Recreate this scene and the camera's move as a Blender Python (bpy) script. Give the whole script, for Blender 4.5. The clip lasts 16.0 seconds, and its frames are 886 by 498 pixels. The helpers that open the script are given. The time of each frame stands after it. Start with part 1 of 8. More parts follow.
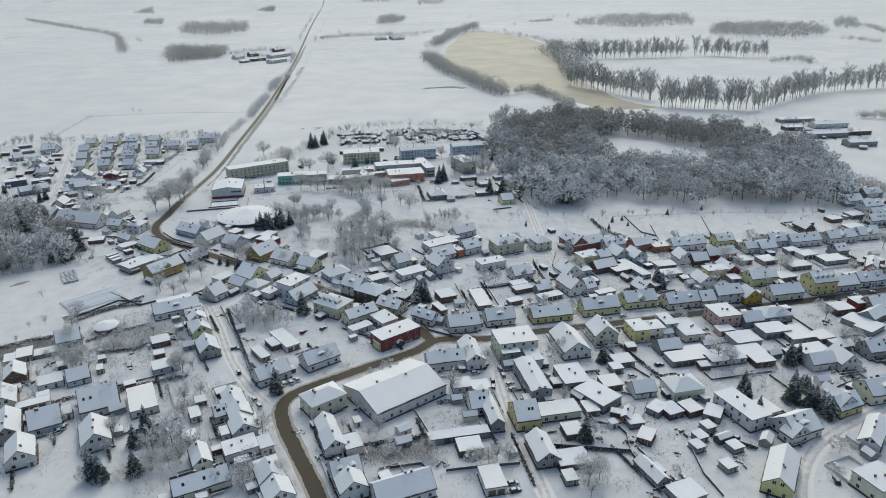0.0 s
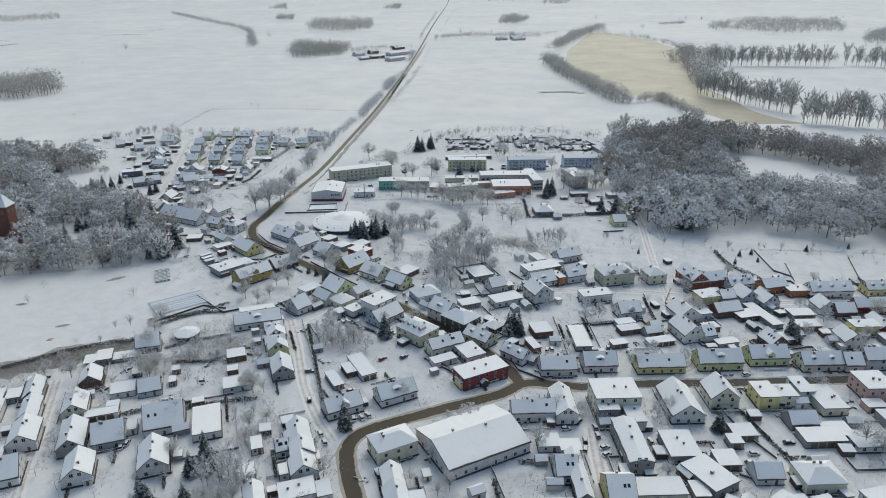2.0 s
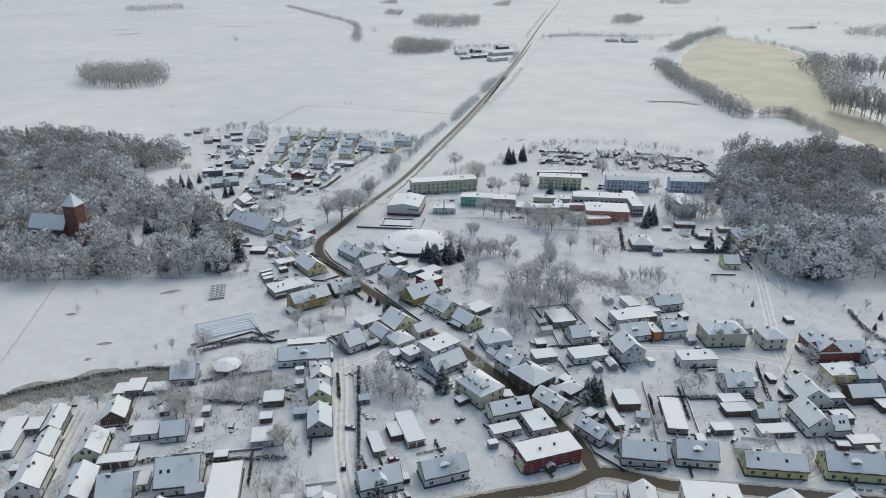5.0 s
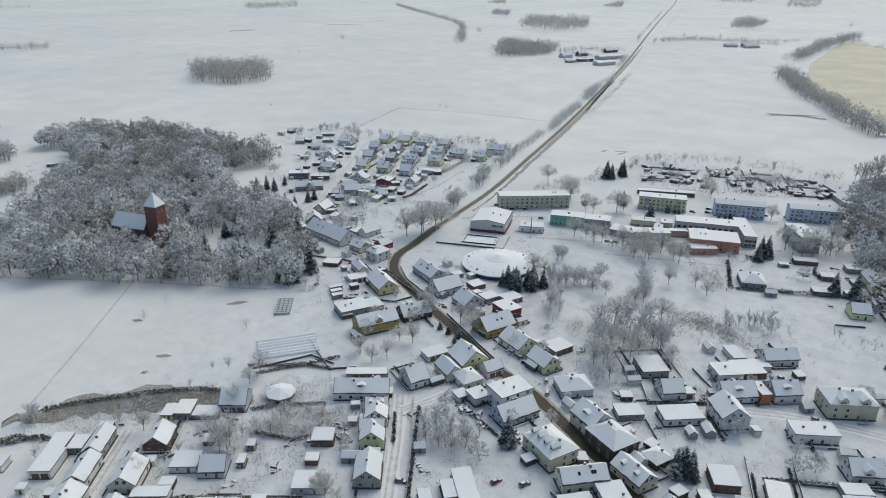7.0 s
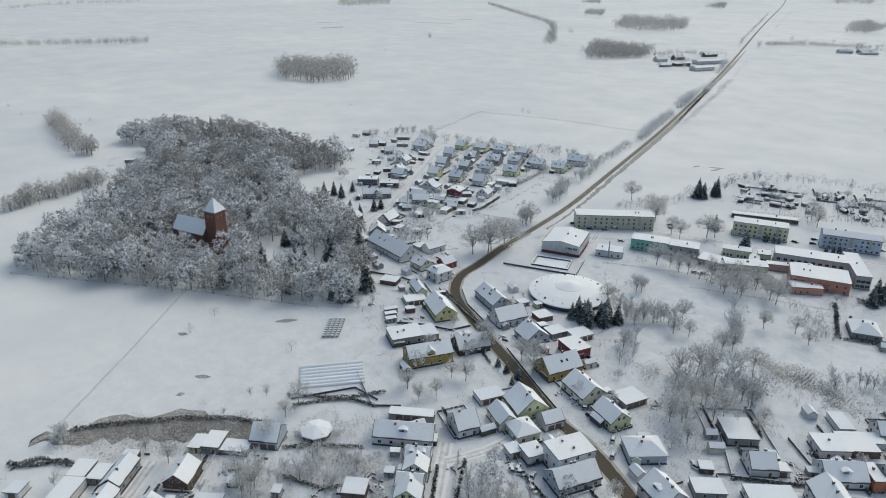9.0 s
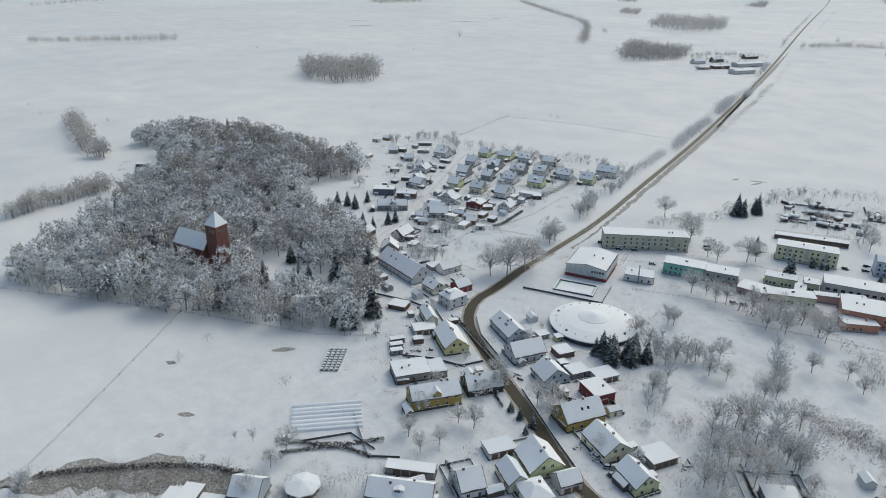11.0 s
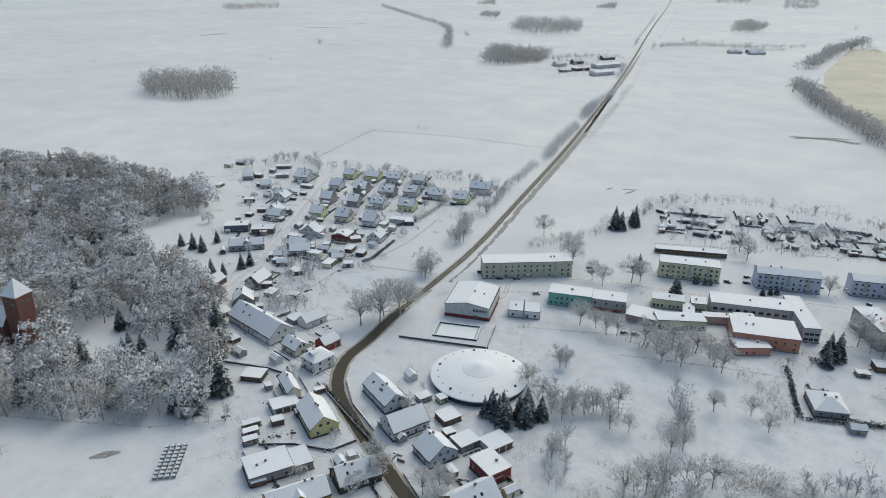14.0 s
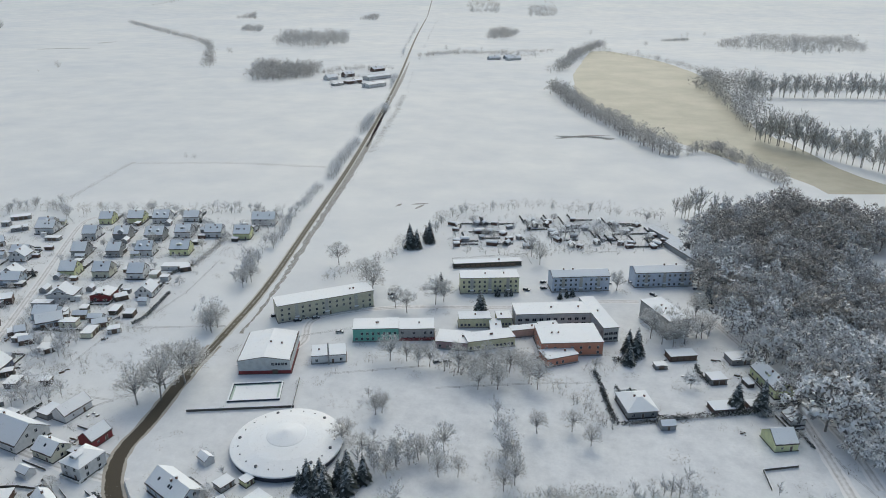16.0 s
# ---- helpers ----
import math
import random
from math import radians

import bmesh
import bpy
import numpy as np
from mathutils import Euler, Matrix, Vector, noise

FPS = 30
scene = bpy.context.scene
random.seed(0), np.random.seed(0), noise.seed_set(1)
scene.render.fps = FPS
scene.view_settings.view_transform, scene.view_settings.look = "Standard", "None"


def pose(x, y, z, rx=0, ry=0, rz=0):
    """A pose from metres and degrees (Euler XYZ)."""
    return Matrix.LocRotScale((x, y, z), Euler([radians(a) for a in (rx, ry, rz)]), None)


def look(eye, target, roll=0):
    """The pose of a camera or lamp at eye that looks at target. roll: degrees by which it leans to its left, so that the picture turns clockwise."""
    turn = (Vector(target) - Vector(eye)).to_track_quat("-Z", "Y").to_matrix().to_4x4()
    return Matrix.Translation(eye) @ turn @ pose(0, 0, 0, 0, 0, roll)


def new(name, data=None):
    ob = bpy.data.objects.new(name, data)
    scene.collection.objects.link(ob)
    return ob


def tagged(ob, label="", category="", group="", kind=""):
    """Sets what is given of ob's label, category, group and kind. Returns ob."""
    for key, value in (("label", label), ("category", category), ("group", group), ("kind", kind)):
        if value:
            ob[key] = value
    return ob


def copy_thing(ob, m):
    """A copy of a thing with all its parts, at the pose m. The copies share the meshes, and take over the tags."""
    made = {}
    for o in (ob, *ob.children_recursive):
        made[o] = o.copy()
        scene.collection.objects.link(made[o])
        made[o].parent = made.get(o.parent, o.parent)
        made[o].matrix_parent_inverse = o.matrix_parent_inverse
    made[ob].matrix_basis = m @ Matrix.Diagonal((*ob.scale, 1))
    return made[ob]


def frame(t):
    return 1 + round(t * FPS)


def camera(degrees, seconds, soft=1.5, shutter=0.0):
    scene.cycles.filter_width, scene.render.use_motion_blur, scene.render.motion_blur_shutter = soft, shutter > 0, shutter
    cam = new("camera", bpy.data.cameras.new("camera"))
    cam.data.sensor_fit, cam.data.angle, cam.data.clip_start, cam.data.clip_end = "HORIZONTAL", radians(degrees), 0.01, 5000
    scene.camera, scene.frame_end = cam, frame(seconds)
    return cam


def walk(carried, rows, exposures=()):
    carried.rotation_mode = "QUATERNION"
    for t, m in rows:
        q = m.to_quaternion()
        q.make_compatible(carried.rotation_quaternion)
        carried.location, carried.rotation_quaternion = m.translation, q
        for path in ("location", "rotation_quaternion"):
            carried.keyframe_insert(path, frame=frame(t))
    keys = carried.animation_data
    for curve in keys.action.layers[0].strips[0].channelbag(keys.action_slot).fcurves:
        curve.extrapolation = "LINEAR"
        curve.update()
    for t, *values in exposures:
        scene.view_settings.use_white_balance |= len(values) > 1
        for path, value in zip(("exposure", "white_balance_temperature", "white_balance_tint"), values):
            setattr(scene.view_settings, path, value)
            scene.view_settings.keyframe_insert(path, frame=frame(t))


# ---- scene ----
cam = camera(65.5, 16.0, 1.0)
PATH = [
    (0, (-6.024, -7.926, 161.068), (-6.34, -6.097, 160.323), -0.8),
    (0.5, (-6.444, 0.572, 161.078), (-6.806, 2.392, 160.333), -0.7),
    (1, (-6.799, 9.271, 161.156), (-7.244, 11.073, 160.411), -0.6),
    (1.5, (-7.071, 18.011, 161.174), (-7.607, 19.789, 160.429), -0.5),
    (2, (-7.583, 26.749, 161.376), (-8.203, 28.498, 160.631), -0.4),
    (2.5, (-8.348, 35.104, 161.475), (-9.039, 36.827, 160.73), -0.2),
    (3, (-9.19, 43.736, 161.574), (-9.939, 45.434, 160.828), -0.1),
    (3.5, (-10.531, 51.927, 161.659), (-11.312, 53.61, 160.912), -0.0),
    (3.7, (-11.239, 55.199, 161.679), (-12.028, 56.878, 160.931), 0.2),
    (5.8, (-19.98, 89.243, 162.673), (-20.938, 90.829, 161.919), 0.3),
    (6, (-20.848, 92.572, 162.698), (-21.832, 94.142, 161.944), 0.4),
    (6.5, (-23.277, 100.832, 162.723), (-24.322, 102.361, 161.968), 0.4),
    (7, (-26.354, 108.871, 162.918), (-27.458, 110.357, 162.161), 0.5),
    (7.5, (-29.48, 116.576, 163.11), (-30.634, 118.022, 162.351), 0.6),
    (8, (-32.799, 124.553, 163.381), (-34.005, 125.956, 162.621), 0.7),
    (8.5, (-36.2, 132.149, 163.558), (-37.452, 133.51, 162.795), 0.7),
    (9, (-40.099, 139.741, 163.737), (-41.38, 141.073, 162.973), 0.7),
    (9.2, (-41.783, 142.671, 163.788), (-43.074, 143.994, 163.023), 0.8),
    (11.3, (-60.06, 172.591, 164.687), (-61.4, 173.86, 163.915), 0.8),
    (11.5, (-61.967, 175.357, 164.752), (-63.304, 176.631, 163.984), 0.7),
    (12, (-66.939, 182.227, 165.055), (-68.243, 183.534, 164.287), 0.7),
    (12.5, (-71.71, 188.968, 165.321), (-72.992, 190.299, 164.555), 0.7),
    (13, (-76.614, 196.245, 165.578), (-77.864, 197.606, 164.813), 0.6),
    (13.5, (-81.082, 202.908, 165.8), (-82.262, 204.331, 165.038), 0.6),
    (14, (-85.765, 209.944, 165.993), (-86.848, 211.444, 165.234), 0.6),
    (14.5, (-90.513, 217.08, 166.017), (-91.502, 218.647, 165.264), 0.6),
    (15, (-94.77, 224.113, 166.119), (-95.658, 225.743, 165.373), 0.5),
    (15.5, (-98.156, 230.723, 166.144), (-98.906, 232.424, 165.407), 0.4),
    (16, (-100.883, 236.849, 166.134), (-101.442, 238.627, 165.408), 0.3),
]
walk(cam, [(t, look(eye, target, roll)) for t, eye, target, roll in PATH], [(0, -0.22, 6430, 0), (16, -0.22, 6430, 0)])

# ---- light ----
SUN_EL, SUN_AZ = 48.0, -4.0  # degrees above the horizon, degrees to the right of +y
world = bpy.data.worlds.new("winter_sky")
scene.world = world
world.use_nodes = True
wn = world.node_tree.nodes
sky = wn.new("ShaderNodeTexSky")
sky.sky_type = "NISHITA"
sky.sun_disc = False
sky.sun_elevation = radians(SUN_EL)
sky.sun_rotation = radians(SUN_AZ)
sky.air_density, sky.dust_density, sky.ozone_density = 1.0, 4.0, 1.0
wn["Background"].inputs["Strength"].default_value = 0.15
world.node_tree.links.new(sky.outputs["Color"], wn["Background"].inputs["Color"])
sun_data = bpy.data.lights.new("low_winter_sun", "SUN")
sun_data.energy, sun_data.angle, sun_data.color = 0.42, radians(75), (1.0, 0.92, 0.8)
sun = new("low_winter_sun", sun_data)
el, az = radians(SUN_EL), radians(SUN_AZ)
sun_way = Vector((math.cos(el) * math.sin(az), math.cos(el) * math.cos(az), math.sin(el)))
sun.matrix_world = look(sun_way * 500, (0, 0, 0))


# ---- materials ----
def material(name, rough=0.8, metal=0.0):
    m = bpy.data.materials.new(name)
    m.use_nodes = True
    b = m.node_tree.nodes["Principled BSDF"]
    b.inputs["Roughness"].default_value = rough
    b.inputs["Metallic"].default_value = metal
    return m, m.node_tree, b


def node(nt, kind, **values):
    n = nt.nodes.new(kind)
    for k, v in values.items():
        n.inputs[k].default_value = v
    return n


def noise_tex(nt, scale, detail=4.0, rough=0.6, space="Object"):
    co = nt.nodes.new("ShaderNodeTexCoord")
    n = node(nt, "ShaderNodeTexNoise", Scale=scale, Detail=detail, Roughness=rough)
    nt.links.new(co.outputs[space], n.inputs["Vector"])
    return n.outputs["Fac"]


def ramp(nt, fac, stops):
    r = nt.nodes.new("ShaderNodeValToRGB")
    e = r.color_ramp.elements
    while len(e) < len(stops):
        e.new(0.5)
    for el_, (p, c) in zip(e, stops):
        el_.position, el_.color = p, (*c, 1)
    nt.links.new(fac, r.inputs["Fac"])
    return r.outputs["Color"]


def mix(nt, fac, a, b, kind="MIX"):
    m = nt.nodes.new("ShaderNodeMix")
    m.data_type, m.blend_type = "RGBA", kind
    for sock, v in ((m.inputs["Factor"], fac), (m.inputs["A"], a), (m.inputs["B"], b)):
        if isinstance(v, bpy.types.NodeSocket):
            nt.links.new(v, sock)
        elif isinstance(v, (int, float)):
            sock.default_value = v
        else:
            sock.default_value = (*v, 1)
    return m.outputs["Result"]


def bump(nt, b, fac, strength, distance):
    n = node(nt, "ShaderNodeBump", Strength=strength, Distance=distance)
    nt.links.new(fac, n.inputs["Height"])
    nt.links.new(n.outputs["Normal"], b.inputs["Normal"])


def snow_material(name, white=0.82, patch=(0.5, 0.5, 0.46), amount=0.62, scale=0.25):
    """Snow with drifts, and thin places in which what lies below shows."""
    m, nt, b = material(name, 0.75)
    big, fine = noise_tex(nt, scale * 0.12, 5), noise_tex(nt, scale * 4, 6, 0.7)
    base = ramp(nt, big, [(0.3, (white * 0.95, white * 0.975, white)), (0.7, (white, white, white * 0.99))])
    info = nt.nodes.new("ShaderNodeObjectInfo")
    base = mix(nt, 1.0, base, ramp(nt, info.outputs["Random"], [(0, (0.85, 0.88, 0.92)), (0.5, (0.95, 0.965, 0.98)), (1, (1, 1, 1))]), "MULTIPLY")
    both = nt.nodes.new("ShaderNodeMath")
    both.operation = "MULTIPLY_ADD"
    nt.links.new(fine, both.inputs[0])
    both.inputs[1].default_value = 0.6
    mid = noise_tex(nt, scale, 6, 0.65)
    half = nt.nodes.new("ShaderNodeMath")
    half.operation = "MULTIPLY"
    nt.links.new(mid, half.inputs[0])
    half.inputs[1].default_value = 0.4
    nt.links.new(half.outputs[0], both.inputs[2])
    thin = ramp(nt, both.outputs[0], [(amount - 0.04, (0, 0, 0)), (amount + 0.08, (1, 1, 1))])
    nt.links.new(mix(nt, thin, base, patch), b.inputs["Base Color"])
    bump(nt, b, both.outputs[0], 0.5, 0.25)
    return m


def ground_material(name):
    """Even snow on the fields; trodden, thin and grassy snow in and round the village."""
    m, nt, b = material(name, 0.7)
    b.inputs["Specular IOR Level"].default_value = 0.12
    co = nt.nodes.new("ShaderNodeTexCoord")
    far = nt.nodes.new("ShaderNodeVectorMath")
    far.operation = "DISTANCE"
    nt.links.new(co.outputs["Object"], far.inputs[0])
    far.inputs[1].default_value = (-60, 330, 0)
    lump = noise_tex(nt, 0.012, 4)
    edge = nt.nodes.new("ShaderNodeMath")
    edge.operation = "MULTIPLY_ADD"
    nt.links.new(lump, edge.inputs[0])
    edge.inputs[1].default_value = 160
    nt.links.new(far.outputs["Value"], edge.inputs[2])
    village = nt.nodes.new("ShaderNodeMapRange")
    nt.links.new(edge.outputs[0], village.inputs["Value"])
    village.inputs["From Min"].default_value, village.inputs["From Max"].default_value = 260, 420
    village.inputs["To Min"].default_value, village.inputs["To Max"].default_value = 0.565, 0.62
    fine, mid, big, broad = noise_tex(nt, 0.7, 7, 0.7), noise_tex(nt, 0.11, 7, 0.75), noise_tex(nt, 0.02, 5), noise_tex(nt, 0.003, 4)
    total = nt.nodes.new("ShaderNodeMath")
    total.operation = "MULTIPLY_ADD"
    nt.links.new(fine, total.inputs[0])
    total.inputs[1].default_value = 0.42
    half = nt.nodes.new("ShaderNodeMath")
    half.operation = "MULTIPLY"
    nt.links.new(mid, half.inputs[0])
    half.inputs[1].default_value = 0.58
    nt.links.new(half.outputs[0], total.inputs[2])
    over = nt.nodes.new("ShaderNodeMath")
    over.operation = "SUBTRACT"
    nt.links.new(total.outputs[0], over.inputs[0])
    nt.links.new(village.outputs["Result"], over.inputs[1])
    thin = ramp(nt, over.outputs[0], [(0.0, (0, 0, 0)), (0.16, (1, 1, 1))])
    base = ramp(nt, big, [(0.3, (0.74, 0.755, 0.77)), (0.7, (0.85, 0.85, 0.845))])
    trodden = nt.nodes.new("ShaderNodeMapRange")
    nt.links.new(edge.outputs[0], trodden.inputs["Value"])
    trodden.inputs["From Min"].default_value, trodden.inputs["From Max"].default_value = 240, 440
    base = mix(nt, trodden.outputs["Result"], ramp(nt, mid, [(0.3, (0.6, 0.62, 0.65)), (0.65, (0.81, 0.825, 0.845))]), base)
    base = mix(nt, 1.0, base, ramp(nt, broad, [(0.35, (0.9, 0.92, 0.94)), (0.65, (1, 1, 0.99))]), "MULTIPLY")
    under = ramp(nt, mid, [(0.4, (0.33, 0.325, 0.315)), (0.6, (0.52, 0.525, 0.53))])
    nt.links.new(mix(nt, thin, base, under), b.inputs["Base Color"])
    bump(nt, b, total.outputs[0], 0.6, 0.3)
    return m


def plaster(name, colour, stain=0.8):
    m, nt, b = material(name, 0.85)
    big, fine = noise_tex(nt, 0.5, 5), noise_tex(nt, 9, 5, 0.7)
    lo = tuple(c * stain for c in colour)
    info = nt.nodes.new("ShaderNodeObjectInfo")
    tone = ramp(nt, info.outputs["Random"], [(0, (0.85, 0.85, 0.85)), (1, (1, 1, 1))])
    c = ramp(nt, big, [(0.35, lo), (0.6, colour)])
    c = mix(nt, 1.0, c, tone, "MULTIPLY")
    nt.links.new(mix(nt, 0.25, c, ramp(nt, fine, [(0.3, lo), (0.7, colour)])), b.inputs["Base Color"])
    bump(nt, b, fine, 0.2, 0.02)
    return m


def mottled(name, a, b_, scale, rough=0.8, metal=0.0, bumpy=0.3):
    m, nt, b = material(name, rough, metal)
    f = noise_tex(nt, scale, 6, 0.7)
    nt.links.new(ramp(nt, f, [(0.35, a), (0.65, b_)]), b.inputs["Base Color"])
    bump(nt, b, f, bumpy, 0.05)
    return m


def island(name, stops, rough=0.9):
    """For twigs and blades: every loose piece its own shade."""
    m, nt, b = material(name, rough)
    g = nt.nodes.new("ShaderNodeNewGeometry")
    nt.links.new(ramp(nt, g.outputs["Random Per Island"], stops), b.inputs["Base Color"])
    return m


def road_material(name, wet, snow, amount):
    """Driven surface: bare lanes with slush at the edges and between them, by the ribbon's own cross coordinate."""
    m, nt, b = material(name, 0.7)
    uv = nt.nodes.new("ShaderNodeUVMap")
    sep = nt.nodes.new("ShaderNodeSeparateXYZ")
    nt.links.new(uv.outputs["UV"], sep.inputs[0])
    lanes = ramp(nt, sep.outputs["X"], [(0.0, (1, 1, 1)), (0.16, (0.42, 0.42, 0.42)), (0.27, (0.0, 0.0, 0.0)), (0.5, (0.28, 0.28, 0.28)), (0.73, (0, 0, 0)), (0.84, (0.42, 0.42, 0.42)), (1.0, (1, 1, 1))])
    n = noise_tex(nt, 0.35, 7, 0.72)
    fac = nt.nodes.new("ShaderNodeMath")
    fac.operation = "ADD"
    conv = nt.nodes.new("ShaderNodeRGBToBW")
    nt.links.new(lanes, conv.inputs[0])
    nt.links.new(conv.outputs[0], fac.inputs[0])
    nt.links.new(n, fac.inputs[1])
    cover = ramp(nt, fac.outputs[0], [(amount, (0, 0, 0)), (min(1.0, amount + 0.35), (1, 1, 1))])
    fine = ramp(nt, noise_tex(nt, 3, 5), [(0.3, tuple(c * 0.7 for c in wet)), (0.7, wet)])
    nt.links.new(mix(nt, cover, fine, snow), b.inputs["Base Color"])
    bump(nt, b, n, 0.3, 0.05)
    return m


MAT = {
    "field": ground_material("snow_field"),
    "thin_snow": snow_material("thin_field_snow", 0.6, (0.25, 0.235, 0.21), 0.44, 0.3),
    "roof_snow": snow_material("roof_snow", 0.95, (0.55, 0.56, 0.58), 0.62, 0.5),
    "asphalt": road_material("wet_asphalt", (0.055, 0.044, 0.027), (0.4, 0.375, 0.33), 0.92),
    "street": road_material("dark_wet_street", (0.05, 0.047, 0.044), (0.4, 0.4, 0.4), 0.9),
    "slush": road_material("slushy_asphalt", (0.115, 0.1, 0.07), (0.55, 0.54, 0.51), 0.68),
    "snowroad": road_material("driven_snow", (0.6, 0.59, 0.58), (0.8, 0.8, 0.81), 0.45),
    "ice": mottled("lake_ice", (0.29, 0.28, 0.215), (0.41, 0.395, 0.31), 0.012, 0.5, 0.0, 0.03),
    "soil": mottled("bare_soil", (0.05, 0.045, 0.04), (0.16, 0.15, 0.14), 1.2),
    "tile": mottled("roof_tile", (0.06, 0.045, 0.04), (0.12, 0.09, 0.08), 3),
    "bark": mottled("bark", (0.17, 0.155, 0.14), (0.52, 0.515, 0.51), 2.5),
    "frost": island("frosted_twigs", [(0.0, (0.42, 0.4, 0.37)), (0.3, (0.6, 0.585, 0.56)), (1.0, (0.84, 0.84, 0.83))]),
    "wood_bark": mottled("woodland_bark", (0.17, 0.155, 0.14), (0.34, 0.33, 0.32), 1.5),
    # darker twigs that paint the shade under and inside the woodland crowns
    "wood_shaded": island("wood_shaded_twigs", [(0.0, (0.14, 0.14, 0.14)), (1.0, (0.28, 0.28, 0.28))]),
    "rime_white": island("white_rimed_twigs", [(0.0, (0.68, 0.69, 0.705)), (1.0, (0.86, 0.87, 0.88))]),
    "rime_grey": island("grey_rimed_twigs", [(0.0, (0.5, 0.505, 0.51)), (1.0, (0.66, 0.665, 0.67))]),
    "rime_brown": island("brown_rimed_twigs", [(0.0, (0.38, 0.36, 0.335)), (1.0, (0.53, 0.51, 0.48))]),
    "wood_frost": island("rimed_twigs", [(0.0, (0.55, 0.55, 0.56)), (0.4, (0.75, 0.76, 0.78)), (1.0, (0.94, 0.95, 0.97))]),
    "garden_twigs": island("garden_twigs", [(0.0, (0.34, 0.32, 0.29)), (0.4, (0.56, 0.545, 0.52)), (1.0, (0.84, 0.84, 0.84))]),
    # far crowns: distance haze is painted in as paler twig colours
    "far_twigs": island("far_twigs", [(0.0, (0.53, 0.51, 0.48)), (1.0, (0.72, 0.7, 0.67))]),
    # painted shade for the undersides and insides of far crowns
    "far_inner": island("far_shaded_twigs", [(0.0, (0.33, 0.315, 0.295)), (1.0, (0.5, 0.48, 0.455))]),
    "needle": island("fir_needles", [(0.0, (0.03, 0.038, 0.034)), (0.7, (0.1, 0.112, 0.102)), (1.0, (0.34, 0.36, 0.36))]),
    "needle_snow": island("snowy_needles", [(0.0, (0.3, 0.32, 0.33)), (1.0, (0.66, 0.67, 0.69))]),
    "grass": island("dead_grass", [(0.0, (0.17, 0.15, 0.12)), (0.5, (0.36, 0.335, 0.29)), (1.0, (0.75, 0.75, 0.75))]),
    "hedge": island("hedge_leaves", [(0.0, (0.03, 0.035, 0.025)), (0.5, (0.1, 0.1, 0.085)), (1.0, (0.6, 0.61, 0.63))]),
    "fence": mottled("weathered_fence", (0.05, 0.045, 0.04), (0.13, 0.12, 0.11), 2.0),
    "stone": mottled("chimney_brick", (0.16, 0.09, 0.07), (0.26, 0.16, 0.13), 4),
    "frame": mottled("window_frame", (0.6, 0.6, 0.58), (0.75, 0.75, 0.73), 3, 0.5),
    "door": mottled("door_wood", (0.09, 0.06, 0.045), (0.2, 0.15, 0.11), 2, 0.6),
    "rubber": mottled("rubber", (0.02, 0.02, 0.02), (0.035, 0.035, 0.035), 8),
    "hay": mottled("bale_wrap", (0.16, 0.17, 0.16), (0.34, 0.35, 0.33), 2, 0.4),
    "metal": mottled("grey_metal", (0.25, 0.26, 0.27), (0.4, 0.41, 0.42), 2, 0.45, 0.6),
    "tarp": mottled("dark_plinth", (0.02, 0.03, 0.05), (0.05, 0.06, 0.08), 1.5, 0.5),
}
gm, gnt, gb = material("window_glass", 0.08)
gb.inputs["Base Color"].default_value = (0.03, 0.035, 0.045, 1)
MAT["glass"] = gm
WALL_COLOUR = {
    "yellow": (0.74, 0.67, 0.33), "lime": (0.72, 0.74, 0.44), "cream": (0.78, 0.76, 0.62), "cream2": (0.68, 0.67, 0.47), "white": (0.74, 0.74, 0.74),
    "grey": (0.33, 0.335, 0.34), "brick": (0.15, 0.095, 0.075), "churchbrick": (0.22, 0.1, 0.078), "red": (0.27, 0.06, 0.06), "orange": (0.5, 0.2, 0.1), "salmon": (0.62, 0.29, 0.2), "plum": (0.34, 0.25, 0.27), "ochre": (0.45, 0.34, 0.1),
    "redbrick": (0.3, 0.1, 0.07), "amber": (0.6, 0.37, 0.04), "pink": (0.68, 0.48, 0.42), "mint": (0.56, 0.68, 0.61), "blue": (0.5, 0.57, 0.65), "navy": (0.16, 0.18, 0.25), "dark": (0.085, 0.08, 0.07),
    "beige": (0.58, 0.565, 0.45), "paleblue": (0.55, 0.62, 0.73), "hallwhite": (0.62, 0.65, 0.66), "green": (0.2, 0.5, 0.42), "greyred": (0.42, 0.42, 0.42),
    "school": (0.58, 0.59, 0.59), "concrete": (0.44, 0.44, 0.42),
}
WORDS = {"lime": "pale yellow-green", "cream2": "cream", "hallwhite": "pale grey", "greyred": "grey", "school": "light grey", "amber": "bright amber", "redbrick": "red brick", "paleblue": "pale blue-grey", "mint": "mint green", "navy": "slate blue", "ochre": "ochre yellow", "brick": "brown brick", "dark": "dark grey-brown", "plum": "dull plum-grey", "salmon": "salmon orange"}
for k_, c_ in WALL_COLOUR.items():
    MAT[k_] = plaster("plaster_" + k_, c_)
for k_, c_ in {"black": (0.02, 0.02, 0.025), "white_car": (0.7, 0.7, 0.7), "silver": (0.4, 0.41, 0.42), "grey_car": (0.15, 0.16, 0.17), "red_car": (0.25, 0.035, 0.04)}.items():
    MAT["car_" + k_.replace("_car", "")] = mottled("paint_" + k_, tuple(c * 0.9 for c in c_), c_, 3, 0.25, 0.2, 0.0)


# ---- building helpers ----
def mesh(name, verts, faces, mats, index=None):
    me = bpy.data.meshes.new(name)
    me.from_pydata([tuple(v) for v in verts], [], faces)
    for m in mats:
        me.materials.append(m)
    if index is not None:
        me.polygons.foreach_set("material_index", index)
    me.update()
    return me


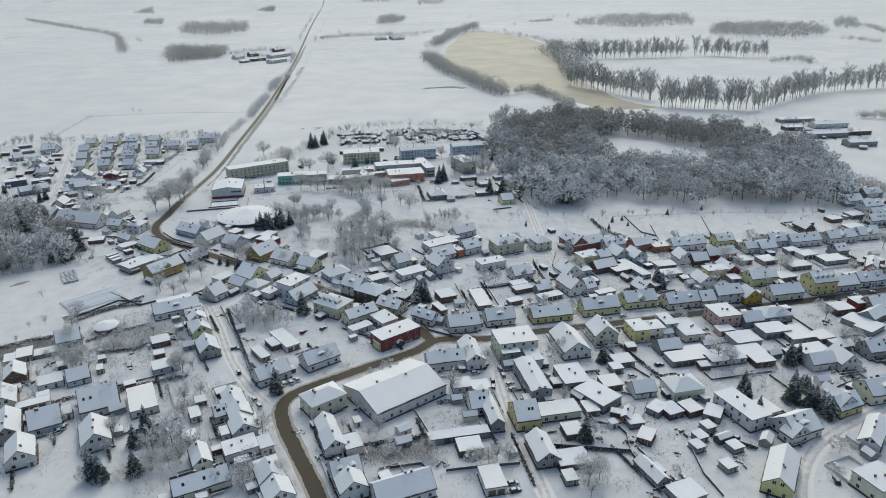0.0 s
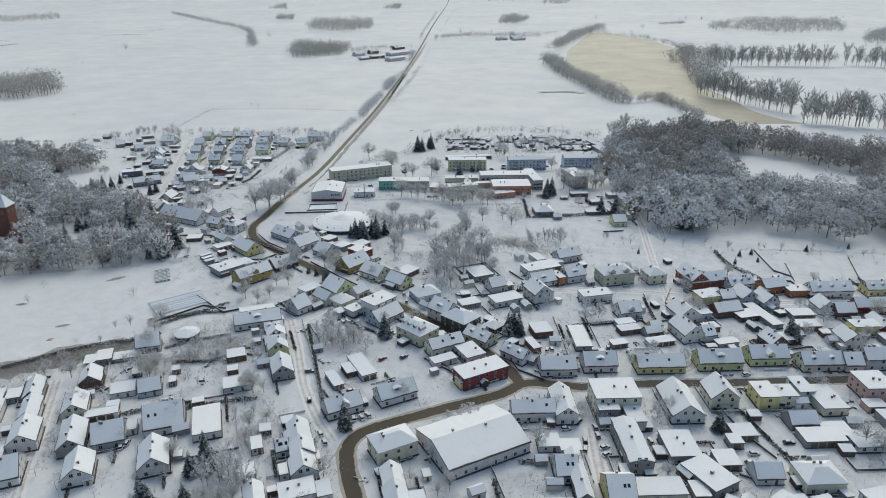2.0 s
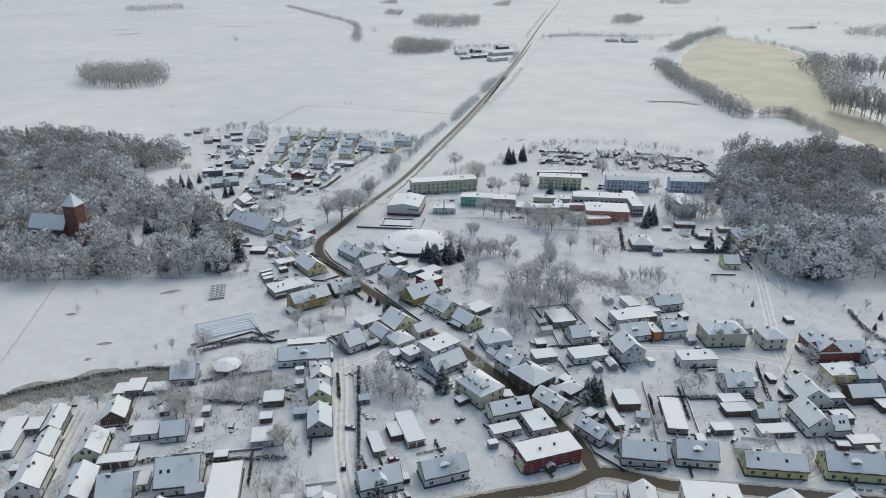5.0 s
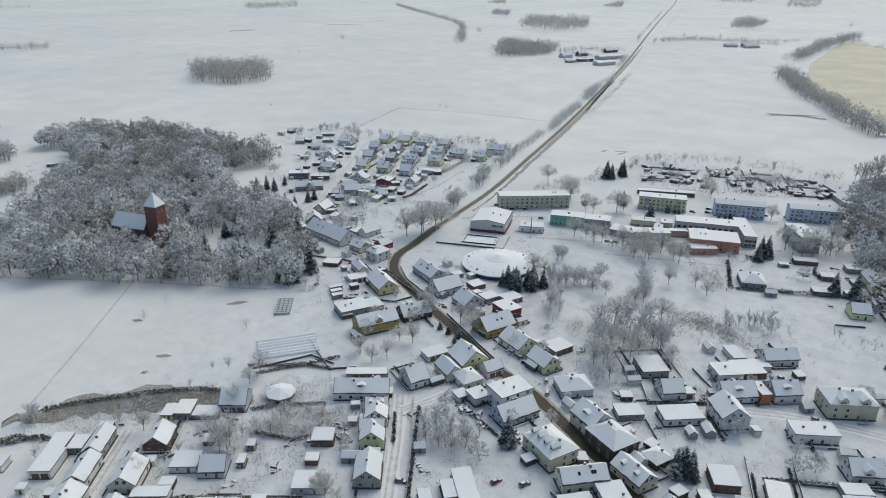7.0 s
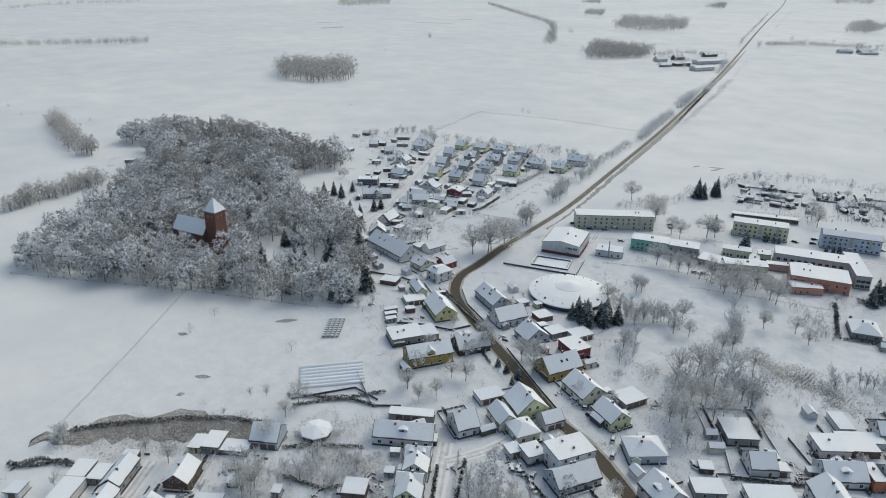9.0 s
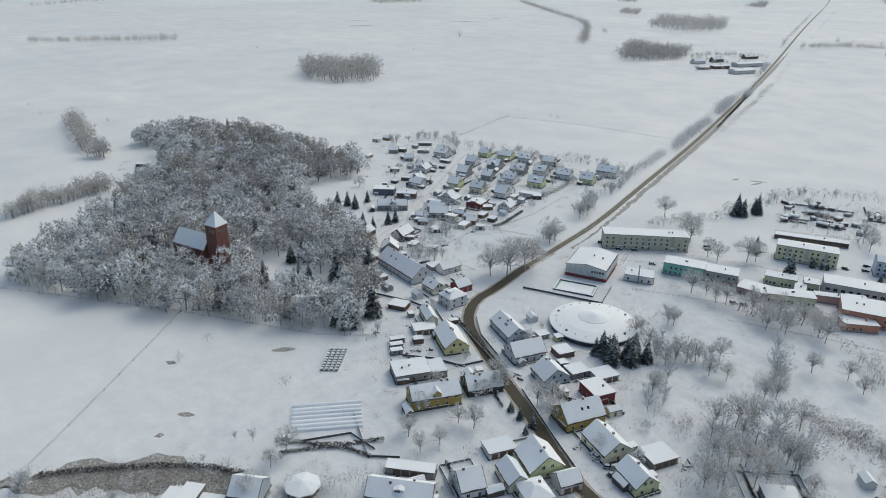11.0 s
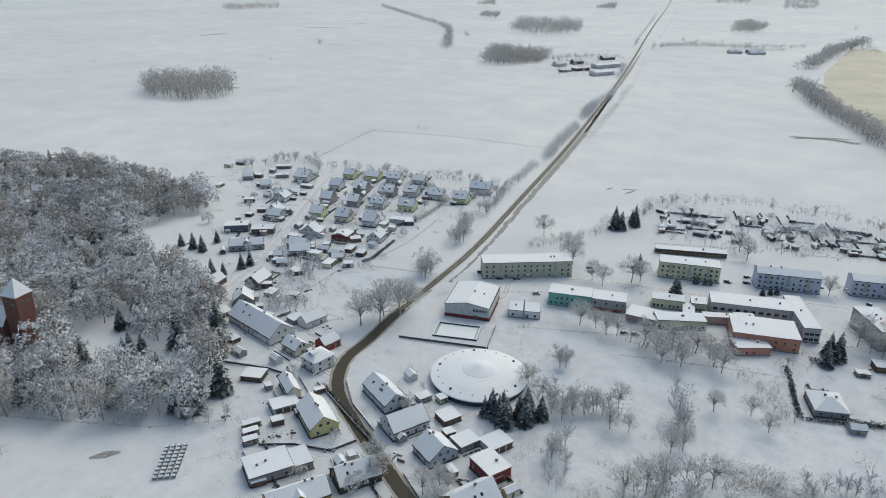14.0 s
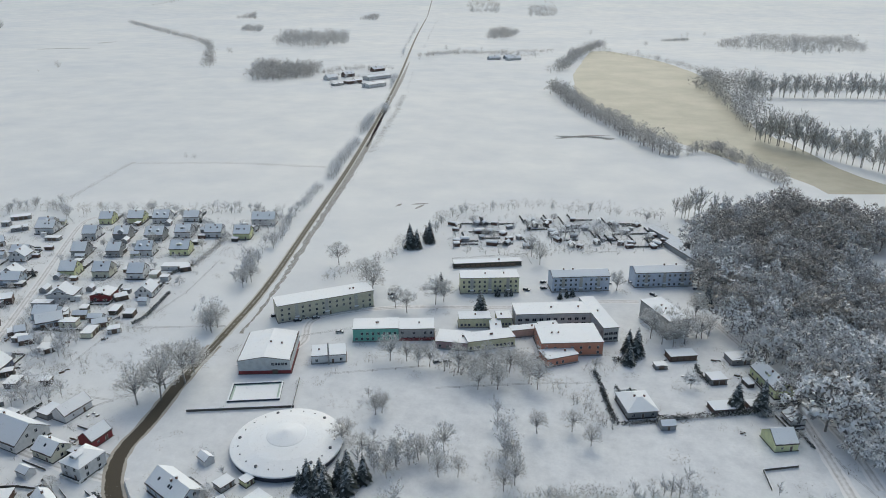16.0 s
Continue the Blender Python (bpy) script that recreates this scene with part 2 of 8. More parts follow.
def child(name, me, parent, m=None, label=""):
    ob = new(name, me)
    ob.parent = parent
    if m is not None:
        ob.matrix_basis = m
    return tagged(ob, label) if label else ob


def thing(name, m, label, category, group=""):
    ob = new(name)
    ob.empty_display_size = 0.5
    ob.matrix_basis = m
    return tagged(ob, label, category, group)


class Shape:
    """Collects boxes, prisms and strips, then becomes one mesh."""

    def __init__(self):
        self.v, self.f, self.i = [], [], []

    def face(self, pts, mat=0):
        n = len(self.v)
        self.v += pts
        self.f.append(tuple(range(n, n + len(pts))))
        self.i.append(mat)

    def solid(self, bottom, top, mat=0):
        """A closed prism between two loops of the same length."""
        n, k = len(self.v), len(bottom)
        self.v += list(bottom) + list(top)
        self.f.append(tuple(range(n + k - 1, n - 1, -1)))
        self.f.append(tuple(range(n + k, n + 2 * k)))
        for a in range(k):
            b = (a + 1) % k
            self.f.append((n + a, n + b, n + k + b, n + k + a))
        self.i += [mat] * (k + 2)

    def box(self, x0, y0, z0, x1, y1, z1, mat=0):
        lo = [(x0, y0, z0), (x1, y0, z0), (x1, y1, z0), (x0, y1, z0)]
        self.solid(lo, [(x, y, z1) for x, y, _ in lo], mat)

    def mesh(self, name, *mats):
        return mesh(name, self.v, self.f, mats, self.i)


rng = random.Random(7)


def jit(a):
    return rng.uniform(-a, a)


def window_mesh(w, h):
    s = Shape()
    t = 0.05
    s.box(-w / 2 - t, -0.06, -t, w / 2 + t, 0.02, 0, 0)
    s.box(-w / 2 - t, -0.06, h, w / 2 + t, 0.02, h + t, 0)
    s.box(-w / 2 - t, -0.06, 0, -w / 2, 0.02, h, 0)
    s.box(w / 2, -0.06, 0, w / 2 + t, 0.02, h, 0)
    s.box(-0.03, -0.05, 0, 0.03, 0.02, h, 0)
    s.face([(-w / 2, -0.02, 0), (w / 2, -0.02, 0), (w / 2, -0.02, h), (-w / 2, -0.02, h)], 1)
    return s.mesh("window", MAT["frame"], MAT["glass"])


WIN = {"n": window_mesh(1.1, 1.4), "s": window_mesh(0.8, 0.9), "w": window_mesh(2.0, 1.5)}
sd = Shape()
sd.box(-0.5, -0.07, 0, 0.5, 0.02, 2.05, 0)
sd.box(-0.6, -0.06, 0, -0.5, 0.02, 2.15, 1)
sd.box(0.5, -0.06, 0, 0.6, 0.02, 2.15, 1)
DOOR = sd.mesh("door", MAT["door"], MAT["frame"])
sd = Shape()
sd.box(-1.25, -0.06, 0, 1.25, 0.02, 2.15, 0)
GATE = sd.mesh("garage_door", MAT["door"])
sd = Shape()
sd.box(-0.35, -0.28, -1.2, 0.35, 0.28, 0.9, 0)
sd.box(-0.4, -0.33, 0.9, 0.4, 0.33, 1.0, 0)
sd.box(-0.36, -0.3, 1.0, 0.36, 0.3, 1.12, 1)
CHIMNEY = sd.mesh("chimney", MAT["stone"], MAT["roof_snow"])
sd = Shape()
sd.box(-0.45, -0.6, -0.05, 0.45, 0.6, 0.1, 0)
SKYLIGHT = sd.mesh("skylight", MAT["glass"])


def slope_layer(s, x0, x1, y0, z0, y1, z1, thick, ragged, mat):
    """One roof plane from its eave (y0, z0) to its ridge (y1, z1), with an uneven lower edge."""
    n = max(2, int((x1 - x0) / 1.8))
    d = math.hypot(y1 - y0, z1 - z0)
    uy, uz = (y1 - y0) / d, (z1 - z0) / d
    start = len(s.v)
    for k in range(n + 1):
        x = x0 + (x1 - x0) * k / n
        a = rng.uniform(0, ragged)
        e = (y0 + uy * a, z0 + uz * a)
        t = thick * rng.uniform(0.75, 1.15)
        s.v += [(x, e[0], e[1]), (x, y1, z1), (x, y1, z1 + t), (x, e[0], e[1] + t)]
    for k in range(n):
        a, b = start + 4 * k, start + 4 * k + 4
        for j in range(4):
            q = (a + j, b + j, b + (j + 1) % 4, a + (j + 1) % 4)
            s.f.append(q)
            s.i.append(mat)
    for a in (start, start + 4 * n):
        s.f.append((a, a + 1, a + 2, a + 3))
        s.i.append(mat)


def roof_parts(root, L, W, eave, rise, kind, over=0.45):
    """kind p: ridge along x; x: ridge along y; h: hipped; f: flat. Returns a function z(x, y) of the roof's top."""
    tile, snow = Shape(), Shape()
    turn = kind == "x"
    a, b = (W, L) if turn else (L, W)
    if kind == "f":
        tile.box(-L / 2 - 0.3, -W / 2 - 0.3, eave, L / 2 + 0.3, W / 2 + 0.3, eave + 0.22)
        nx, ny = max(2, int(L / 2.5)), max(2, int(W / 2.5))
        top = eave + 0.22 + 0.16
        g = [[(-L / 2 - 0.22 + (L + 0.44) * i / nx + (jit(0.1) if 0 < i < nx else jit(0.05)), -W / 2 - 0.22 + (W + 0.44) * j / ny + jit(0.06), top + jit(0.05)) for j in range(ny + 1)] for i in range(nx + 1)]
        n0 = len(snow.v)
        for row in g:
            snow.v += row
        for i in range(nx):
            for j in range(ny):
                q = n0 + i * (ny + 1) + j
                snow.f.append((q, q + ny + 1, q + ny + 2, q + 1))
                snow.i.append(0)
        rim = [n0 + i * (ny + 1) for i in range(nx + 1)] + [n0 + nx * (ny + 1) + j for j in range(1, ny + 1)] + [n0 + i * (ny + 1) + ny for i in range(nx - 1, -1, -1)] + [n0 + j for j in range(ny - 1, 0, -1)]
        low = len(snow.v)
        snow.v += [(snow.v[r][0], snow.v[r][1], eave + 0.2) for r in rim]
        for k in range(len(rim)):
            k2 = (k + 1) % len(rim)
            snow.f.append((rim[k], rim[k2], low + k2, low + k))
            snow.i.append(0)
        height = lambda x, y: eave + 0.38
    elif kind == "h":
        inset = min(L, W) * 0.42
        o = over
        lo = [(-L / 2 - o, -W / 2 - o, eave), (L / 2 + o, -W / 2 - o, eave), (L / 2 + o, W / 2 + o, eave), (-L / 2 - o, W / 2 + o, eave)]
        hi = [(-L / 2 + inset, -W / 2 + inset, eave + rise), (L / 2 - inset, -W / 2 + inset, eave + rise), (L / 2 - inset, W / 2 - inset, eave + rise), (-L / 2 + inset, W / 2 - inset, eave + rise)]
        tile.solid(lo, hi)
        up = lambda pts, g, s_: [(x * s_, y * s_, z + g) for x, y, z in pts]
        snow.solid(up(lo, 0.04, 0.985), up(lo, 0.24, 0.975))
        snow.v[4:8] = up(lo, 0.24, 0.975)
        snow.solid(up(lo, 0.2, 0.97), up(hi, 0.24, 1.0))
        height = lambda x, y: eave + rise * min(1.0, min((L / 2 + o - abs(x)), (W / 2 + o - abs(y))) / (inset + o)) + 0.22
    else:
        x0, x1 = -a / 2 - 0.35, a / 2 + 0.35
        k = rise / (b / 2)
        for side in (-1, 1):
            y0, z0 = side * (b / 2 + over), eave - k * over
            slope_layer(tile, x0, x1, y0, z0, 0, eave + rise, 0.14, 0.0, 0)
            slope_layer(snow, x0 + 0.2, x1 - 0.2, y0 * 0.97, z0 + 0.145 + k * y0 * side * 0.03, 0, eave + rise + 0.145, 0.2, 0.28, 0)
        if turn:
            for s in (tile, snow):
                s.v = [(-y, x, z) for x, y, z in s.v]
        height = (lambda x, y: eave + rise - k * abs(x) + 0.3) if turn else (lambda x, y: eave + rise - k * abs(y) + 0.3)
    roof = child("roof", tile.mesh("roof", MAT["tile"]), root)
    child("snow_cover", snow.mesh("snow_cover", MAT["roof_snow"]), roof, label="uneven layer of snow")
    return height


def wall_mesh(L, W, eave, rise, kind, mat, plinth=None):
    s = Shape()
    a, b = L / 2, W / 2
    if kind in "fh":
        s.box(-a, -b, -0.4, a, b, eave + 0.05)
    else:
        p, q = (b, a) if kind == "x" else (a, b)
        prof = [(-q, -0.4), (q, -0.4), (q, eave), (0, eave + rise), (-q, eave)]
        lo = [(-p, y, z) for y, z in prof]
        hi = [(p, y, z) for y, z in prof]
        if kind == "x":
            lo, hi = [(-y, x, z) for x, y, z in lo], [(-y, x, z) for x, y, z in hi]
        s.solid(lo, hi)
    s.box(-a - 0.4, -b - 0.4, -0.4, a + 0.4, b + 0.4, 0.05, 1)
    if plinth:
        s.box(-a - 0.04, -b - 0.04, -0.4, a + 0.04, b + 0.04, 1.7 if plinth == "red" else 0.5, 2)
        return s.mesh("wall", MAT[mat], MAT["soil"], MAT[plinth])
    return s.mesh("wall", MAT[mat], MAT["soil"])


def put_windows(wall, L, W, eave, storeys, sides="frlb", step=3.6, size="n", door=True):
    m_ = wall.parent.matrix_basis
    toward = Vector((-55, 60, 0)) - m_.translation
    if wall.parent.name.startswith("house"):  # party walls towards the next plot have no openings
        sides = "".join(c for c in sides if c == "f" or (m_.to_3x3() @ Vector((1 if c == "r" else -1, 0, 0))).dot(toward) > 0)
    for side in sides:
        length = L if side in "fb" else W
        n = max(1, int((length - 1.0) / step))
        for st in range(storeys):
            z = 0.95 + st * 2.75
            if z + 1.4 > eave + 0.1:
                z = max(0.7, eave - 1.55)
            for k in range(n):
                if st == 0 and door and side == "f" and k == n // 2 and n > 1:
                    ob, zz, me = "door", 0.05, DOOR
                elif rng.random() < 0.12:
                    continue
                else:
                    ob, zz, me = "window", z, WIN[size]
                u = (k + 0.5) / n * (length - 0.6) - (length - 0.6) / 2
                m = {"f": pose(u, -W / 2, zz), "b": pose(-u, W / 2, zz, 0, 0, 180), "r": pose(L / 2, u, zz, 0, 0, 90), "l": pose(-L / 2, -u, zz, 0, 0, -90)}[side]
                child(ob, me, wall, m)


def dormer(roof_root, x, y, z, w, d, h, col, gable):
    """A small house on the roof that looks out along -y."""
    s = Shape()
    prof = [(-w / 2, -1.5), (w / 2, -1.5), (w / 2, h), (0, h + (w * 0.42 if gable else 0.25)), (-w / 2, h)]
    s.solid([(x + u, y, z + v) for u, v in prof], [(x + u, y + d, z + v) for u, v in prof], 0)
    top = w * 0.42 if gable else 0.25
    for side in (-1, 1):
        a = [(x + side * (w / 2 + 0.2), z + h - 0.1), (x, z + h + top + 0.06)]
        lo = [(a[0][0], y - 0.2, a[0][1]), (a[1][0], y - 0.2, a[1][1]), (a[1][0], y - 0.2, a[1][1] + 0.22), (a[0][0], y - 0.2, a[0][1] + 0.13)]
        s.solid(lo, [(p, y + d, r) for p, q, r in lo], 1)
    ob = child("dormer", s.mesh("dormer", MAT[col], MAT["roof_snow"]), roof_root)
    child("window", WIN["s"], ob, pose(x, y, z + 0.15))
    if w > 2.4:
        child("window", WIN["s"], ob, pose(x - 0.9, y, z + 0.15))
    return ob


def house(x, y, turn, L, W, eave, kind, col, extra=""):
    """A house, or when low and flat a shed, with its facade's length L, its depth W and the eave's height."""
    small = eave < 3.3 and kind in "fp" and L * W < 130
    low = kind in "lm"
    rk = {"l": "x", "m": "p"}.get(kind, kind)
    across = L if rk == "x" else W
    rise = {"f": 0.0, "h": min(L, W) * 0.26}.get(rk, across * (0.14 if low else 0.39 + jit(0.03)))
    word = WORDS.get(col, col)
    form = {"f": "flat", "h": "hipped", "p": "pitched", "x": "steep gabled"}[rk]
    if small:
        root = thing("shed", pose(x, y, 0, 0, 0, turn), f"{word} shed with a {form} roof under snow", "shed", "sheds and garages in the gardens")
    else:
        tall = "two-storey " if eave > 5.4 else ""
        root = thing("house", pose(x, y, 0, 0, 0, turn), f"{word} {tall}house with a {form} snow-covered roof", "house", "village houses")
    wall = child("wall", wall_mesh(L, W, eave, rise, rk, col, None if small else "dark"), root)
    z = roof_parts(root, L, W, eave, rise, rk, 0.3 if small else 0.45)
    if small:
        if L > 4.5 and rng.random() < 0.6:
            for k in range(min(4, int(L / 3.2))):
                child("garage_door", GATE, wall, pose((k + 0.5) * 3.1 - min(4, int(L / 3.2)) * 1.55, -W / 2, 0.02))
        else:
            child("door", DOOR, wall, pose(L * 0.2, -W / 2, 0.02))
            child("window", WIN["s"], wall, pose(-L * 0.2, -W / 2, 1.1))
        return root
    storeys = max(1, int((eave + 0.6) / 2.75))
    put_windows(wall, L, W, eave, storeys, "frl")
    if rk == "x" and across > 6:
        for u in (-1, 1):
            child("window", WIN["n"], wall, pose(u * across * 0.13, -W / 2, eave + 0.5))
    if rk == "p" and across > 6 and not low:
        for side in (-1, 1):
            for u in (-1, 1):
                child("window", WIN["n"], wall, pose(side * L / 2, u * across * 0.13, eave + 0.5, 0, 0, 90 * side))
    for k in range(0 if rk == "f" and eave < 3.6 else 1 + (L * W > 130)):
        cx, cy = jit(L * 0.3), jit(W * 0.12)
        if rk == "x":
            cx, cy = jit(L * 0.12), jit(W * 0.3)
        child("chimney", CHIMNEY, root, pose(cx, cy, z(cx, cy)))
    if not extra and rk == "p" and not low and L > 9.5 and eave > 3.5 and rng.random() < 0.45:
        extra = rng.choice(("g1", "d2", "d1", "d2"))
    d = int(extra[1:] or 0) if extra else 0
    for k in range(d):
        gable = extra[0] == "g"
        u = (k + 0.5) / d * L * 0.9 - L * 0.45
        if rk == "x":
            continue
        if gable:
            dormer(root, u, -W / 2 - 0.08, eave + 0.2, 3.4, W * 0.45, 1.6, col, True)
        else:
            dormer(root, u, -W * 0.33, z(u, -W * 0.33) - 0.1, 1.7 if d > 1 else 3.2, W * 0.3, 1.2, col, d > 2)
    if not d and rk == "p" and not low and rng.random() < 0.55:
        for k in range(rng.randint(1, 3)):
            u = jit(L * 0.36)
            child("skylight", SKYLIGHT, root, pose(u, -W * 0.24, z(u, -W * 0.24) - 0.02, math.degrees(math.atan2(rise, W / 2))))
    return root


def block(name, x, y, turn, L, W, h, kind, col, storeys, bays):
    """A large public building."""
    low = kind in "lm"
    rk = {"l": "x", "m": "p"}.get(kind, kind)
    across = L if rk == "x" else W
    rise = 0 if rk == "f" else across * (0.08 if name == "sports_hall" else 0.2 if rk == "p" and not low else 0.3 if low else 0.1)
    plain = name.replace("_", " ")
    root = thing(name, pose(x, y, 0, 0, 0, turn), f"{WORDS.get(col, col)} {plain} with a snow-covered roof", plain.split()[-1], plain + "s")
    wall = child("wall", wall_mesh(L, W, h, rise, rk, col, {"hallwhite": "red", "greyred": "red"}.get(col, "concrete")), root)
    z = roof_parts(root, L, W, h, rise, rk, 0.3)
    if storeys:
        put_windows(wall, L, W, h, storeys, "fb", (L - 1.0) / bays - 0.01, "w" if col == "school" else "n", name != "school_wing")
        if col == "school" or W > 15:
            put_windows(wall, L, W, h, storeys, "rl", 3.6, "n", False)
    if name == "garage_row":
        for k in range(11):
            child("garage_door", GATE, wall, pose((k - 5) * 3.2, -W / 2, 0.02))
    if name == "sports_hall":
        for k in range(5):
            child("window", WIN["n"], wall, pose(L * 0.18 + k * 1.5 - 0.5, -W / 2, 4.2))
        child("door", GATE, wall, pose(L * 0.2, -W / 2, 0.02))
    if name == "apartment_block" and storeys:
        for k in (-1, 0, 1):
            s = Shape()
            s.box(k * L * 0.31 - 1.0, -W / 2 - 0.9, 0, k * L * 0.31 + 1.0, -W / 2 - 0.02, 2.4, 0)
            s.box(k * L * 0.31 - 1.2, -W / 2 - 1.2, 2.4, k * L * 0.31 + 1.2, -W / 2 - 0.02, 2.6, 1)
            child("porch", s.mesh("porch", MAT["concrete"], MAT["roof_snow"]), wall)
            s = Shape()
            s.box(k * L * 0.31 - 0.9, -W / 2 - 0.05, 2.8, k * L * 0.31 + 0.9, -W / 2 - 0.01, h - 0.3, 0)
            child("stair_window", s.mesh("stair_window", MAT["concrete"]), wall)
    for k in range(2 if L > 20 else 1):
        cx = jit(L * 0.35)
        child("chimney", CHIMNEY, root, pose(cx, 0, z(cx, 0)))
    return root


# ---- ground, roads, water ----
def hill(x, y):
    """The land rises gently beyond the far fields."""
    u = min(1.0, max(0.0, (math.hypot(x + 100, y - 300) - 3300) / 1500))
    return 60 * u * u * (3 - 2 * u)


def smooth_line(pts, step):
    """A rounded line through the points, in even steps."""
    p = [Vector((*q, 0)) if len(q) == 2 else Vector(q) for q in pts]
    p = [2 * p[0] - p[1], *p, 2 * p[-1] - p[-2]]
    out = []
    for k in range(1, len(p) - 2):
        a, b, c, d = p[k - 1 : k + 3]
        n = max(2, int((c - b).length / step))
        for i in range(n):
            t = i / n
            out.append(0.5 * ((2 * b) + (c - a) * t + (2 * a - 5 * b + 4 * c - d) * t * t + (3 * b - a - 3 * c + d) * t ** 3))
    return out + [p[-2]]


def ribbon(name, line, widths, z, mat, edge=0.0, across=4):
    v, uvs = [], []
    n = len(line)
    for k, p in enumerate(line):
        d = line[min(k + 1, n - 1)] - line[max(k - 1, 0)]
        s = Vector((d.y, -d.x, 0)).normalized()
        w = widths[k]
        for j in range(across + 1):
            u = j / across
            off = (u - 0.5) * w + (jit(edge) if j in (0, across) else 0)
            v.append((p.x + s.x * off, p.y + s.y * off, z + hill(p.x, p.y)))
            uvs.append((u, k))
    f = []
    for k in range(n - 1):
        for j in range(across):
            a = k * (across + 1) + j
            f.append((a, a + 1, a + across + 2, a + across + 1))
    me = mesh(name, v, f, [mat])
    layer = me.uv_layers.new(name="UVMap")
    for loop in me.loops:
        layer.data[loop.index].uv = uvs[loop.vertex_index]
    return new(name, me)


size, cells = 9000, 150
gv = [(-size + 2 * size * i / cells, -size + 2 * size * j / cells, hill(-size + 2 * size * i / cells, -size + 2 * size * j / cells)) for i in range(cells + 1) for j in range(cells + 1)]
gf = [(i * (cells + 1) + j, (i + 1) * (cells + 1) + j, (i + 1) * (cells + 1) + j + 1, i * (cells + 1) + j + 1) for i in range(cells) for j in range(cells)]
tagged(new("ground", mesh("ground", gv, gf, [MAT["field"]])), "snow-covered flat fields and gardens", "ground", kind="structure")
road_level = [0.03]
ROADS = []


def road(name, width, mat, pts):
    line = smooth_line(pts, 4.0)
    road_level[0] += 0.006
    ROADS.append((line, width))
    label = "wet brown asphalt road with slush along its edges" if mat in (MAT["asphalt"], MAT["slush"], MAT["street"]) else "snowy side street with tyre tracks"
    tagged(ribbon(name, line, [width] * len(line), road_level[0], mat, 0.35, 6), label, "road", kind="structure")


road("side_street", 5.5, MAT["snowroad"], [(-183.1, 291.3), (-166, 269), (-146.2, 241.1), (-129.4, 222.2), (-117.1, 211.4)])
road("side_street", 5.5, MAT["snowroad"], [(-249.3, 210.9), (-228, 183.7), (-213.4, 163.7), (-201.8, 149.2)])
road("side_street", 6, MAT["snowroad"], [(-27.4, 250.9), (-23.7, 236), (-16.1, 210.1), (-8.8, 188.5), (-2.6, 170.2)])
road("side_street", 5.5, MAT["snowroad"], [(1.6, 299.9), (9.6, 316.7), (1.5, 354.9), (-7, 383.3), (-15.2, 421.5), (-31.4, 507.3), (-54.6, 598.9)])
road("side_street", 6, MAT["snowroad"], [(-96, 349.8), (-71.5, 363.2), (-42.4, 375.9), (-7, 382.4), (34.8, 384.5), (62.3, 395.3), (103.8, 406.4), (145.3, 415.6), (196.4, 432)])
road("side_street", 7, MAT["snowroad"], [(149.9, 261.4), (126.2, 245.1), (107.4, 231.3), (91.7, 216), (82, 199.3), (76.6, 182.2)])
road("side_street", 5, MAT["snowroad"], [(-266.8, 390.9), (-292.8, 391.2), (-319.3, 393.3), (-353.7, 395.8), (-385, 400.5)])
road("side_street", 5, MAT["snowroad"], [(-378.5, 401.4), (-391.1, 437), (-402.6, 460.6), (-437.7, 518.2), (-490.6, 603.7), (-495.2, 624.9)])
road("forest_track", 5, MAT["snowroad"], [(-65.3, 593.9), (-50.6, 565.2), (-37.9, 542.9), (-25.8, 516.4), (-16.3, 490.2), (-11.8, 468.8)])
road("side_street", 5, MAT["snowroad"], [(-273.5, 471.4), (-256.6, 499.2), (-261.4, 526.3), (-226.7, 551.8), (-168.1, 571), (-121.7, 593.7), (-100.7, 600.6)])
road("side_street", 5, MAT["snowroad"], [(-164.8, 332.5), (-167.1, 313.2), (-169.4, 298.9), (-175.7, 283.8)])
road("main_road", 7.5, MAT["street"], [(-57.6, 273.3), (-35.3, 277.5), (-9.1, 289.1), (29.1, 303.2), (72, 320.3), (123.3, 340.4), (168.7, 359.9), (195.9, 371.6)])
road("main_road", 7.5, MAT["asphalt"], [(-74.6, 157.9), (-86.1, 174), (-96.6, 187.9), (-106.6, 202.1), (-110.5, 211.8), (-108.9, 220.2), (-100.9, 229), (-84.3, 245), (-66.1, 261.5), (-57.6, 273.3), (-35.3, 277.5)])
road("main_road", 7.4, MAT["asphalt"], [(-61.2, 273.2), (-70.1, 284), (-87.5, 296.3), (-111.2, 309.5), (-141.9, 325.5), (-164.2, 332.5), (-193.8, 347.6), (-221.1, 360.5), (-245.8, 372.4), (-261.2, 380.9), (-271.3, 390.1), (-279.9, 404.4), (-283.6, 424.5), (-291.1, 458), (-295.3, 485.4)])
road("main_road", 5.6, MAT["slush"], [(-291.1, 458), (-297.5, 498.1), (-307.6, 552.5), (-332.1, 646.2), (-403.2, 905.7), (-563.5, 1433.1), (-1006.2, 2825.4), (-1988.2, 6021.7)])
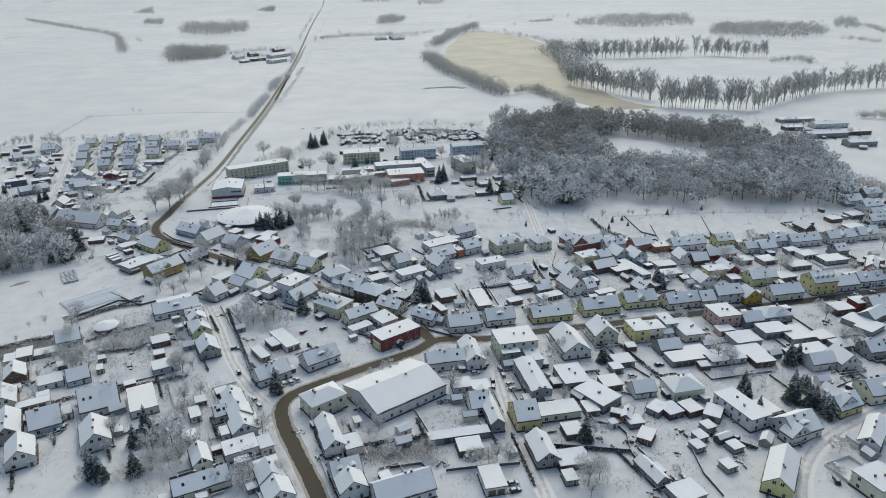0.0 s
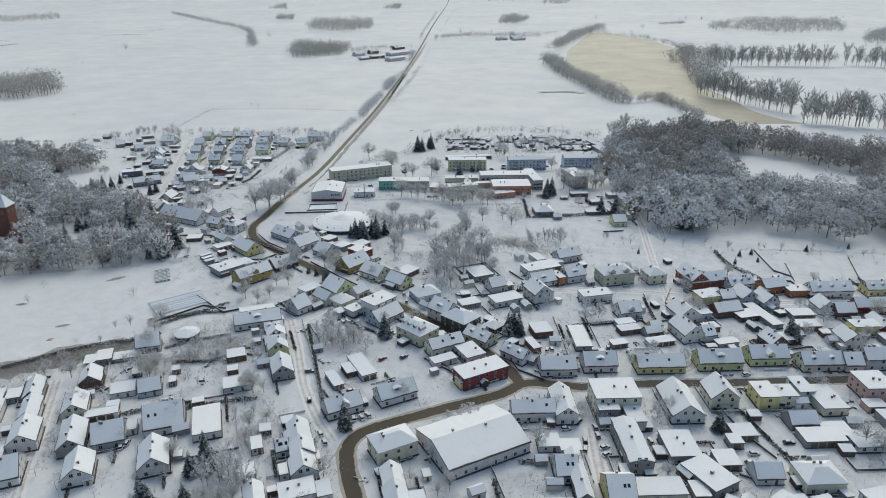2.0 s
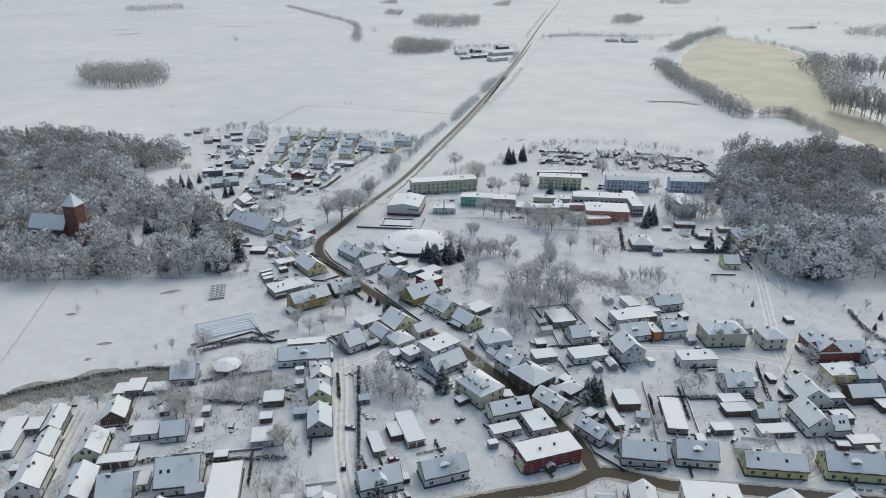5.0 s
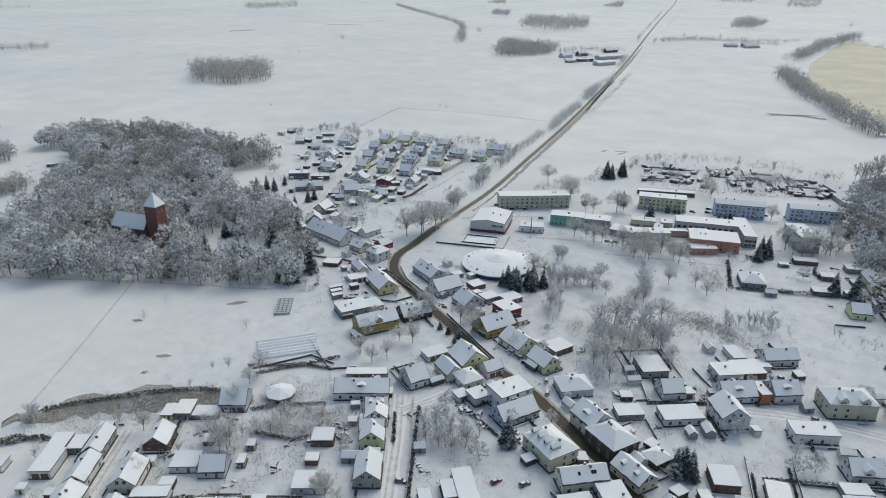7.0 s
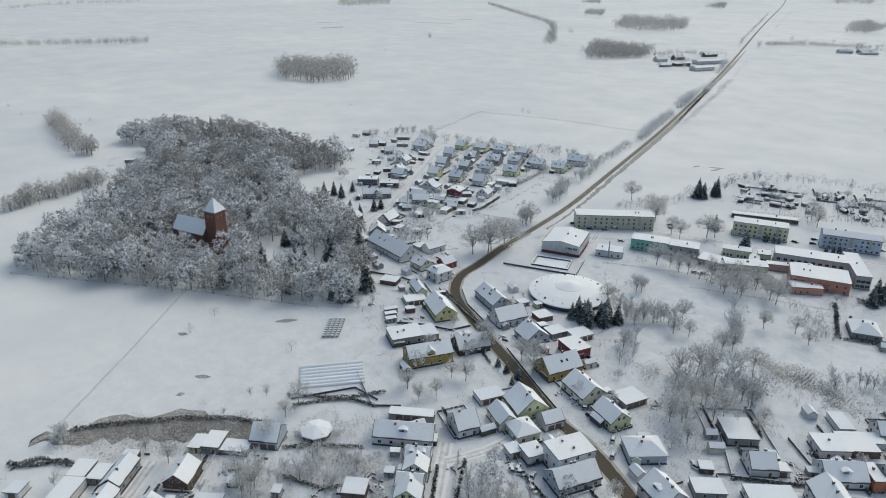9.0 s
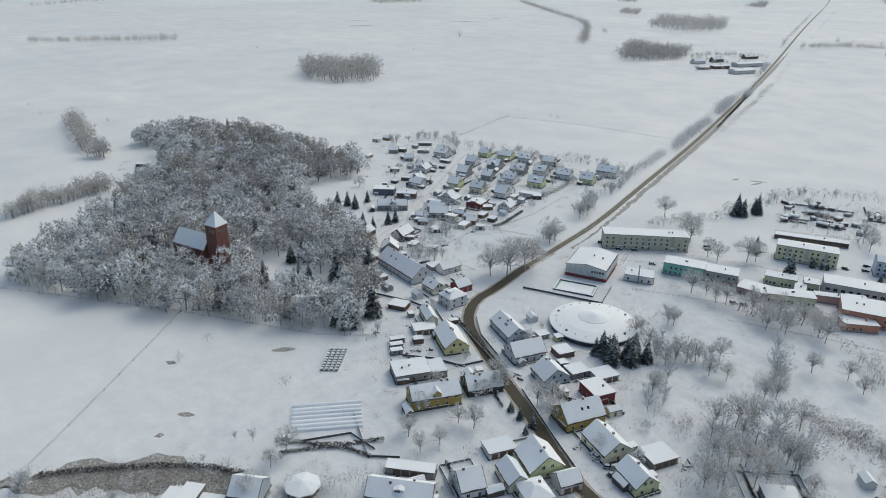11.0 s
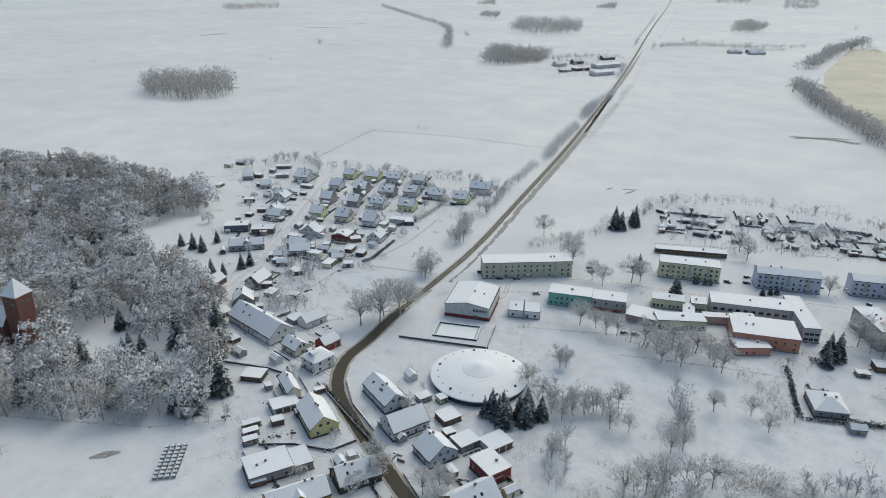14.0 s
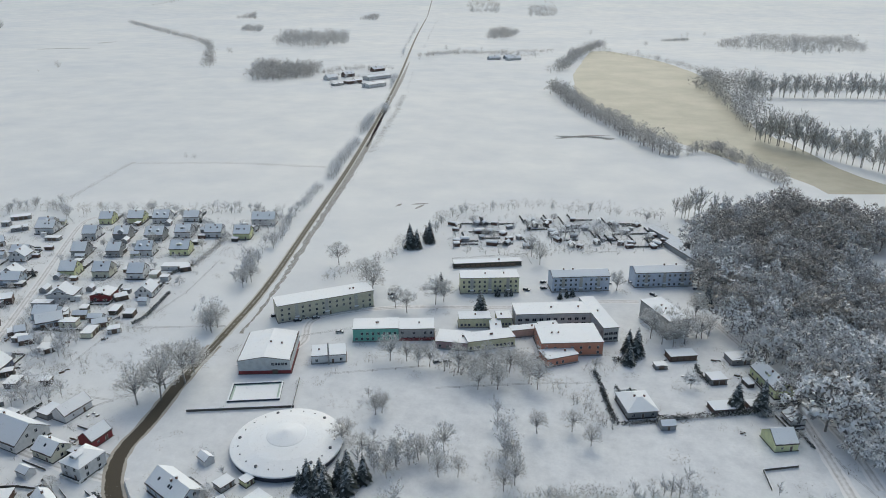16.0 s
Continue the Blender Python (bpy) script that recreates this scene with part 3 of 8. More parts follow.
def lake(left, right):
    """Water between two banks."""
    la, lc = smooth_line(left, 25.0), smooth_line(right, 25.0)
    n = 60
    rows = [(la[int(k / n * (len(la) - 1))], lc[int(k / n * (len(lc) - 1))]) for k in range(n + 1)]
    v, f = [], []
    for p, q in rows:
        for j in range(7):
            w = p.lerp(q, j / 6)
            v.append((w.x + (jit(2.5) if j in (0, 6) else 0), w.y, 0.02))
    for k in range(n):
        for j in range(6):
            i = k * 7 + j
            f.append((i, i + 1, i + 8, i + 7))
    tagged(new("water", mesh("water", v, f, [MAT["ice"]])), "frozen yellowish lake narrowing into a channel", "lake", kind="structure")


# ---- trees ----
def fir_arrays(seed, h, tiers=11, snow=True):
    """0 bark, 1 needles, 2 snowy needles."""
    r = random.Random(seed)
    v, f, ix = [], [], []
    n = 0
    v += [(math.cos(a) * h * 0.018, math.sin(a) * h * 0.018, -0.3) for a in (0, 1.57, 3.14, 4.71)] + [(0, 0, h * 0.97)]
    for k in range(4):
        f.append((k, (k + 1) % 4, 4))
        ix.append(0)
    for t in range(tiers):
        u = t / tiers
        z, rad = h * (0.08 + 0.9 * u), h * 0.27 * (1 - u) ** 0.85 + h * 0.012
        for k in range(int(15 - 8 * u)):
            a = k * 6.283 / int(15 - 8 * u) + r.uniform(-0.25, 0.25)
            rr = rad * r.uniform(0.75, 1.15)
            c, s = math.cos(a), math.sin(a)
            w = rr * r.uniform(0.24, 0.36)
            zz = z + r.uniform(-0.03, 0.03) * h
            for lift, m, sc in ((0, 1, 1.0), (0.014 * h, 2, r.uniform(0.55, 0.95))):
                if m == 2 and (not snow or r.random() < 0.08):
                    continue
                n = len(v)
                mid, tip = rr * 0.6 * sc, rr * sc
                v.extend([(0, 0, zz + rr * 0.3 + lift), (c * mid - s * w * sc, s * mid + c * w * sc, zz + lift), (c * tip, s * tip, zz - rr * 0.22 + lift), (c * mid + s * w * sc, s * mid - c * w * sc, zz + lift)])
                f.append((n, n + 1, n + 2))
                f.append((n, n + 2, n + 3))
                ix.extend([m, m])
    return v, f, ix


def split_arrays(arr, keep):
    v, f, ix = arr
    faces = [q for q, i in zip(f, ix) if i in keep]
    index = [sorted(keep).index(i) for i in ix if i in keep]
    used = sorted({i for q in faces for i in q})
    at = {i: k for k, i in enumerate(used)}
    return [v[i] for i in used], [tuple(at[i] for i in q) for q in faces], index


def crown_arrays(seed, h, puffs, per, width, wide=0.42, low=0.26, limbs=True, loose=0.045):
    """A bare tree whose frosted twigs gather in clumps along its limbs: 0 bark, 1 twigs."""
    r = random.Random(seed)
    v, f, ix = [], [], []

    def tube(a, b_, ra, rb):
        d = (b_ - a).normalized()
        s = d.orthogonal().normalized()
        t = d.cross(s)
        n = len(v)
        for c, rad in ((a, ra), (b_, rb)):
            for k in range(3):
                q = c + (s * math.cos(k * 2.094) + t * math.sin(k * 2.094)) * rad
                v.append((q.x, q.y, q.z))
        for k in range(3):
            f.append((n + k, n + (k + 1) % 3, n + 3 + (k + 1) % 3, n + 3 + k))
            ix.append(0)

    fork = Vector((r.uniform(-0.03, 0.03) * h, r.uniform(-0.03, 0.03) * h, h * (low + 0.08)))
    top = fork + Vector((r.uniform(-0.04, 0.04) * h, r.uniform(-0.04, 0.04) * h, h * 0.4))
    tube(Vector((0, 0, -0.3)), fork, h * 0.02, h * 0.016)
    tube(fork, top, h * 0.016, h * 0.006)
    mid = h * (1 + low) / 2
    sx, sy = wide * r.uniform(0.85, 1.15), wide * r.uniform(0.85, 1.15)
    for k in range(puffs):
        a, e = k * 2.4 + r.uniform(-0.4, 0.4), math.asin(r.uniform(-0.55, 1.0))
        q = r.uniform(0.5, 1.0) * r.uniform(0.8, 1.1)
        c = Vector((math.cos(a) * math.cos(e) * sx * h * q, math.sin(a) * math.cos(e) * sy * h * q, mid + math.sin(e) * h * (1 - low) / 2 * q))
        if limbs:
            root = fork.lerp(top, r.uniform(0, 0.8))
            bend = root.lerp(c, 0.55) + Vector((0, 0, -0.03 * h))
            tube(root, bend, h * 0.008, h * 0.005)
            tube(bend, c, h * 0.005, h * 0.002)
        out = (c - Vector((0, 0, mid * 0.8))).normalized()
        for j in range(per):
            p = c + Vector((r.gauss(0, 1), r.gauss(0, 1), r.gauss(0, 0.8))) * h * loose
            d = (out * 0.8 + Vector((r.gauss(0, 0.6), r.gauss(0, 0.6), r.gauss(0.1, 0.5)))).normalized()
            s = d.orthogonal()
            s.rotate(Matrix.Rotation(r.uniform(0, 6.28), 3, d))
            s = s.normalized() * width * h * r.uniform(0.6, 1.3)
            e2 = p + d * h * r.uniform(0.05, 0.11)
            n = len(v)
            v.extend([(p.x - s.x, p.y - s.y, p.z - s.z), (p.x + s.x, p.y + s.y, p.z + s.z), (e2.x, e2.y, e2.z)])
            f.append((n, n + 1, n + 2))
            ix.append(1)
    return v, f, ix


BARE, FIR = [], []
for k in range(6):
    arr = crown_arrays(100 + k, 10.0, 44, 30, 0.0055, 0.36 + 0.05 * (k % 3), 0.14 + 0.04 * (k % 3), True, 0.05)
    t_ = mesh("trunk", *split_arrays(arr, {0})[:2], [MAT["bark"]])
    v_, f_, i_ = split_arrays(arr, {1})
    BARE.append((t_, mesh("crown", v_, f_, [MAT["frost"]])))
for k in range(4):
    arr = fir_arrays(300 + k, 10.0, 18)
    t_ = mesh("trunk", *split_arrays(arr, {0})[:2], [MAT["bark"]])
    v_, f_, i_ = split_arrays(arr, {1, 2})
    FIR.append((t_, mesh("crown", v_, f_, [MAT["needle"], MAT["needle_snow"]], i_)))


def plant(kind, h, pts):
    for x, y in pts:
        k = rng.randrange(len(kind))
        s = h * 1.2 / 10 * rng.uniform(0.8, 1.2)
        m = pose(x, y, 0, 0, 0, rng.uniform(0, 360)) @ Matrix.Diagonal((s * rng.uniform(0.9, 1.15), s * rng.uniform(0.9, 1.15), s, 1))
        if kind is BARE:
            root = thing("tree", m, "bare deciduous tree with frosted twigs", "tree", "bare trees in the village")
        else:
            root = thing("fir_tree", m, "dark green fir tree dusted with snow", "tree", "fir trees in the village")
        child("trunk", kind[k][0], root)
        child("crown", kind[k][1], root)


def plant_bare(h, pts):
    plant(BARE, h, pts)


def plant_fir(h, pts):
    plant(FIR, h, pts)


def as_np(arr):
    v, f, ix = arr
    tri, mi = [], []
    for q, i in zip(f, ix):
        tri.append(q[:3])
        mi.append(i)
        if len(q) == 4:
            tri.append((q[0], q[2], q[3]))
            mi.append(i)
    return np.array(v, np.float32), np.array(tri, np.int32), np.array(mi, np.int32)


def dome_arrays(seed, h, puffs, per, wide, low, puff=0.1, limbs=2, sprays=8, stems=1):
    """A broad bare tree: limbs carry rounded clumps of matted twigs, rimed above and outside; the dark below and within
    is painted shade. 0 bark, 1 shaded twigs, 2 rimed twigs.
    """
    r = random.Random(seed)
    v, f, ix = [], [], []

    def stick(a, b_, ra, rb):
        d = (b_ - a).normalized()
        s = d.orthogonal().normalized()
        t = d.cross(s)
        n = len(v)
        for c, rad in ((a, ra), (b_, rb)):
            for k in range(3):
                q = c + (s * math.cos(k * 2.094) + t * math.sin(k * 2.094)) * rad
                v.append((q.x, q.y, q.z))
        for k in range(3):
            f.append((n + k, n + (k + 1) % 3, n + 3 + (k + 1) % 3, n + 3 + k))
            ix.append(0)

    def tri(p, q, w, m):
        n = len(v)
        v.extend([tuple(p), tuple(q), tuple(w)])
        f.append((n, n + 1, n + 2))
        ix.append(m)

    fork = Vector((r.gauss(0, 0.015) * h, r.gauss(0, 0.015) * h, h * (low + 0.1)))
    for k in range(stems):
        foot = Vector((r.gauss(0, 0.06) * h, r.gauss(0, 0.06) * h, -0.3)) if k else Vector((0, 0, -0.3))
        stick(foot, fork, h * 0.02, h * 0.014)
    stick(fork, fork + Vector((0, 0, h * 0.35)), h * 0.014, h * 0.006)
    base, tall = h * low, h * (1 - low)
    heart = Vector((0, 0, base + tall * 0.35))
    sx, sy = wide * r.uniform(0.85, 1.15), wide * r.uniform(0.85, 1.15)
    for k in range(puffs):
        u = (k + r.random()) / puffs
        a = k * 2.4 + r.uniform(-0.3, 0.3)
        e = math.asin(u * 1.3 - 0.3)
        q = r.uniform(0.72, 1.0) if k % 4 else r.uniform(0.3, 0.65)
        c = Vector((math.cos(a) * math.cos(e) * sx * h * q, math.sin(a) * math.cos(e) * sy * h * q, base + tall * (0.34 + 0.58 * math.sin(e) * q)))
        if limbs and k % limbs == 0:
            stick(fork + Vector((0, 0, h * r.uniform(-0.04, 0.2))), c, h * 0.008, h * 0.002)
        size = h * puff * r.uniform(0.7, 1.3)
        out = (c - heart).normalized()
        for j in range(per):
            d = (Vector((r.gauss(0, 1), r.gauss(0, 1), r.gauss(0, 1))).normalized() + out * 0.35).normalized()
            p = c + Vector((d.x, d.y, d.z * 0.8)) * size * r.uniform(0.6, 1.05)
            n_ = (d + Vector((r.gauss(0, 0.22), r.gauss(0, 0.22), r.gauss(0, 0.22)))).normalized()
            s = n_.orthogonal()
            s.rotate(Matrix.Rotation(r.uniform(0, 6.28), 3, n_))
            s = s.normalized() * size * r.uniform(0.16, 0.31)
            t = n_.cross(s) * r.uniform(0.9, 1.6)
            # paints crown shade: pieces facing down or inward get slot 1, the rest rime
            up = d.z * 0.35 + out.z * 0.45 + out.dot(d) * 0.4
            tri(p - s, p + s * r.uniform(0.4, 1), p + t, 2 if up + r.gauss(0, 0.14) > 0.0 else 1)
        for j in range(sprays):
            d = (out * 0.9 + Vector((r.gauss(0, 0.7), r.gauss(0, 0.7), r.gauss(0.15, 0.6)))).normalized()
            s = d.orthogonal()
            s.rotate(Matrix.Rotation(r.uniform(0, 6.28), 3, d))
            s = s.normalized() * size * 0.07
            p = c + d * size * r.uniform(0.3, 0.8)
            # sprays pointing down get the shade slot too, and some others at random
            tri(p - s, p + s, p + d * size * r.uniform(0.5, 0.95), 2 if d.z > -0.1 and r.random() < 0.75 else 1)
    return v, f, ix


def poplar_arrays(seed, h, spread=1.0):
    """A tall row tree: steep limbs fanning from a bare stem, twigs along them."""
    r = random.Random(seed)
    v, f, ix = [], [], []

    def blade(a, b_, w, m):
        s = (b_ - a).orthogonal()
        s.rotate(Matrix.Rotation(r.uniform(0, 6.28), 3, (b_ - a).normalized()))
        s = s.normalized() * w
        n = len(v)
        v.extend([tuple(a - s), tuple(a + s), tuple(b_)])
        f.append((n, n + 1, n + 2))
        ix.append(m)

    for k in range(3):
        blade(Vector((0, 0, -0.3)), Vector((r.gauss(0, 0.02) * h, r.gauss(0, 0.02) * h, h * 0.95)), h * 0.011, 0)
    for k in range(20):
        z, a = h * r.uniform(0.14, 0.6), k * 2.4 + r.uniform(-0.4, 0.4)
        out, up = h * r.uniform(0.08, 0.26) * spread, h * r.uniform(0.25, 0.45)
        p = Vector((0, 0, z))
        e = Vector((math.cos(a) * out, math.sin(a) * out, min(h * r.uniform(0.85, 1.02), z + up)))
        blade(p, e, h * 0.006, 0)
        for j in range(13):
            c = p.lerp(e, r.uniform(0.2, 1.0))
            d = Vector((math.cos(a) * 0.3 + r.gauss(0, 0.45), math.sin(a) * 0.3 + r.gauss(0, 0.45), r.uniform(0.3, 1.2))).normalized()
            blade(c, c + d * h * r.uniform(0.07, 0.15), h * 0.011, 1 + (r.random() < 0.7))
    return v, f, ix


def fir_stuff(seed):
    v, t, m = as_np(fir_arrays(seed, 10.0, 13))
    return v, t, np.where(m == 0, 0, m + 2).astype(np.int32)


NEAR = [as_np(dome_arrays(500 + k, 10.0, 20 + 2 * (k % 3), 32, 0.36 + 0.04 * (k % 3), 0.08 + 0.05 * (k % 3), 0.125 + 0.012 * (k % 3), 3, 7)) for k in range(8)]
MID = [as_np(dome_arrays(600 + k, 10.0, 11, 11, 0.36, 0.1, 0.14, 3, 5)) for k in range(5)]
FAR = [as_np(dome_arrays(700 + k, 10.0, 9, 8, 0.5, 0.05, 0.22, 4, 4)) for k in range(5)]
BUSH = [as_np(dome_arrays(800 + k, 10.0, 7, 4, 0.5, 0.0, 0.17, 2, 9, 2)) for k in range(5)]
TALL = [as_np(poplar_arrays(650 + k, 10.0)) for k in range(5)]
VASE = [as_np(poplar_arrays(660 + k, 10.0, 1.5)) for k in range(5)]
PINE = [fir_stuff(680 + k) for k in range(3)]


def stuff(name, spots, mats, label, category):
    """One mesh of many plants; spots: template, x, y, height."""
    vs, ts, ms, n = [], [], [], 0
    for (v, t, m), x, y, h in spots:
        a, s = rng.uniform(0, 6.283), h / 10
        wx = s * rng.uniform(0.85, 1.2)
        c, q = math.cos(a), math.sin(a)
        w = np.empty_like(v)
        w[:, 0] = (v[:, 0] * c - v[:, 1] * q) * wx + x
        w[:, 1] = (v[:, 0] * q + v[:, 1] * c) * wx + y
        w[:, 2] = v[:, 2] * s + hill(x, y)
        vs.append(w), ts.append(t + n), ms.append(m)
        n += len(v)
    v, t, m = np.concatenate(vs), np.concatenate(ts), np.concatenate(ms)
    me = bpy.data.meshes.new(name)
    me.vertices.add(len(v))
    me.vertices.foreach_set("co", v.ravel())
    me.loops.add(t.size)
    me.loops.foreach_set("vertex_index", t.ravel())
    me.polygons.add(len(t))
    me.polygons.foreach_set("loop_start", np.arange(0, t.size, 3, dtype=np.int32))
    me.polygons.foreach_set("loop_total", np.full(len(t), 3, np.int32))
    for x in mats:
        me.materials.append(x)
    me.polygons.foreach_set("material_index", m)
    me.update(calc_edges=True)
    return tagged(new(name, me), label, category, kind="stuff")


def inside(x, y, poly):
    hit = False
    for (ax, ay), (bx, by) in zip(poly, poly[1:] + poly[:1]):
        if (ay > y) != (by > y) and x < (bx - ax) * (y - ay) / (by - ay) + ax:
            hit = not hit
    return hit


# bark, painted crown shade, rimed outer twigs
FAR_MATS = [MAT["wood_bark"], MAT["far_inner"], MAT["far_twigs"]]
CLEARINGS = [(-407, 324, 8), (-417, 321, 8), (-427, 318, 8), (-437, 315, 7), (-398, 330, 5), (-634, 441, 10), (-622, 428, 9)]
LOW = [(-397, 312, 11), (-411, 308, 11), (-425, 304, 11), (-608, 415, 16), (-596, 404, 14)]  # young trees before the church
GLADES = [
    [(29, 701), (50, 732), (96, 706), (138, 676), (136, 647), (119, 585), (85, 590), (42, 601), (24, 642)],
    [(-722.4, 367.4), (-738.2, 391.2), (-688.5, 404.5), (-589.5, 371.6), (-595.6, 352.9), (-655.8, 348.0)],
    [(-651.9, 417.0), (-634.0, 441.9), (-606.3, 430.6), (-622.0, 408.5)],
    [(-413.8, 337.5), (-392.2, 353.7), (-345.3, 359.5), (-331.4, 358.5), (-339.0, 341.7), (-362.2, 329.7)],
]


def woodland(where, count, h, poly):
    xs, ys = [p[0] for p in poly], [p[1] for p in poly]
    area = abs(sum(a[0] * b[1] - b[0] * a[1] for a, b in zip(poly, poly[1:] + poly[:1]))) / 2
    gap = 0.66 * math.sqrt(area / count)
    spots, tries = [], 0
    kinds = {"far": FAR, "clump": MID}.get(where, NEAR)
    while len(spots) < count and tries < count * 40:
        tries += 1
        x, y = rng.uniform(min(xs), max(xs)), rng.uniform(min(ys), max(ys))
        if not inside(x, y, poly) or any((x - a) ** 2 + (y - b) ** 2 < r * r for a, b, r in CLEARINGS) or any(inside(x, y, g) for g in GLADES):
            continue
        if any((x - a) ** 2 + (y - b) ** 2 < gap * gap for _, a, b, _ in spots):
            continue
        t = h * rng.choice((0.6, 0.85, 0.95, 1.1, 1.25) if kinds is FAR else (0.7, 0.85, 0.95, 1.05, 1.15)) * rng.uniform(0.93, 1.07)
        if any((x - a) ** 2 + (y - b) ** 2 < r * r for a, b, r in LOW):
            t *= 0.82
        spots.append((kinds[rng.randrange(len(kinds))], x, y, t))
    if kinds is not NEAR:
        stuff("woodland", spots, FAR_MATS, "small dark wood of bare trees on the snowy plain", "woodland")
        return
    share = 0.15 if where == "church" else 0.012
    mixed = [(PINE[rng.randrange(3)], x, y, t * 0.95) if rng.random() < share else (k, x, y, t) for k, x, y, t in spots]
    low = [(BUSH[rng.randrange(5)], x + jit(6), y + jit(6), rng.uniform(2, 4.5)) for _, x, y, _ in spots[::2]]
    tones = {
        "rime_white": ([], "broad bare trees thick with white rime, snow between them"),
        "rime_grey": ([], "bare grey trees with a coat of rime in the snow"),
        "rime_brown": ([], "bare brownish trees with little rime in the snow"),
    }
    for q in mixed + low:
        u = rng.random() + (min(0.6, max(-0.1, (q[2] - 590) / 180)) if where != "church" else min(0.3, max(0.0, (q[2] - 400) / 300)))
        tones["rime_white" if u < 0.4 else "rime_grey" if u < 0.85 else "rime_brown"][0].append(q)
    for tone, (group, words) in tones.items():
        stuff("woodland", group, [MAT["wood_bark"], MAT["wood_shaded"], MAT[tone], MAT["needle"], MAT["needle_snow"]], words, "woodland")


def along(pts, count, spread):
    line = smooth_line(pts, 5.0)
    out = []
    for k in range(count):
        p = line[min(len(line) - 1, int((k + rng.random()) / count * len(line)))]
        out.append((p.x + jit(spread / 2) + jit(spread / 3), p.y + jit(spread / 2) + jit(spread / 3)))
    return out


def tree_belt(count, h, spread, pts):
    row, mats = along(pts, count, spread), FAR_MATS
    if h >= 23:
        kinds, row, mats = TALL, row[::2] + row[1::4], [MAT["rime_brown"], MAT["garden_twigs"], MAT["frost"]]
    elif h < 9:
        kinds, mats = VASE[:1] + BUSH + MID[:2], [MAT["bark"], MAT["garden_twigs"], MAT["frost"]]
    else:
        kinds = MID if pts[0][1] < 1500 else FAR
    stuff("tree_belt", [(rng.choice(kinds), x, y, h * rng.uniform(0.6, 1.2)) for x, y in row], mats, "belt of bare grey trees across the snowy fields", "trees")


def verge_bushes(count, h, spread, pts):
    stuff("verge_bushes", [((BUSH if h <= 5 else MID if y > 700 or rng.random() < 0.25 else VASE)[rng.randrange(5)], x, y, h * rng.uniform(0.5, 1.3)) for x, y in along(pts, count, spread) if free(x, y, 0.3)], [MAT["bark"], MAT["garden_twigs"], MAT["wood_frost"]], "bare bushes and young trees along the road", "bushes")


def shrubs(count, h, spread, pts):
    stuff("shrubs", [(BUSH[rng.randrange(5)], x, y, h * rng.uniform(0.5, 1.3)) for x, y in along(pts, count, spread) if free(x, y, 0.4)], [MAT["bark"], MAT["garden_twigs"], MAT["frost"]], "frosted leafless shrubs in the snow", "shrubs")


def blade_arrays(seed):
    r = random.Random(seed)
    v, f = [], []
    for k in range(60):
        x, y, n = r.gauss(0, 1.6), r.gauss(0, 1.6), len(v)
        a, w, h = r.uniform(0, 6.28), r.uniform(0.04, 0.1), r.uniform(0.2, 0.6)
        v.extend([(x - w * math.cos(a), y - w * math.sin(a), 0), (x + w * math.cos(a), y + w * math.sin(a), 0), (x + r.gauss(0, 0.4), y + r.gauss(0, 0.4), h)])
        f.append((n, n + 1, n + 2))
    return v, f, [0] * len(f)


TUFT = [as_np(blade_arrays(k)) for k in range(3)]


def dead_grass(spread, pts, count=110):
    stuff("dead_grass", [(TUFT[rng.randrange(3)], x, y, 10 * rng.uniform(0.7, 1.4)) for x, y in along(pts, count, spread)], [MAT["grass"]], "brown dead grass standing through the snow", "grass")


def hedge(height, width, pts):
    r, s = random.Random(len(pts)), Shape()
    line = smooth_line(pts, 0.7)
    for p in line:
        for k in range(17):
            x, y, z = p.x + r.gauss(0, width * 0.35), p.y + r.gauss(0, width * 0.35), r.uniform(0.05, height)
            a, b = r.uniform(0, 6.28), r.uniform(0.2, 0.5)
            s.face([(x - b * math.cos(a), y - b * math.sin(a), z - 0.15), (x + b * math.cos(a), y + b * math.sin(a), z - 0.1), (x + r.gauss(0, 0.2), y + r.gauss(0, 0.2), z + 0.35)])
    ob = new("hedge", s.mesh("hedge", MAT["hedge"]))
    tagged(ob, "clipped dark garden hedge with snow on it", "hedge", "garden hedges")


POST = Shape()
POST.box(-0.05, -0.05, -0.2, 0.05, 0.05, 1.0)
POST.box(-0.08, -0.08, 1.0, 0.08, 0.08, 1.06, 1)
POST = POST.mesh("post", MAT["fence"], MAT["roof_snow"])
RAILS = Shape()
RAILS.box(0, -0.03, 0.06, 1, 0.03, 0.88)
RAILS.box(0, -0.06, 0.88, 1, 0.06, 0.97, 1)
RAILS = RAILS.mesh("panel", MAT["fence"], MAT["roof_snow"])


WIRE = Shape()
for z_ in (0.45, 0.9):
    WIRE.box(0, -0.02, z_, 1, 0.02, z_ + 0.04)
WIRE = WIRE.mesh("rail", MAT["fence"])


def field_fence(height, pts):
    fence(height, pts, WIRE, 12.0, "thin post-and-wire fence across the snowy field")


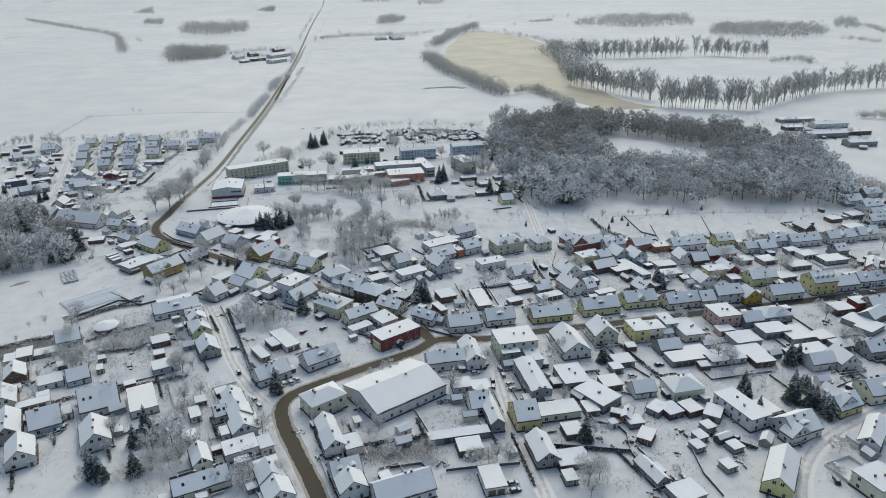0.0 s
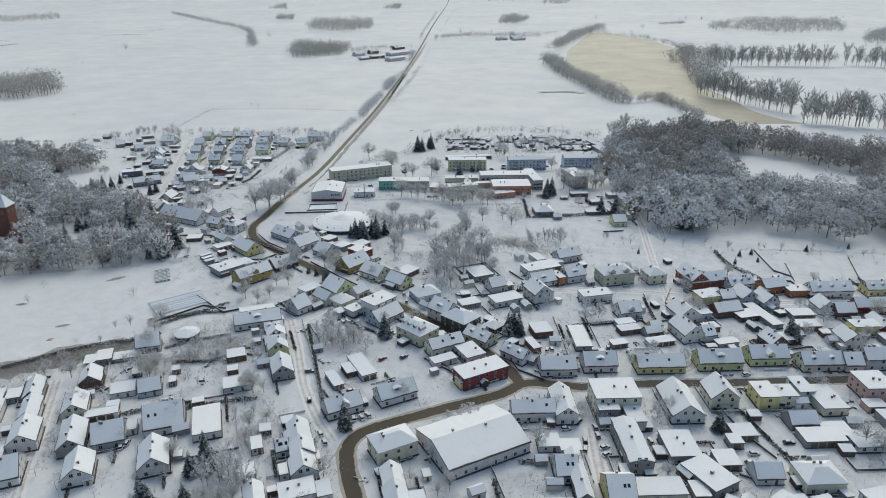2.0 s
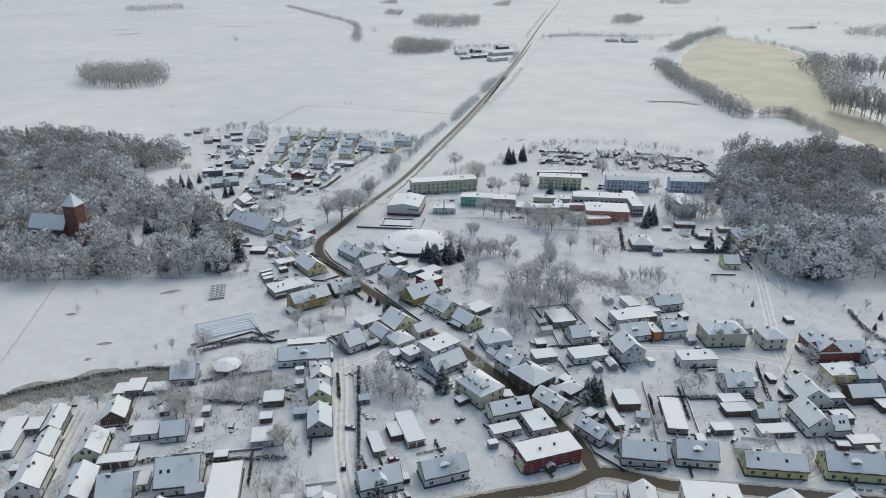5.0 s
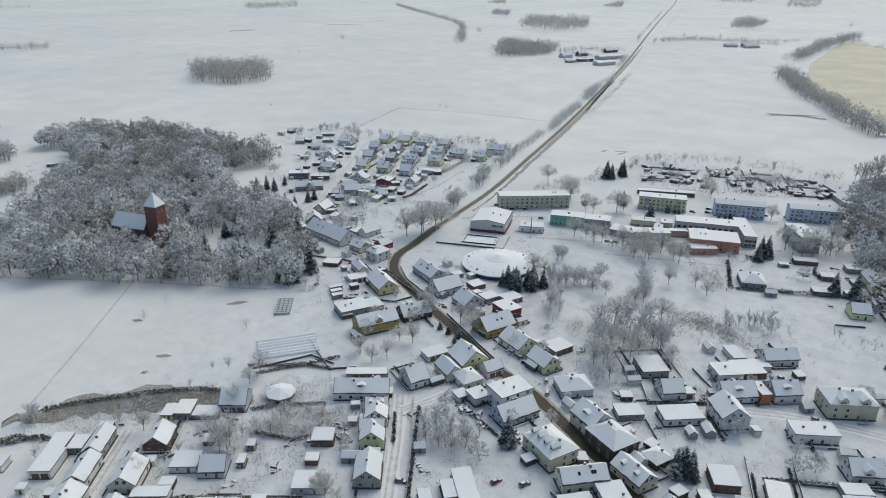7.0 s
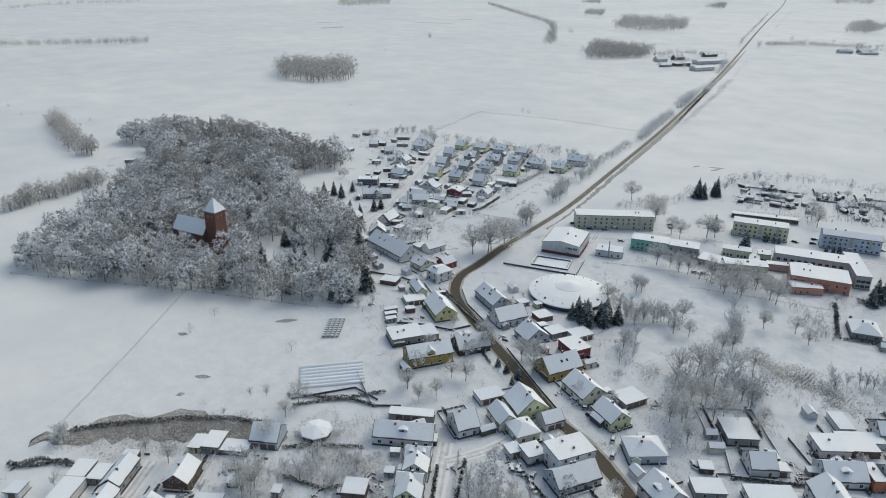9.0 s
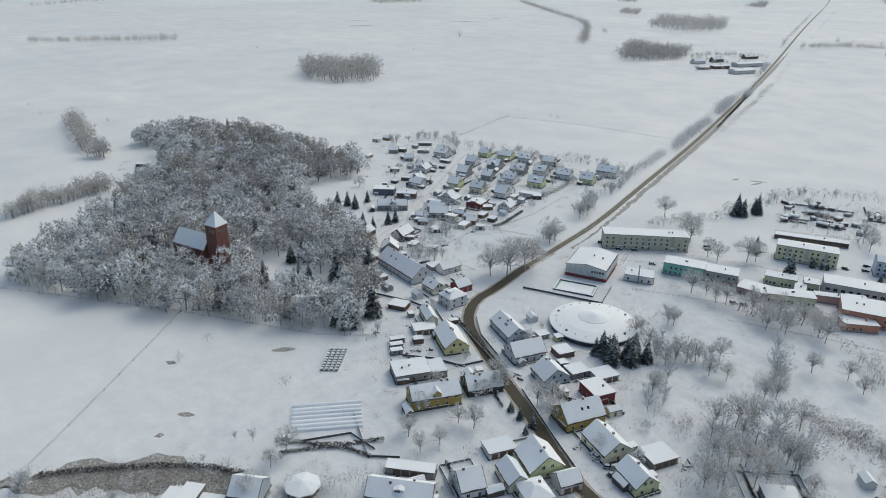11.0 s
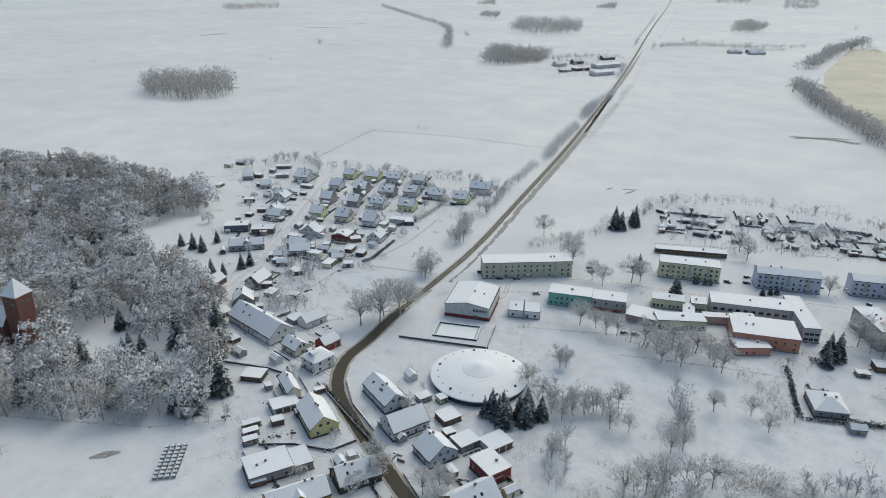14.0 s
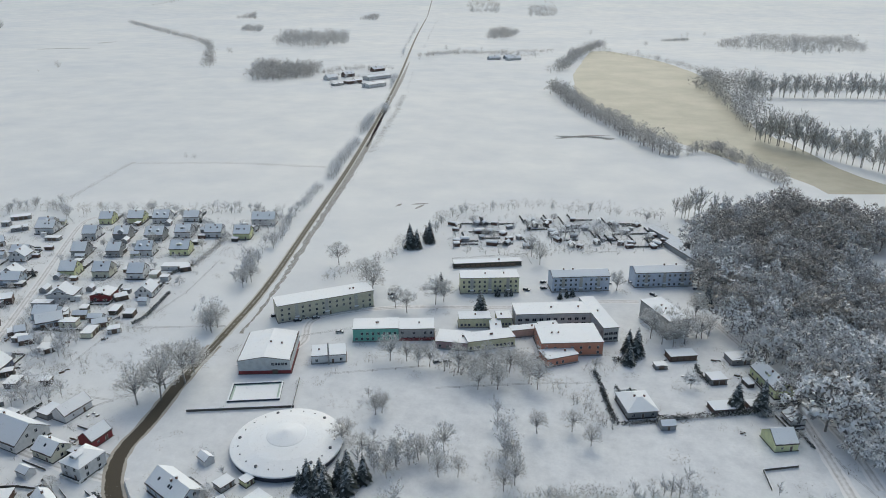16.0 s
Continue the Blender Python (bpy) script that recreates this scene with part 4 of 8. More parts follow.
def fence(height, pts, panel=RAILS, gap=8.0, label="weathered wooden garden fence in the snow"):
    root = thing("fence", pose(pts[0][0], pts[0][1], 0), label, "fence", "fences")
    for (ax, ay), (bx, by) in zip(pts, pts[1:]):
        d = math.hypot(bx - ax, by - ay)
        n = max(1, round(d / gap))
        turn = math.degrees(math.atan2(by - ay, bx - ax))
        for k in range(n):
            x, y = ax + (bx - ax) * k / n - pts[0][0], ay + (by - ay) * k / n - pts[0][1]
            child("panel", panel, root, pose(x, y, 0, 0, 0, turn) @ Matrix.Diagonal((d / n, 1, height, 1)))
            child("post", POST, root, pose(x, y, 0, 0, 0, turn) @ Matrix.Diagonal((1.3, 1.3, height, 1)))


# ---- cars ----
WHEEL = Shape()
ring = [(math.cos(a * 0.524) * 0.31, math.sin(a * 0.524) * 0.31) for a in range(12)]
WHEEL.solid([(x, -0.1, z) for x, z in ring], [(x, 0.1, z) for x, z in ring])
WHEEL = WHEEL.mesh("wheel", MAT["rubber"])
CARS = {}


def car_parts(colour):
    body, glass, snow = Shape(), Shape(), Shape()
    low = [(-2.1, -0.84, 0.3), (2.1, -0.84, 0.3), (2.1, 0.84, 0.3), (-2.1, 0.84, 0.3)]
    mid = [(-2.15, -0.88, 0.75), (2.1, -0.86, 0.68), (2.1, 0.86, 0.68), (-2.15, 0.88, 0.75)]
    body.solid(low, mid)
    body.solid(mid, [(-2.05, -0.8, 0.92), (1.95, -0.78, 0.82), (1.95, 0.78, 0.82), (-2.05, 0.8, 0.92)])
    glass.solid([(-1.9, -0.78, 0.9), (0.95, -0.78, 0.86), (0.95, 0.78, 0.86), (-1.9, 0.78, 0.9)], [(-1.5, -0.62, 1.4), (0.25, -0.62, 1.4), (0.25, 0.62, 1.4), (-1.5, 0.62, 1.4)])
    body.box(-1.5, -0.62, 1.4, 0.25, 0.62, 1.44)
    snow.solid([(-1.48, -0.6, 1.44), (0.22, -0.6, 1.44), (0.22, 0.6, 1.44), (-1.48, 0.6, 1.44)], [(-1.4, -0.52, 1.54), (0.12, -0.52, 1.54), (0.12, 0.52, 1.54), (-1.4, 0.52, 1.54)])
    snow.solid([(0.98, -0.7, 0.83), (1.9, -0.68, 0.8), (1.9, 0.68, 0.8), (0.98, 0.7, 0.83)], [(1.02, -0.64, 0.93), (1.82, -0.6, 0.9), (1.82, 0.6, 0.9), (1.02, 0.64, 0.93)])
    return body.mesh("body", MAT["car_" + colour]), glass.mesh("window_band", MAT["glass"]), snow.mesh("snow_cover", MAT["roof_snow"])


def car(x, y, turn, colour):
    if colour not in CARS:
        root = thing("car", pose(x, y, 0.05, 0, 0, turn), f"parked {colour} car with snow on its roof", "car", "parked cars")
        b, g, s = car_parts(colour)
        child("body", b, root), child("window_band", g, root)
        child("snow_cover", s, root)
        for wx in (-1.35, 1.35):
            for wy in (-0.8, 0.8):
                child("wheel", WHEEL, root, pose(wx, wy, 0.31))
        CARS[colour] = root
    else:
        copy_thing(CARS[colour], pose(x, y, 0.05, 0, 0, turn))


lake([(-290, 2088.7), (-280.8, 1814.4), (-264, 1557.9), (-231.9, 1370.4), (-182, 1222.6), (-127.4, 1096.4), (-78.7, 1031.2), (-27.6, 967.2), (17.3, 915), (43.6, 867.2)], [(-242, 2106.8), (-106.7, 1878.7), (-34, 1640.9), (-2, 1451.9), (-0.3, 1286), (13.1, 1144.9), (37.9, 1071), (59.2, 996.6), (79.3, 935.9), (121.4, 893.3)])

# ---- public buildings ----
block("apartment_block", -262.1, 537.0, 40.9, 51.6, 12, 9.5, "f", "beige", 3, 14)
block("apartment_block", -184.4, 590.7, 20.8, 33.1, 11, 9.5, "f", "cream2", 3, 11)
block("apartment_block", -135.6, 609.5, 22.2, 33.2, 11, 9, "p", "paleblue", 3, 11)
block("apartment_block", -90.1, 631.1, 22.2, 34.7, 11, 9, "p", "paleblue", 3, 11)
block("garage_row", -194.1, 625.6, 24.4, 42.5, 6, 3, "f", "dark", 0, 0)
block("sports_hall", -263.0, 482.8, 20.4, 23.3, 27, 6.8, "l", "hallwhite", 0, 0)
block("school_wing", -224.2, 518.5, 21.0, 22.3, 11, 7, "f", "green", 2, 8)
block("school_wing", -205.3, 525.6, 20.0, 17.4, 11, 6.5, "f", "greyred", 2, 6)
block("school_wing", -185.4, 523.1, 7.9, 15.5, 12, 4, "f", "plum", 1, 4)
block("school_wing", -168.6, 527.9, 31.6, 23.6, 9, 5, "f", "cream2", 1, 12)
block("school_wing", -181.0, 546.4, 20.3, 16.3, 8, 5, "f", "cream2", 1, 8)
block("school_wing", -166.8, 551.7, 22.9, 7.4, 8, 5, "f", "cream2", 1, 4)
block("school_wing", -168.5, 541.3, 18.1, 5.6, 14, 3.8, "f", "white", 0, 0)
block("school_wing", -141.2, 563.0, 21.3, 44.6, 13, 7.5, "f", "school", 2, 12)
block("school_wing", -120.2, 565.4, 26.7, 7.7, 36, 7.5, "f", "school", 2, 3)
block("school_wing", -154.0, 543.4, 29.5, 14.9, 5, 4, "f", "pink", 1, 4)
block("school_wing", -131.7, 538.1, 21.1, 29.5, 19, 7, "f", "salmon", 2, 7)
block("school_wing", -133.9, 523.5, 36.6, 15.9, 9, 4, "f", "salmon", 1, 5)
block("school_wing", -142.6, 547.5, 28.7, 9.5, 8, 5, "f", "white", 0, 0)
block("boiler_house", -237.2, 492.2, 25.5, 15.6, 10, 4, "f", "white", 1, 4)
block("apartment_block", -87.5, 574.0, -55.4, 25.8, 12, 10, "f", "concrete", 0, 0)
block("barrack_shed", -86.2, 707.2, 36.2, 6.7, 38, 3.5, "l", "grey", 0, 0)
block("barrack_shed", -75.3, 680.4, 33.4, 7.0, 38, 3.5, "l", "grey", 0, 0)

# ---- church ----
church = thing("church", pose(-407.0, 324.3, 0, 0, 0, 17), "red brick village church with a square tower under snow", "church")
ts = Shape()
ts.box(-4.2, -4.2, -0.4, 4.2, 4.2, 27)
ts.box(-4.4, -4.4, 26.2, 4.4, 4.4, 26.7)
ts.box(-4.35, -4.35, 18.2, 4.35, 4.35, 18.5)
tower = child("tower", ts.mesh("tower", MAT["churchbrick"]), church)
for a_ in range(4):
    for u_ in (-1.5, 1.5):
        child("window", WIN["n"], tower, pose(0, 0, 0, 0, 0, 90 * a_) @ pose(u_, -4.2, 23))
tp = Shape()
tp.solid([(-4.7, -4.7, 27), (4.7, -4.7, 27), (4.7, 4.7, 27), (-4.7, 4.7, 27)], [(-0.15, -0.15, 34.5), (0.15, -0.15, 34.5), (0.15, 0.15, 34.5), (-0.15, 0.15, 34.5)])
child("spire", tp.mesh("spire", MAT["roof_snow"]), church, label="snow-covered pyramid roof")
nave = new("nave", wall_mesh(25, 11, 12, 7.5, "p", "churchbrick"))
nave.parent = church
nave.matrix_basis = pose(-17.5, -1, 0)
roof_parts(nave, 25, 11, 12, 7.5, "p")
put_windows(nave, 25, 11, 9, 1, "fb", 4.5, "w", False)

# ---- round hall with a low domed roof ----
dome = thing("round_hall", pose(-222.3, 426.8, 0), "low round hall with a shallow snow-covered dome", "hall")
ds, dr = Shape(), Shape()
seg = 48
for k in range(seg):
    a, b = k * 2 * math.pi / seg, (k + 1) * 2 * math.pi / seg
    for s_, (r0, z0), (r1, z1) in ((ds, (20.4, -0.3), (20.4, 2.4)), (ds, (20.4, 2.4), (21.2, 2.45)), (dr, (21.2, 2.45), (21.1, 2.9)), (dr, (21.1, 2.9), (14, 4.6)), (dr, (14, 4.6), (7.5, 5.6)), (dr, (7.5, 5.6), (7.3, 5.75)), (dr, (7.3, 5.75), (0.8, 7.6)), (dr, (0.8, 7.6), (0, 7.65))):
        s_.face([(math.cos(a) * r0, math.sin(a) * r0, z0), (math.cos(b) * r0, math.sin(b) * r0, z0), (math.cos(b) * r1, math.sin(b) * r1, z1), (math.cos(a) * r1, math.sin(a) * r1, z1)])
child("wall", ds.mesh("wall", MAT["tarp"]), dome)
droof = child("roof", dr.mesh("roof", MAT["roof_snow"]), dome)
vent = Shape()
oct_ = [(math.cos(k * 0.785) * 0.55, math.sin(k * 0.785) * 0.55) for k in range(8)]
vent.solid([(x, y, -0.4) for x, y in oct_], [(x, y, 0.45) for x, y in oct_])
VENT = vent.mesh("roof_vent", MAT["tarp"])
for k in range(22):
    a = k * 2 * math.pi / 22
    child("roof_vent", VENT, droof, pose(math.cos(a) * 18.0, math.sin(a) * 18.0, 3.75) @ Matrix.Diagonal((0.45, 0.45, 0.3, 1) if k % 4 else (1.1, 1.1, 0.7, 1)))

# ---- pond basin beside the sports hall ----
pool = thing("water_basin", pose(-254.1, 455.8, 0, 0, 0, 23), "rectangular outdoor basin with dark low walls, snowed in", "basin")
for x0, y0, x1, y1 in ((-11, -7, 11, -6.3), (-11, 6.3, 11, 7), (-11, -6.3, -10.3, 6.3), (10.3, -6.3, 11, 6.3)):
    ps = Shape()
    ps.box(x0, y0, -0.2, x1, y1, 0.8, 0)
    ps.box(x0, y0, 0.8, x1, y1, 0.9, 1)
    child("wall", ps.mesh("wall", MAT["tarp"], MAT["roof_snow"]), pool)

pf = Shape()
pf.box(-10.3, -6.3, -0.1, 10.3, 6.3, 0.12)
child("basin_floor", pf.mesh("basin_floor", MAT["mint"]), pool, label="pale teal basin floor under thin ice")
pf = Shape()
pf.box(-9.3, -5.3, 0.12, 9.3, 5.3, 0.2)
child("snow_cover", pf.mesh("snow_cover", MAT["roof_snow"]), pool)

# ---- pavilion with an eight-sided roof ----
pav = thing("pavilion", pose(-220.8, 260.3, 0), "eight-sided garden pavilion under snow", "pavilion")
s8 = lambda r, z: [(math.cos(k * 0.785) * r, math.sin(k * 0.785) * r, z) for k in range(8)]
pw = Shape()
pw.solid(s8(5.6, -0.2), s8(5.6, 2.3))
child("wall", pw.mesh("wall", MAT["brick"]), pav)
pr = Shape()
pr.solid(s8(6.3, 2.3), s8(6.2, 2.6))
pr.solid(s8(6.2, 2.6), s8(0.3, 4.2))
child("roof", pr.mesh("roof", MAT["roof_snow"]), pav)

# ---- boiler house chimney ----
bc = Shape()
bc.solid([(math.cos(k * 0.785) * 0.45, math.sin(k * 0.785) * 0.45, -0.2) for k in range(8)], [(math.cos(k * 0.785) * 0.35, math.sin(k * 0.785) * 0.35, 11) for k in range(8)])
tagged(new("smokestack", bc.mesh("smokestack", MAT["metal"])), "slim dark metal chimney of the boiler house", "chimney").matrix_basis = pose(-234.6, 486.7, 0)

# ---- wrapped hay bales in rows on the field ----
bale = Shape()
for k in range(10):
    a, b = k * 0.628, (k + 1) * 0.628
    bale.face([(-0.7, math.cos(a) * 0.65, 0.65 + math.sin(a) * 0.65), (0.7, math.cos(a) * 0.65, 0.65 + math.sin(a) * 0.65), (0.7, math.cos(b) * 0.65, 0.65 + math.sin(b) * 0.65), (-0.7, math.cos(b) * 0.65, 0.65 + math.sin(b) * 0.65)], 1 if 0.5 < (a + b) / 2 < 2.64 else 0)
bale.face([(-0.7, math.cos(k * 0.628) * 0.65, 0.65 + math.sin(k * 0.628) * 0.65) for k in range(10)], 0)
bale.face([(0.7, math.cos(-k * 0.628) * 0.65, 0.65 + math.sin(-k * 0.628) * 0.65) for k in range(10)], 0)
BALE = bale.mesh("hay_bale", MAT["hay"], MAT["roof_snow"])
for i in range(4):
    for j in range(9):
        p_ = Vector((-278.1, 306.4, 0)) + Vector((-1.4, 1.57, 0)) * j + Vector((1.5, 1.56, 0)) * i
        ob_ = new("hay_bale", BALE)
        ob_.matrix_basis = pose(p_.x + jit(0.1), p_.y + jit(0.1), 0, 0, 0, 47 + jit(3)) @ Matrix.Diagonal((1.05, 1.1, 1.1, 1))
        tagged(ob_, "round wrapped hay bale capped with snow", "hay bale", "rows of bales")

# ---- long low plant tunnels ----
tun = Shape()
for k in range(6):
    a, b = k * math.pi / 6, (k + 1) * math.pi / 6
    tun.face([(-13.5, math.cos(a) * 0.9, math.sin(a) * 1.1), (13.5, math.cos(a) * 0.9, math.sin(a) * 1.1), (13.5, math.cos(b) * 0.9, math.sin(b) * 1.1), (-13.5, math.cos(b) * 0.9, math.sin(b) * 1.1)], 0)
for x_ in (-13.5, 13.5):
    tun.face([(x_, math.cos(k * math.pi / 6) * 0.9, math.sin(k * math.pi / 6) * 1.1) for k in range(7)], 1)
TUN = tun.mesh("plant_tunnel", MAT["roof_snow"], MAT["metal"])
for k in range(7):
    ob_ = new("plant_tunnel", TUN)
    c_ = Vector((-242.8, 284.9, 0)) + Vector((-20.3, 14.1, 0)).normalized() * (k * 2.6)
    ob_.matrix_basis = pose(c_.x, c_.y, 0, 0, 0, 55.2)
    tagged(ob_, "long low plant tunnel covered with snow", "plant tunnel", "plant tunnels in the nursery")

# ---- houses and sheds ----
house(-6, 303, 21.5, 20.6, 9.2, 3.68, "p", "yellow")
house(-31.1, 295.9, 21.5, 14.2, 10.1, 3.68, "p", "white")
house(-47.6, 287.2, 21.5, 15.3, 10.1, 3.68, "p", "white")
house(18, 314.2, 21.5, 19.2, 10.1, 4.14, "p", "lime", "d1")
house(38.2, 325.1, 21.5, 17, 10.1, 4.14, "p", "lime", "g1")
house(-42.6, 316.8, 21.5, 7.2, 20.2, 2.52, "f", "grey")
house(59.7, 327.2, 21.5, 17.7, 9.2, 3.68, "p", "cream", "d2")
house(72.4, 330.9, 21.5, 8, 9.2, 3.68, "p", "white")
house(83.6, 336.4, 21.5, 14.3, 9.2, 5.52, "p", "white")
house(95.6, 337.3, 21.5, 10, 8.3, 3.68, "x", "amber")
house(114, 344.3, 21.5, 18.1, 9.2, 4.14, "p", "cream")
house(134.8, 355.3, 21.5, 13.9, 11, 7.36, "p", "yellow", "d4")
house(148.7, 360.6, 21.5, 13.5, 9.2, 3.68, "p", "white")
house(163.7, 368.4, 21.5, 15.9, 9.2, 3.68, "p", "white", "d2")
house(182.3, 376.1, 21.5, 16.2, 9.2, 3.68, "p", "cream")
house(77.1, 311.1, 21.5, 12, 12.9, 6.44, "f", "pink")
house(76, 299.4, 21.5, 7.6, 5.5, 2.52, "f", "pink")
house(89.9, 311.3, 21.5, 10.1, 9.2, 3.22, "p", "grey")
house(102.1, 318.4, 21.5, 15.2, 11, 3.68, "h", "grey")
house(49.4, 300.5, 21.5, 6.1, 11, 5.06, "f", "mint")
house(34.9, 290.3, 21.5, 7.9, 11, 5.98, "f", "yellow")
house(42.7, 293.5, 21.5, 7.5, 8.3, 5.06, "f", "cream")
house(18.2, 285.7, 21.5, 11.3, 12, 5.06, "x", "cream")
house(3.4, 274.7, 21.5, 12.6, 20.2, 3.86, "x", "white")
house(-21.5, 268.1, 21.5, 17.7, 13.8, 8.28, "f", "cream")
house(-22.9, 259, 21.5, 7.9, 6.4, 5.98, "f", "grey")
house(-13.5, 260.7, 21.5, 6.4, 14.7, 4.6, "f", "white")
house(-50.5, 251, 21.5, 17, 8.3, 4.6, "p", "white")
house(-39.9, 258.2, 21.5, 8.4, 18.4, 4.6, "x", "white")
house(148.1, 336.1, 21.5, 7.7, 7.4, 4.6, "f", "red")
house(159.2, 336.3, 21.5, 19.6, 10.1, 4.14, "p", "grey")
house(98, 302.1, 21.5, 13, 9.2, 3.22, "f", "grey")
house(108.2, 300.6, 21.5, 12.3, 12.9, 2.52, "f", "grey")
house(58, 296.5, 21.5, 9.8, 16.6, 3.68, "f", "cream")
house(47.3, 279.3, 21.5, 10.6, 8.3, 2.52, "p", "grey")
house(53.3, 270.5, 21.5, 15.1, 8.3, 2.69, "f", "grey")
house(59.2, 276.3, 21.5, 9.8, 8.3, 2.52, "f", "grey")
house(70.8, 273.9, 21.5, 16.6, 9.2, 2.52, "f", "white")
house(82.6, 290.9, 21.5, 12.4, 10.1, 3.22, "f", "grey")
house(83.3, 280.5, 21.5, 11.4, 8.3, 2.52, "f", "brick")
house(86.3, 273.8, 21.5, 9.5, 7.4, 2.52, "f", "brick")
house(48.7, 244.6, 21.5, 13.5, 11, 4.6, "h", "cream")
house(26.2, 264.4, 21.5, 8.7, 7.4, 2.52, "f", "grey")
house(23.1, 257.8, 21.5, 4.8, 5.5, 2.52, "f", "grey")
house(20, 245.6, 21.5, 7.8, 8.3, 2.52, "f", "grey")
house(32.5, 242.5, 21.5, 9.3, 8.3, 2.52, "p", "white")
house(109.8, 283.4, 21.5, 12.9, 8.3, 3.68, "f", "cream")
house(120.3, 277.3, 21.5, 9.6, 11, 3.68, "x", "white")
house(110.1, 274.9, 21.5, 11.4, 8.3, 3.22, "p", "white")
house(125.9, 253.6, 21.5, 15.6, 11, 4.6, "p", "cream", "d1")
house(138.7, 289, 21.5, 14.5, 9.2, 4.14, "p", "grey")
house(137.5, 330.4, 21.5, 9.9, 8.3, 3.22, "f", "brick")
house(-12.1, 241.1, 21.1, 8.6, 24.8, 5.52, "l", "grey")
house(-14.1, 216.1, 21.1, 9, 12.9, 4.6, "p", "yellow")
house(-1.4, 222, 21.1, 16.3, 8.3, 3.22, "f", "cream")
house(4.2, 247, -68.9, 14.5, 11, 3.68, "f", "grey")
house(14.3, 234, -43, 15.4, 11, 3.68, "f", "grey")
house(11.2, 226.1, 21.1, 5, 7.4, 2.35, "f", "grey")
house(25.3, 223.6, -14.7, 3.6, 7.4, 2.52, "x", "orange")
house(27.7, 220.1, 21.1, 5.9, 5.5, 2.1, "f", "grey")
house(31.2, 211.5, -21.6, 5.2, 7.4, 2.35, "f", "brick")
house(4.4, 210.8, 21.1, 6.9, 7.4, 2.35, "f", "brick")
house(-6.4, 196.8, 21.1, 8.3, 14.7, 3.22, "x", "grey")
house(4.1, 194.1, 21.1, 11.2, 8.3, 2.52, "f", "brick")
house(3.3, 184.7, 21.1, 4.1, 5.5, 2.1, "f", "grey")
house(-27.4, 218.3, 21.1, 5.2, 23.9, 4.14, "x", "grey")
house(-32.6, 222, 21.1, 7.6, 11, 3.68, "p", "white")
house(-37.3, 201.9, 21.1, 22.7, 4.6, 2.35, "f", "grey")
house(-32.5, 195.8, 21.1, 8.7, 7.4, 2.52, "f", "brick")
house(-22.5, 178.9, 21.1, 7.2, 11, 3.22, "f", "white")
house(-41, 235, 21.1, 7.8, 7.4, 2.52, "f", "white")
house(-33.1, 234.9, 21.1, 7.4, 6.4, 2.52, "f", "white")
house(68.6, 231.7, -58.2, 19.8, 9.3, 5.52, "f", "white")
house(77.3, 234.3, 31.8, 8.7, 9.2, 3.22, "f", "white")
house(42.3, 229.4, 31.8, 6.6, 7.4, 2.35, "f", "brick")
house(49.9, 231.8, 31.8, 6.4, 7.4, 2.52, "f", "brick")
house(58.2, 229.8, -20.2, 6, 8.3, 2.52, "f", "grey")
house(50.6, 214.3, 31.8, 4.1, 4.6, 2.1, "f", "grey")
house(48.7, 208.4, 31.8, 4, 4.6, 2.1, "f", "grey")
house(54.6, 220.9, 31.8, 4.2, 4.6, 2.1, "f", "grey")
house(61.9, 210, 31.8, 4.5, 4.6, 2.1, "f", "grey")
house(57.4, 198.9, 31.8, 4.3, 4.6, 2.1, "f", "grey")
house(37.1, 229.8, -35.4, 5.3, 7.4, 2.35, "f", "grey")
house(73.7, 196.1, -21.7, 9.4, 20.2, 4.14, "x", "yellow")
house(86.4, 224.3, 31.8, 13, 12, 3.68, "p", "white")
house(108.2, 241.7, 31.8, 11.6, 9.2, 3.68, "p", "yellow")
house(106.5, 243.4, -58.2, 11.6, 11, 3.68, "p", "white")
house(112.7, 223.6, -29.6, 7.1, 18.4, 3.68, "x", "white")
house(103.8, 195.3, 31.8, 12.2, 11, 5.52, "f", "cream")
house(30.9, 191.2, 31.8, 5.2, 12.9, 2.52, "x", "grey")
house(40.9, 182.5, 31.8, 10.1, 8.3, 2.52, "f", "grey")
house(84.7, 219.3, -58.2, 5.7, 9.2, 3.68, "p", "white")
house(-67.4, 226.1, 47.1, 33, 26.3, 4.6, "m", "white")
house(-93.5, 213.1, 47.1, 15.1, 11, 6.26, "h", "cream")
house(-122.7, 230.4, 47.1, 14.3, 9.2, 3.68, "p", "white", "g1")
house(-106.3, 245.5, 47.1, 15.7, 9.2, 3.68, "p", "white", "d1")
house(-77.3, 270.3, 47.1, 21.5, 10.1, 5.7, "f", "red")
house(-83.1, 262.5, 47.1, 3.9, 5.5, 3.22, "f", "yellow")
house(-128.5, 260.4, 47.1, 6.6, 18.4, 2.69, "f", "white")
house(-132.4, 257, 47.1, 5.6, 8.3, 2.35, "f", "brick")
house(-135.1, 247.4, 47.1, 4.1, 12, 2.1, "f", "grey")
house(-87, 286, 47.1, 9.1, 12, 3.68, "f", "white")
house(-99.7, 287.7, 47.1, 16.4, 8.3, 4.6, "p", "cream")
house(-96.6, 277.2, 47.1, 10.9, 5.5, 2.52, "f", "white")
house(-81.9, 189.1, 32.4, 7.9, 10, 3.7, "x", "white")
house(-87.0, 197.8, 32.4, 7.4, 10, 3.2, "x", "white")
house(-74.8, 189.4, 32.4, 5.8, 8.3, 3.68, "f", "white")
house(-68.4, 167.6, 32.4, 9.5, 8.4, 4.2, "x", "white")
house(-73.0, 175.3, 32.4, 10.2, 9.4, 3.6, "p", "white", "d2")
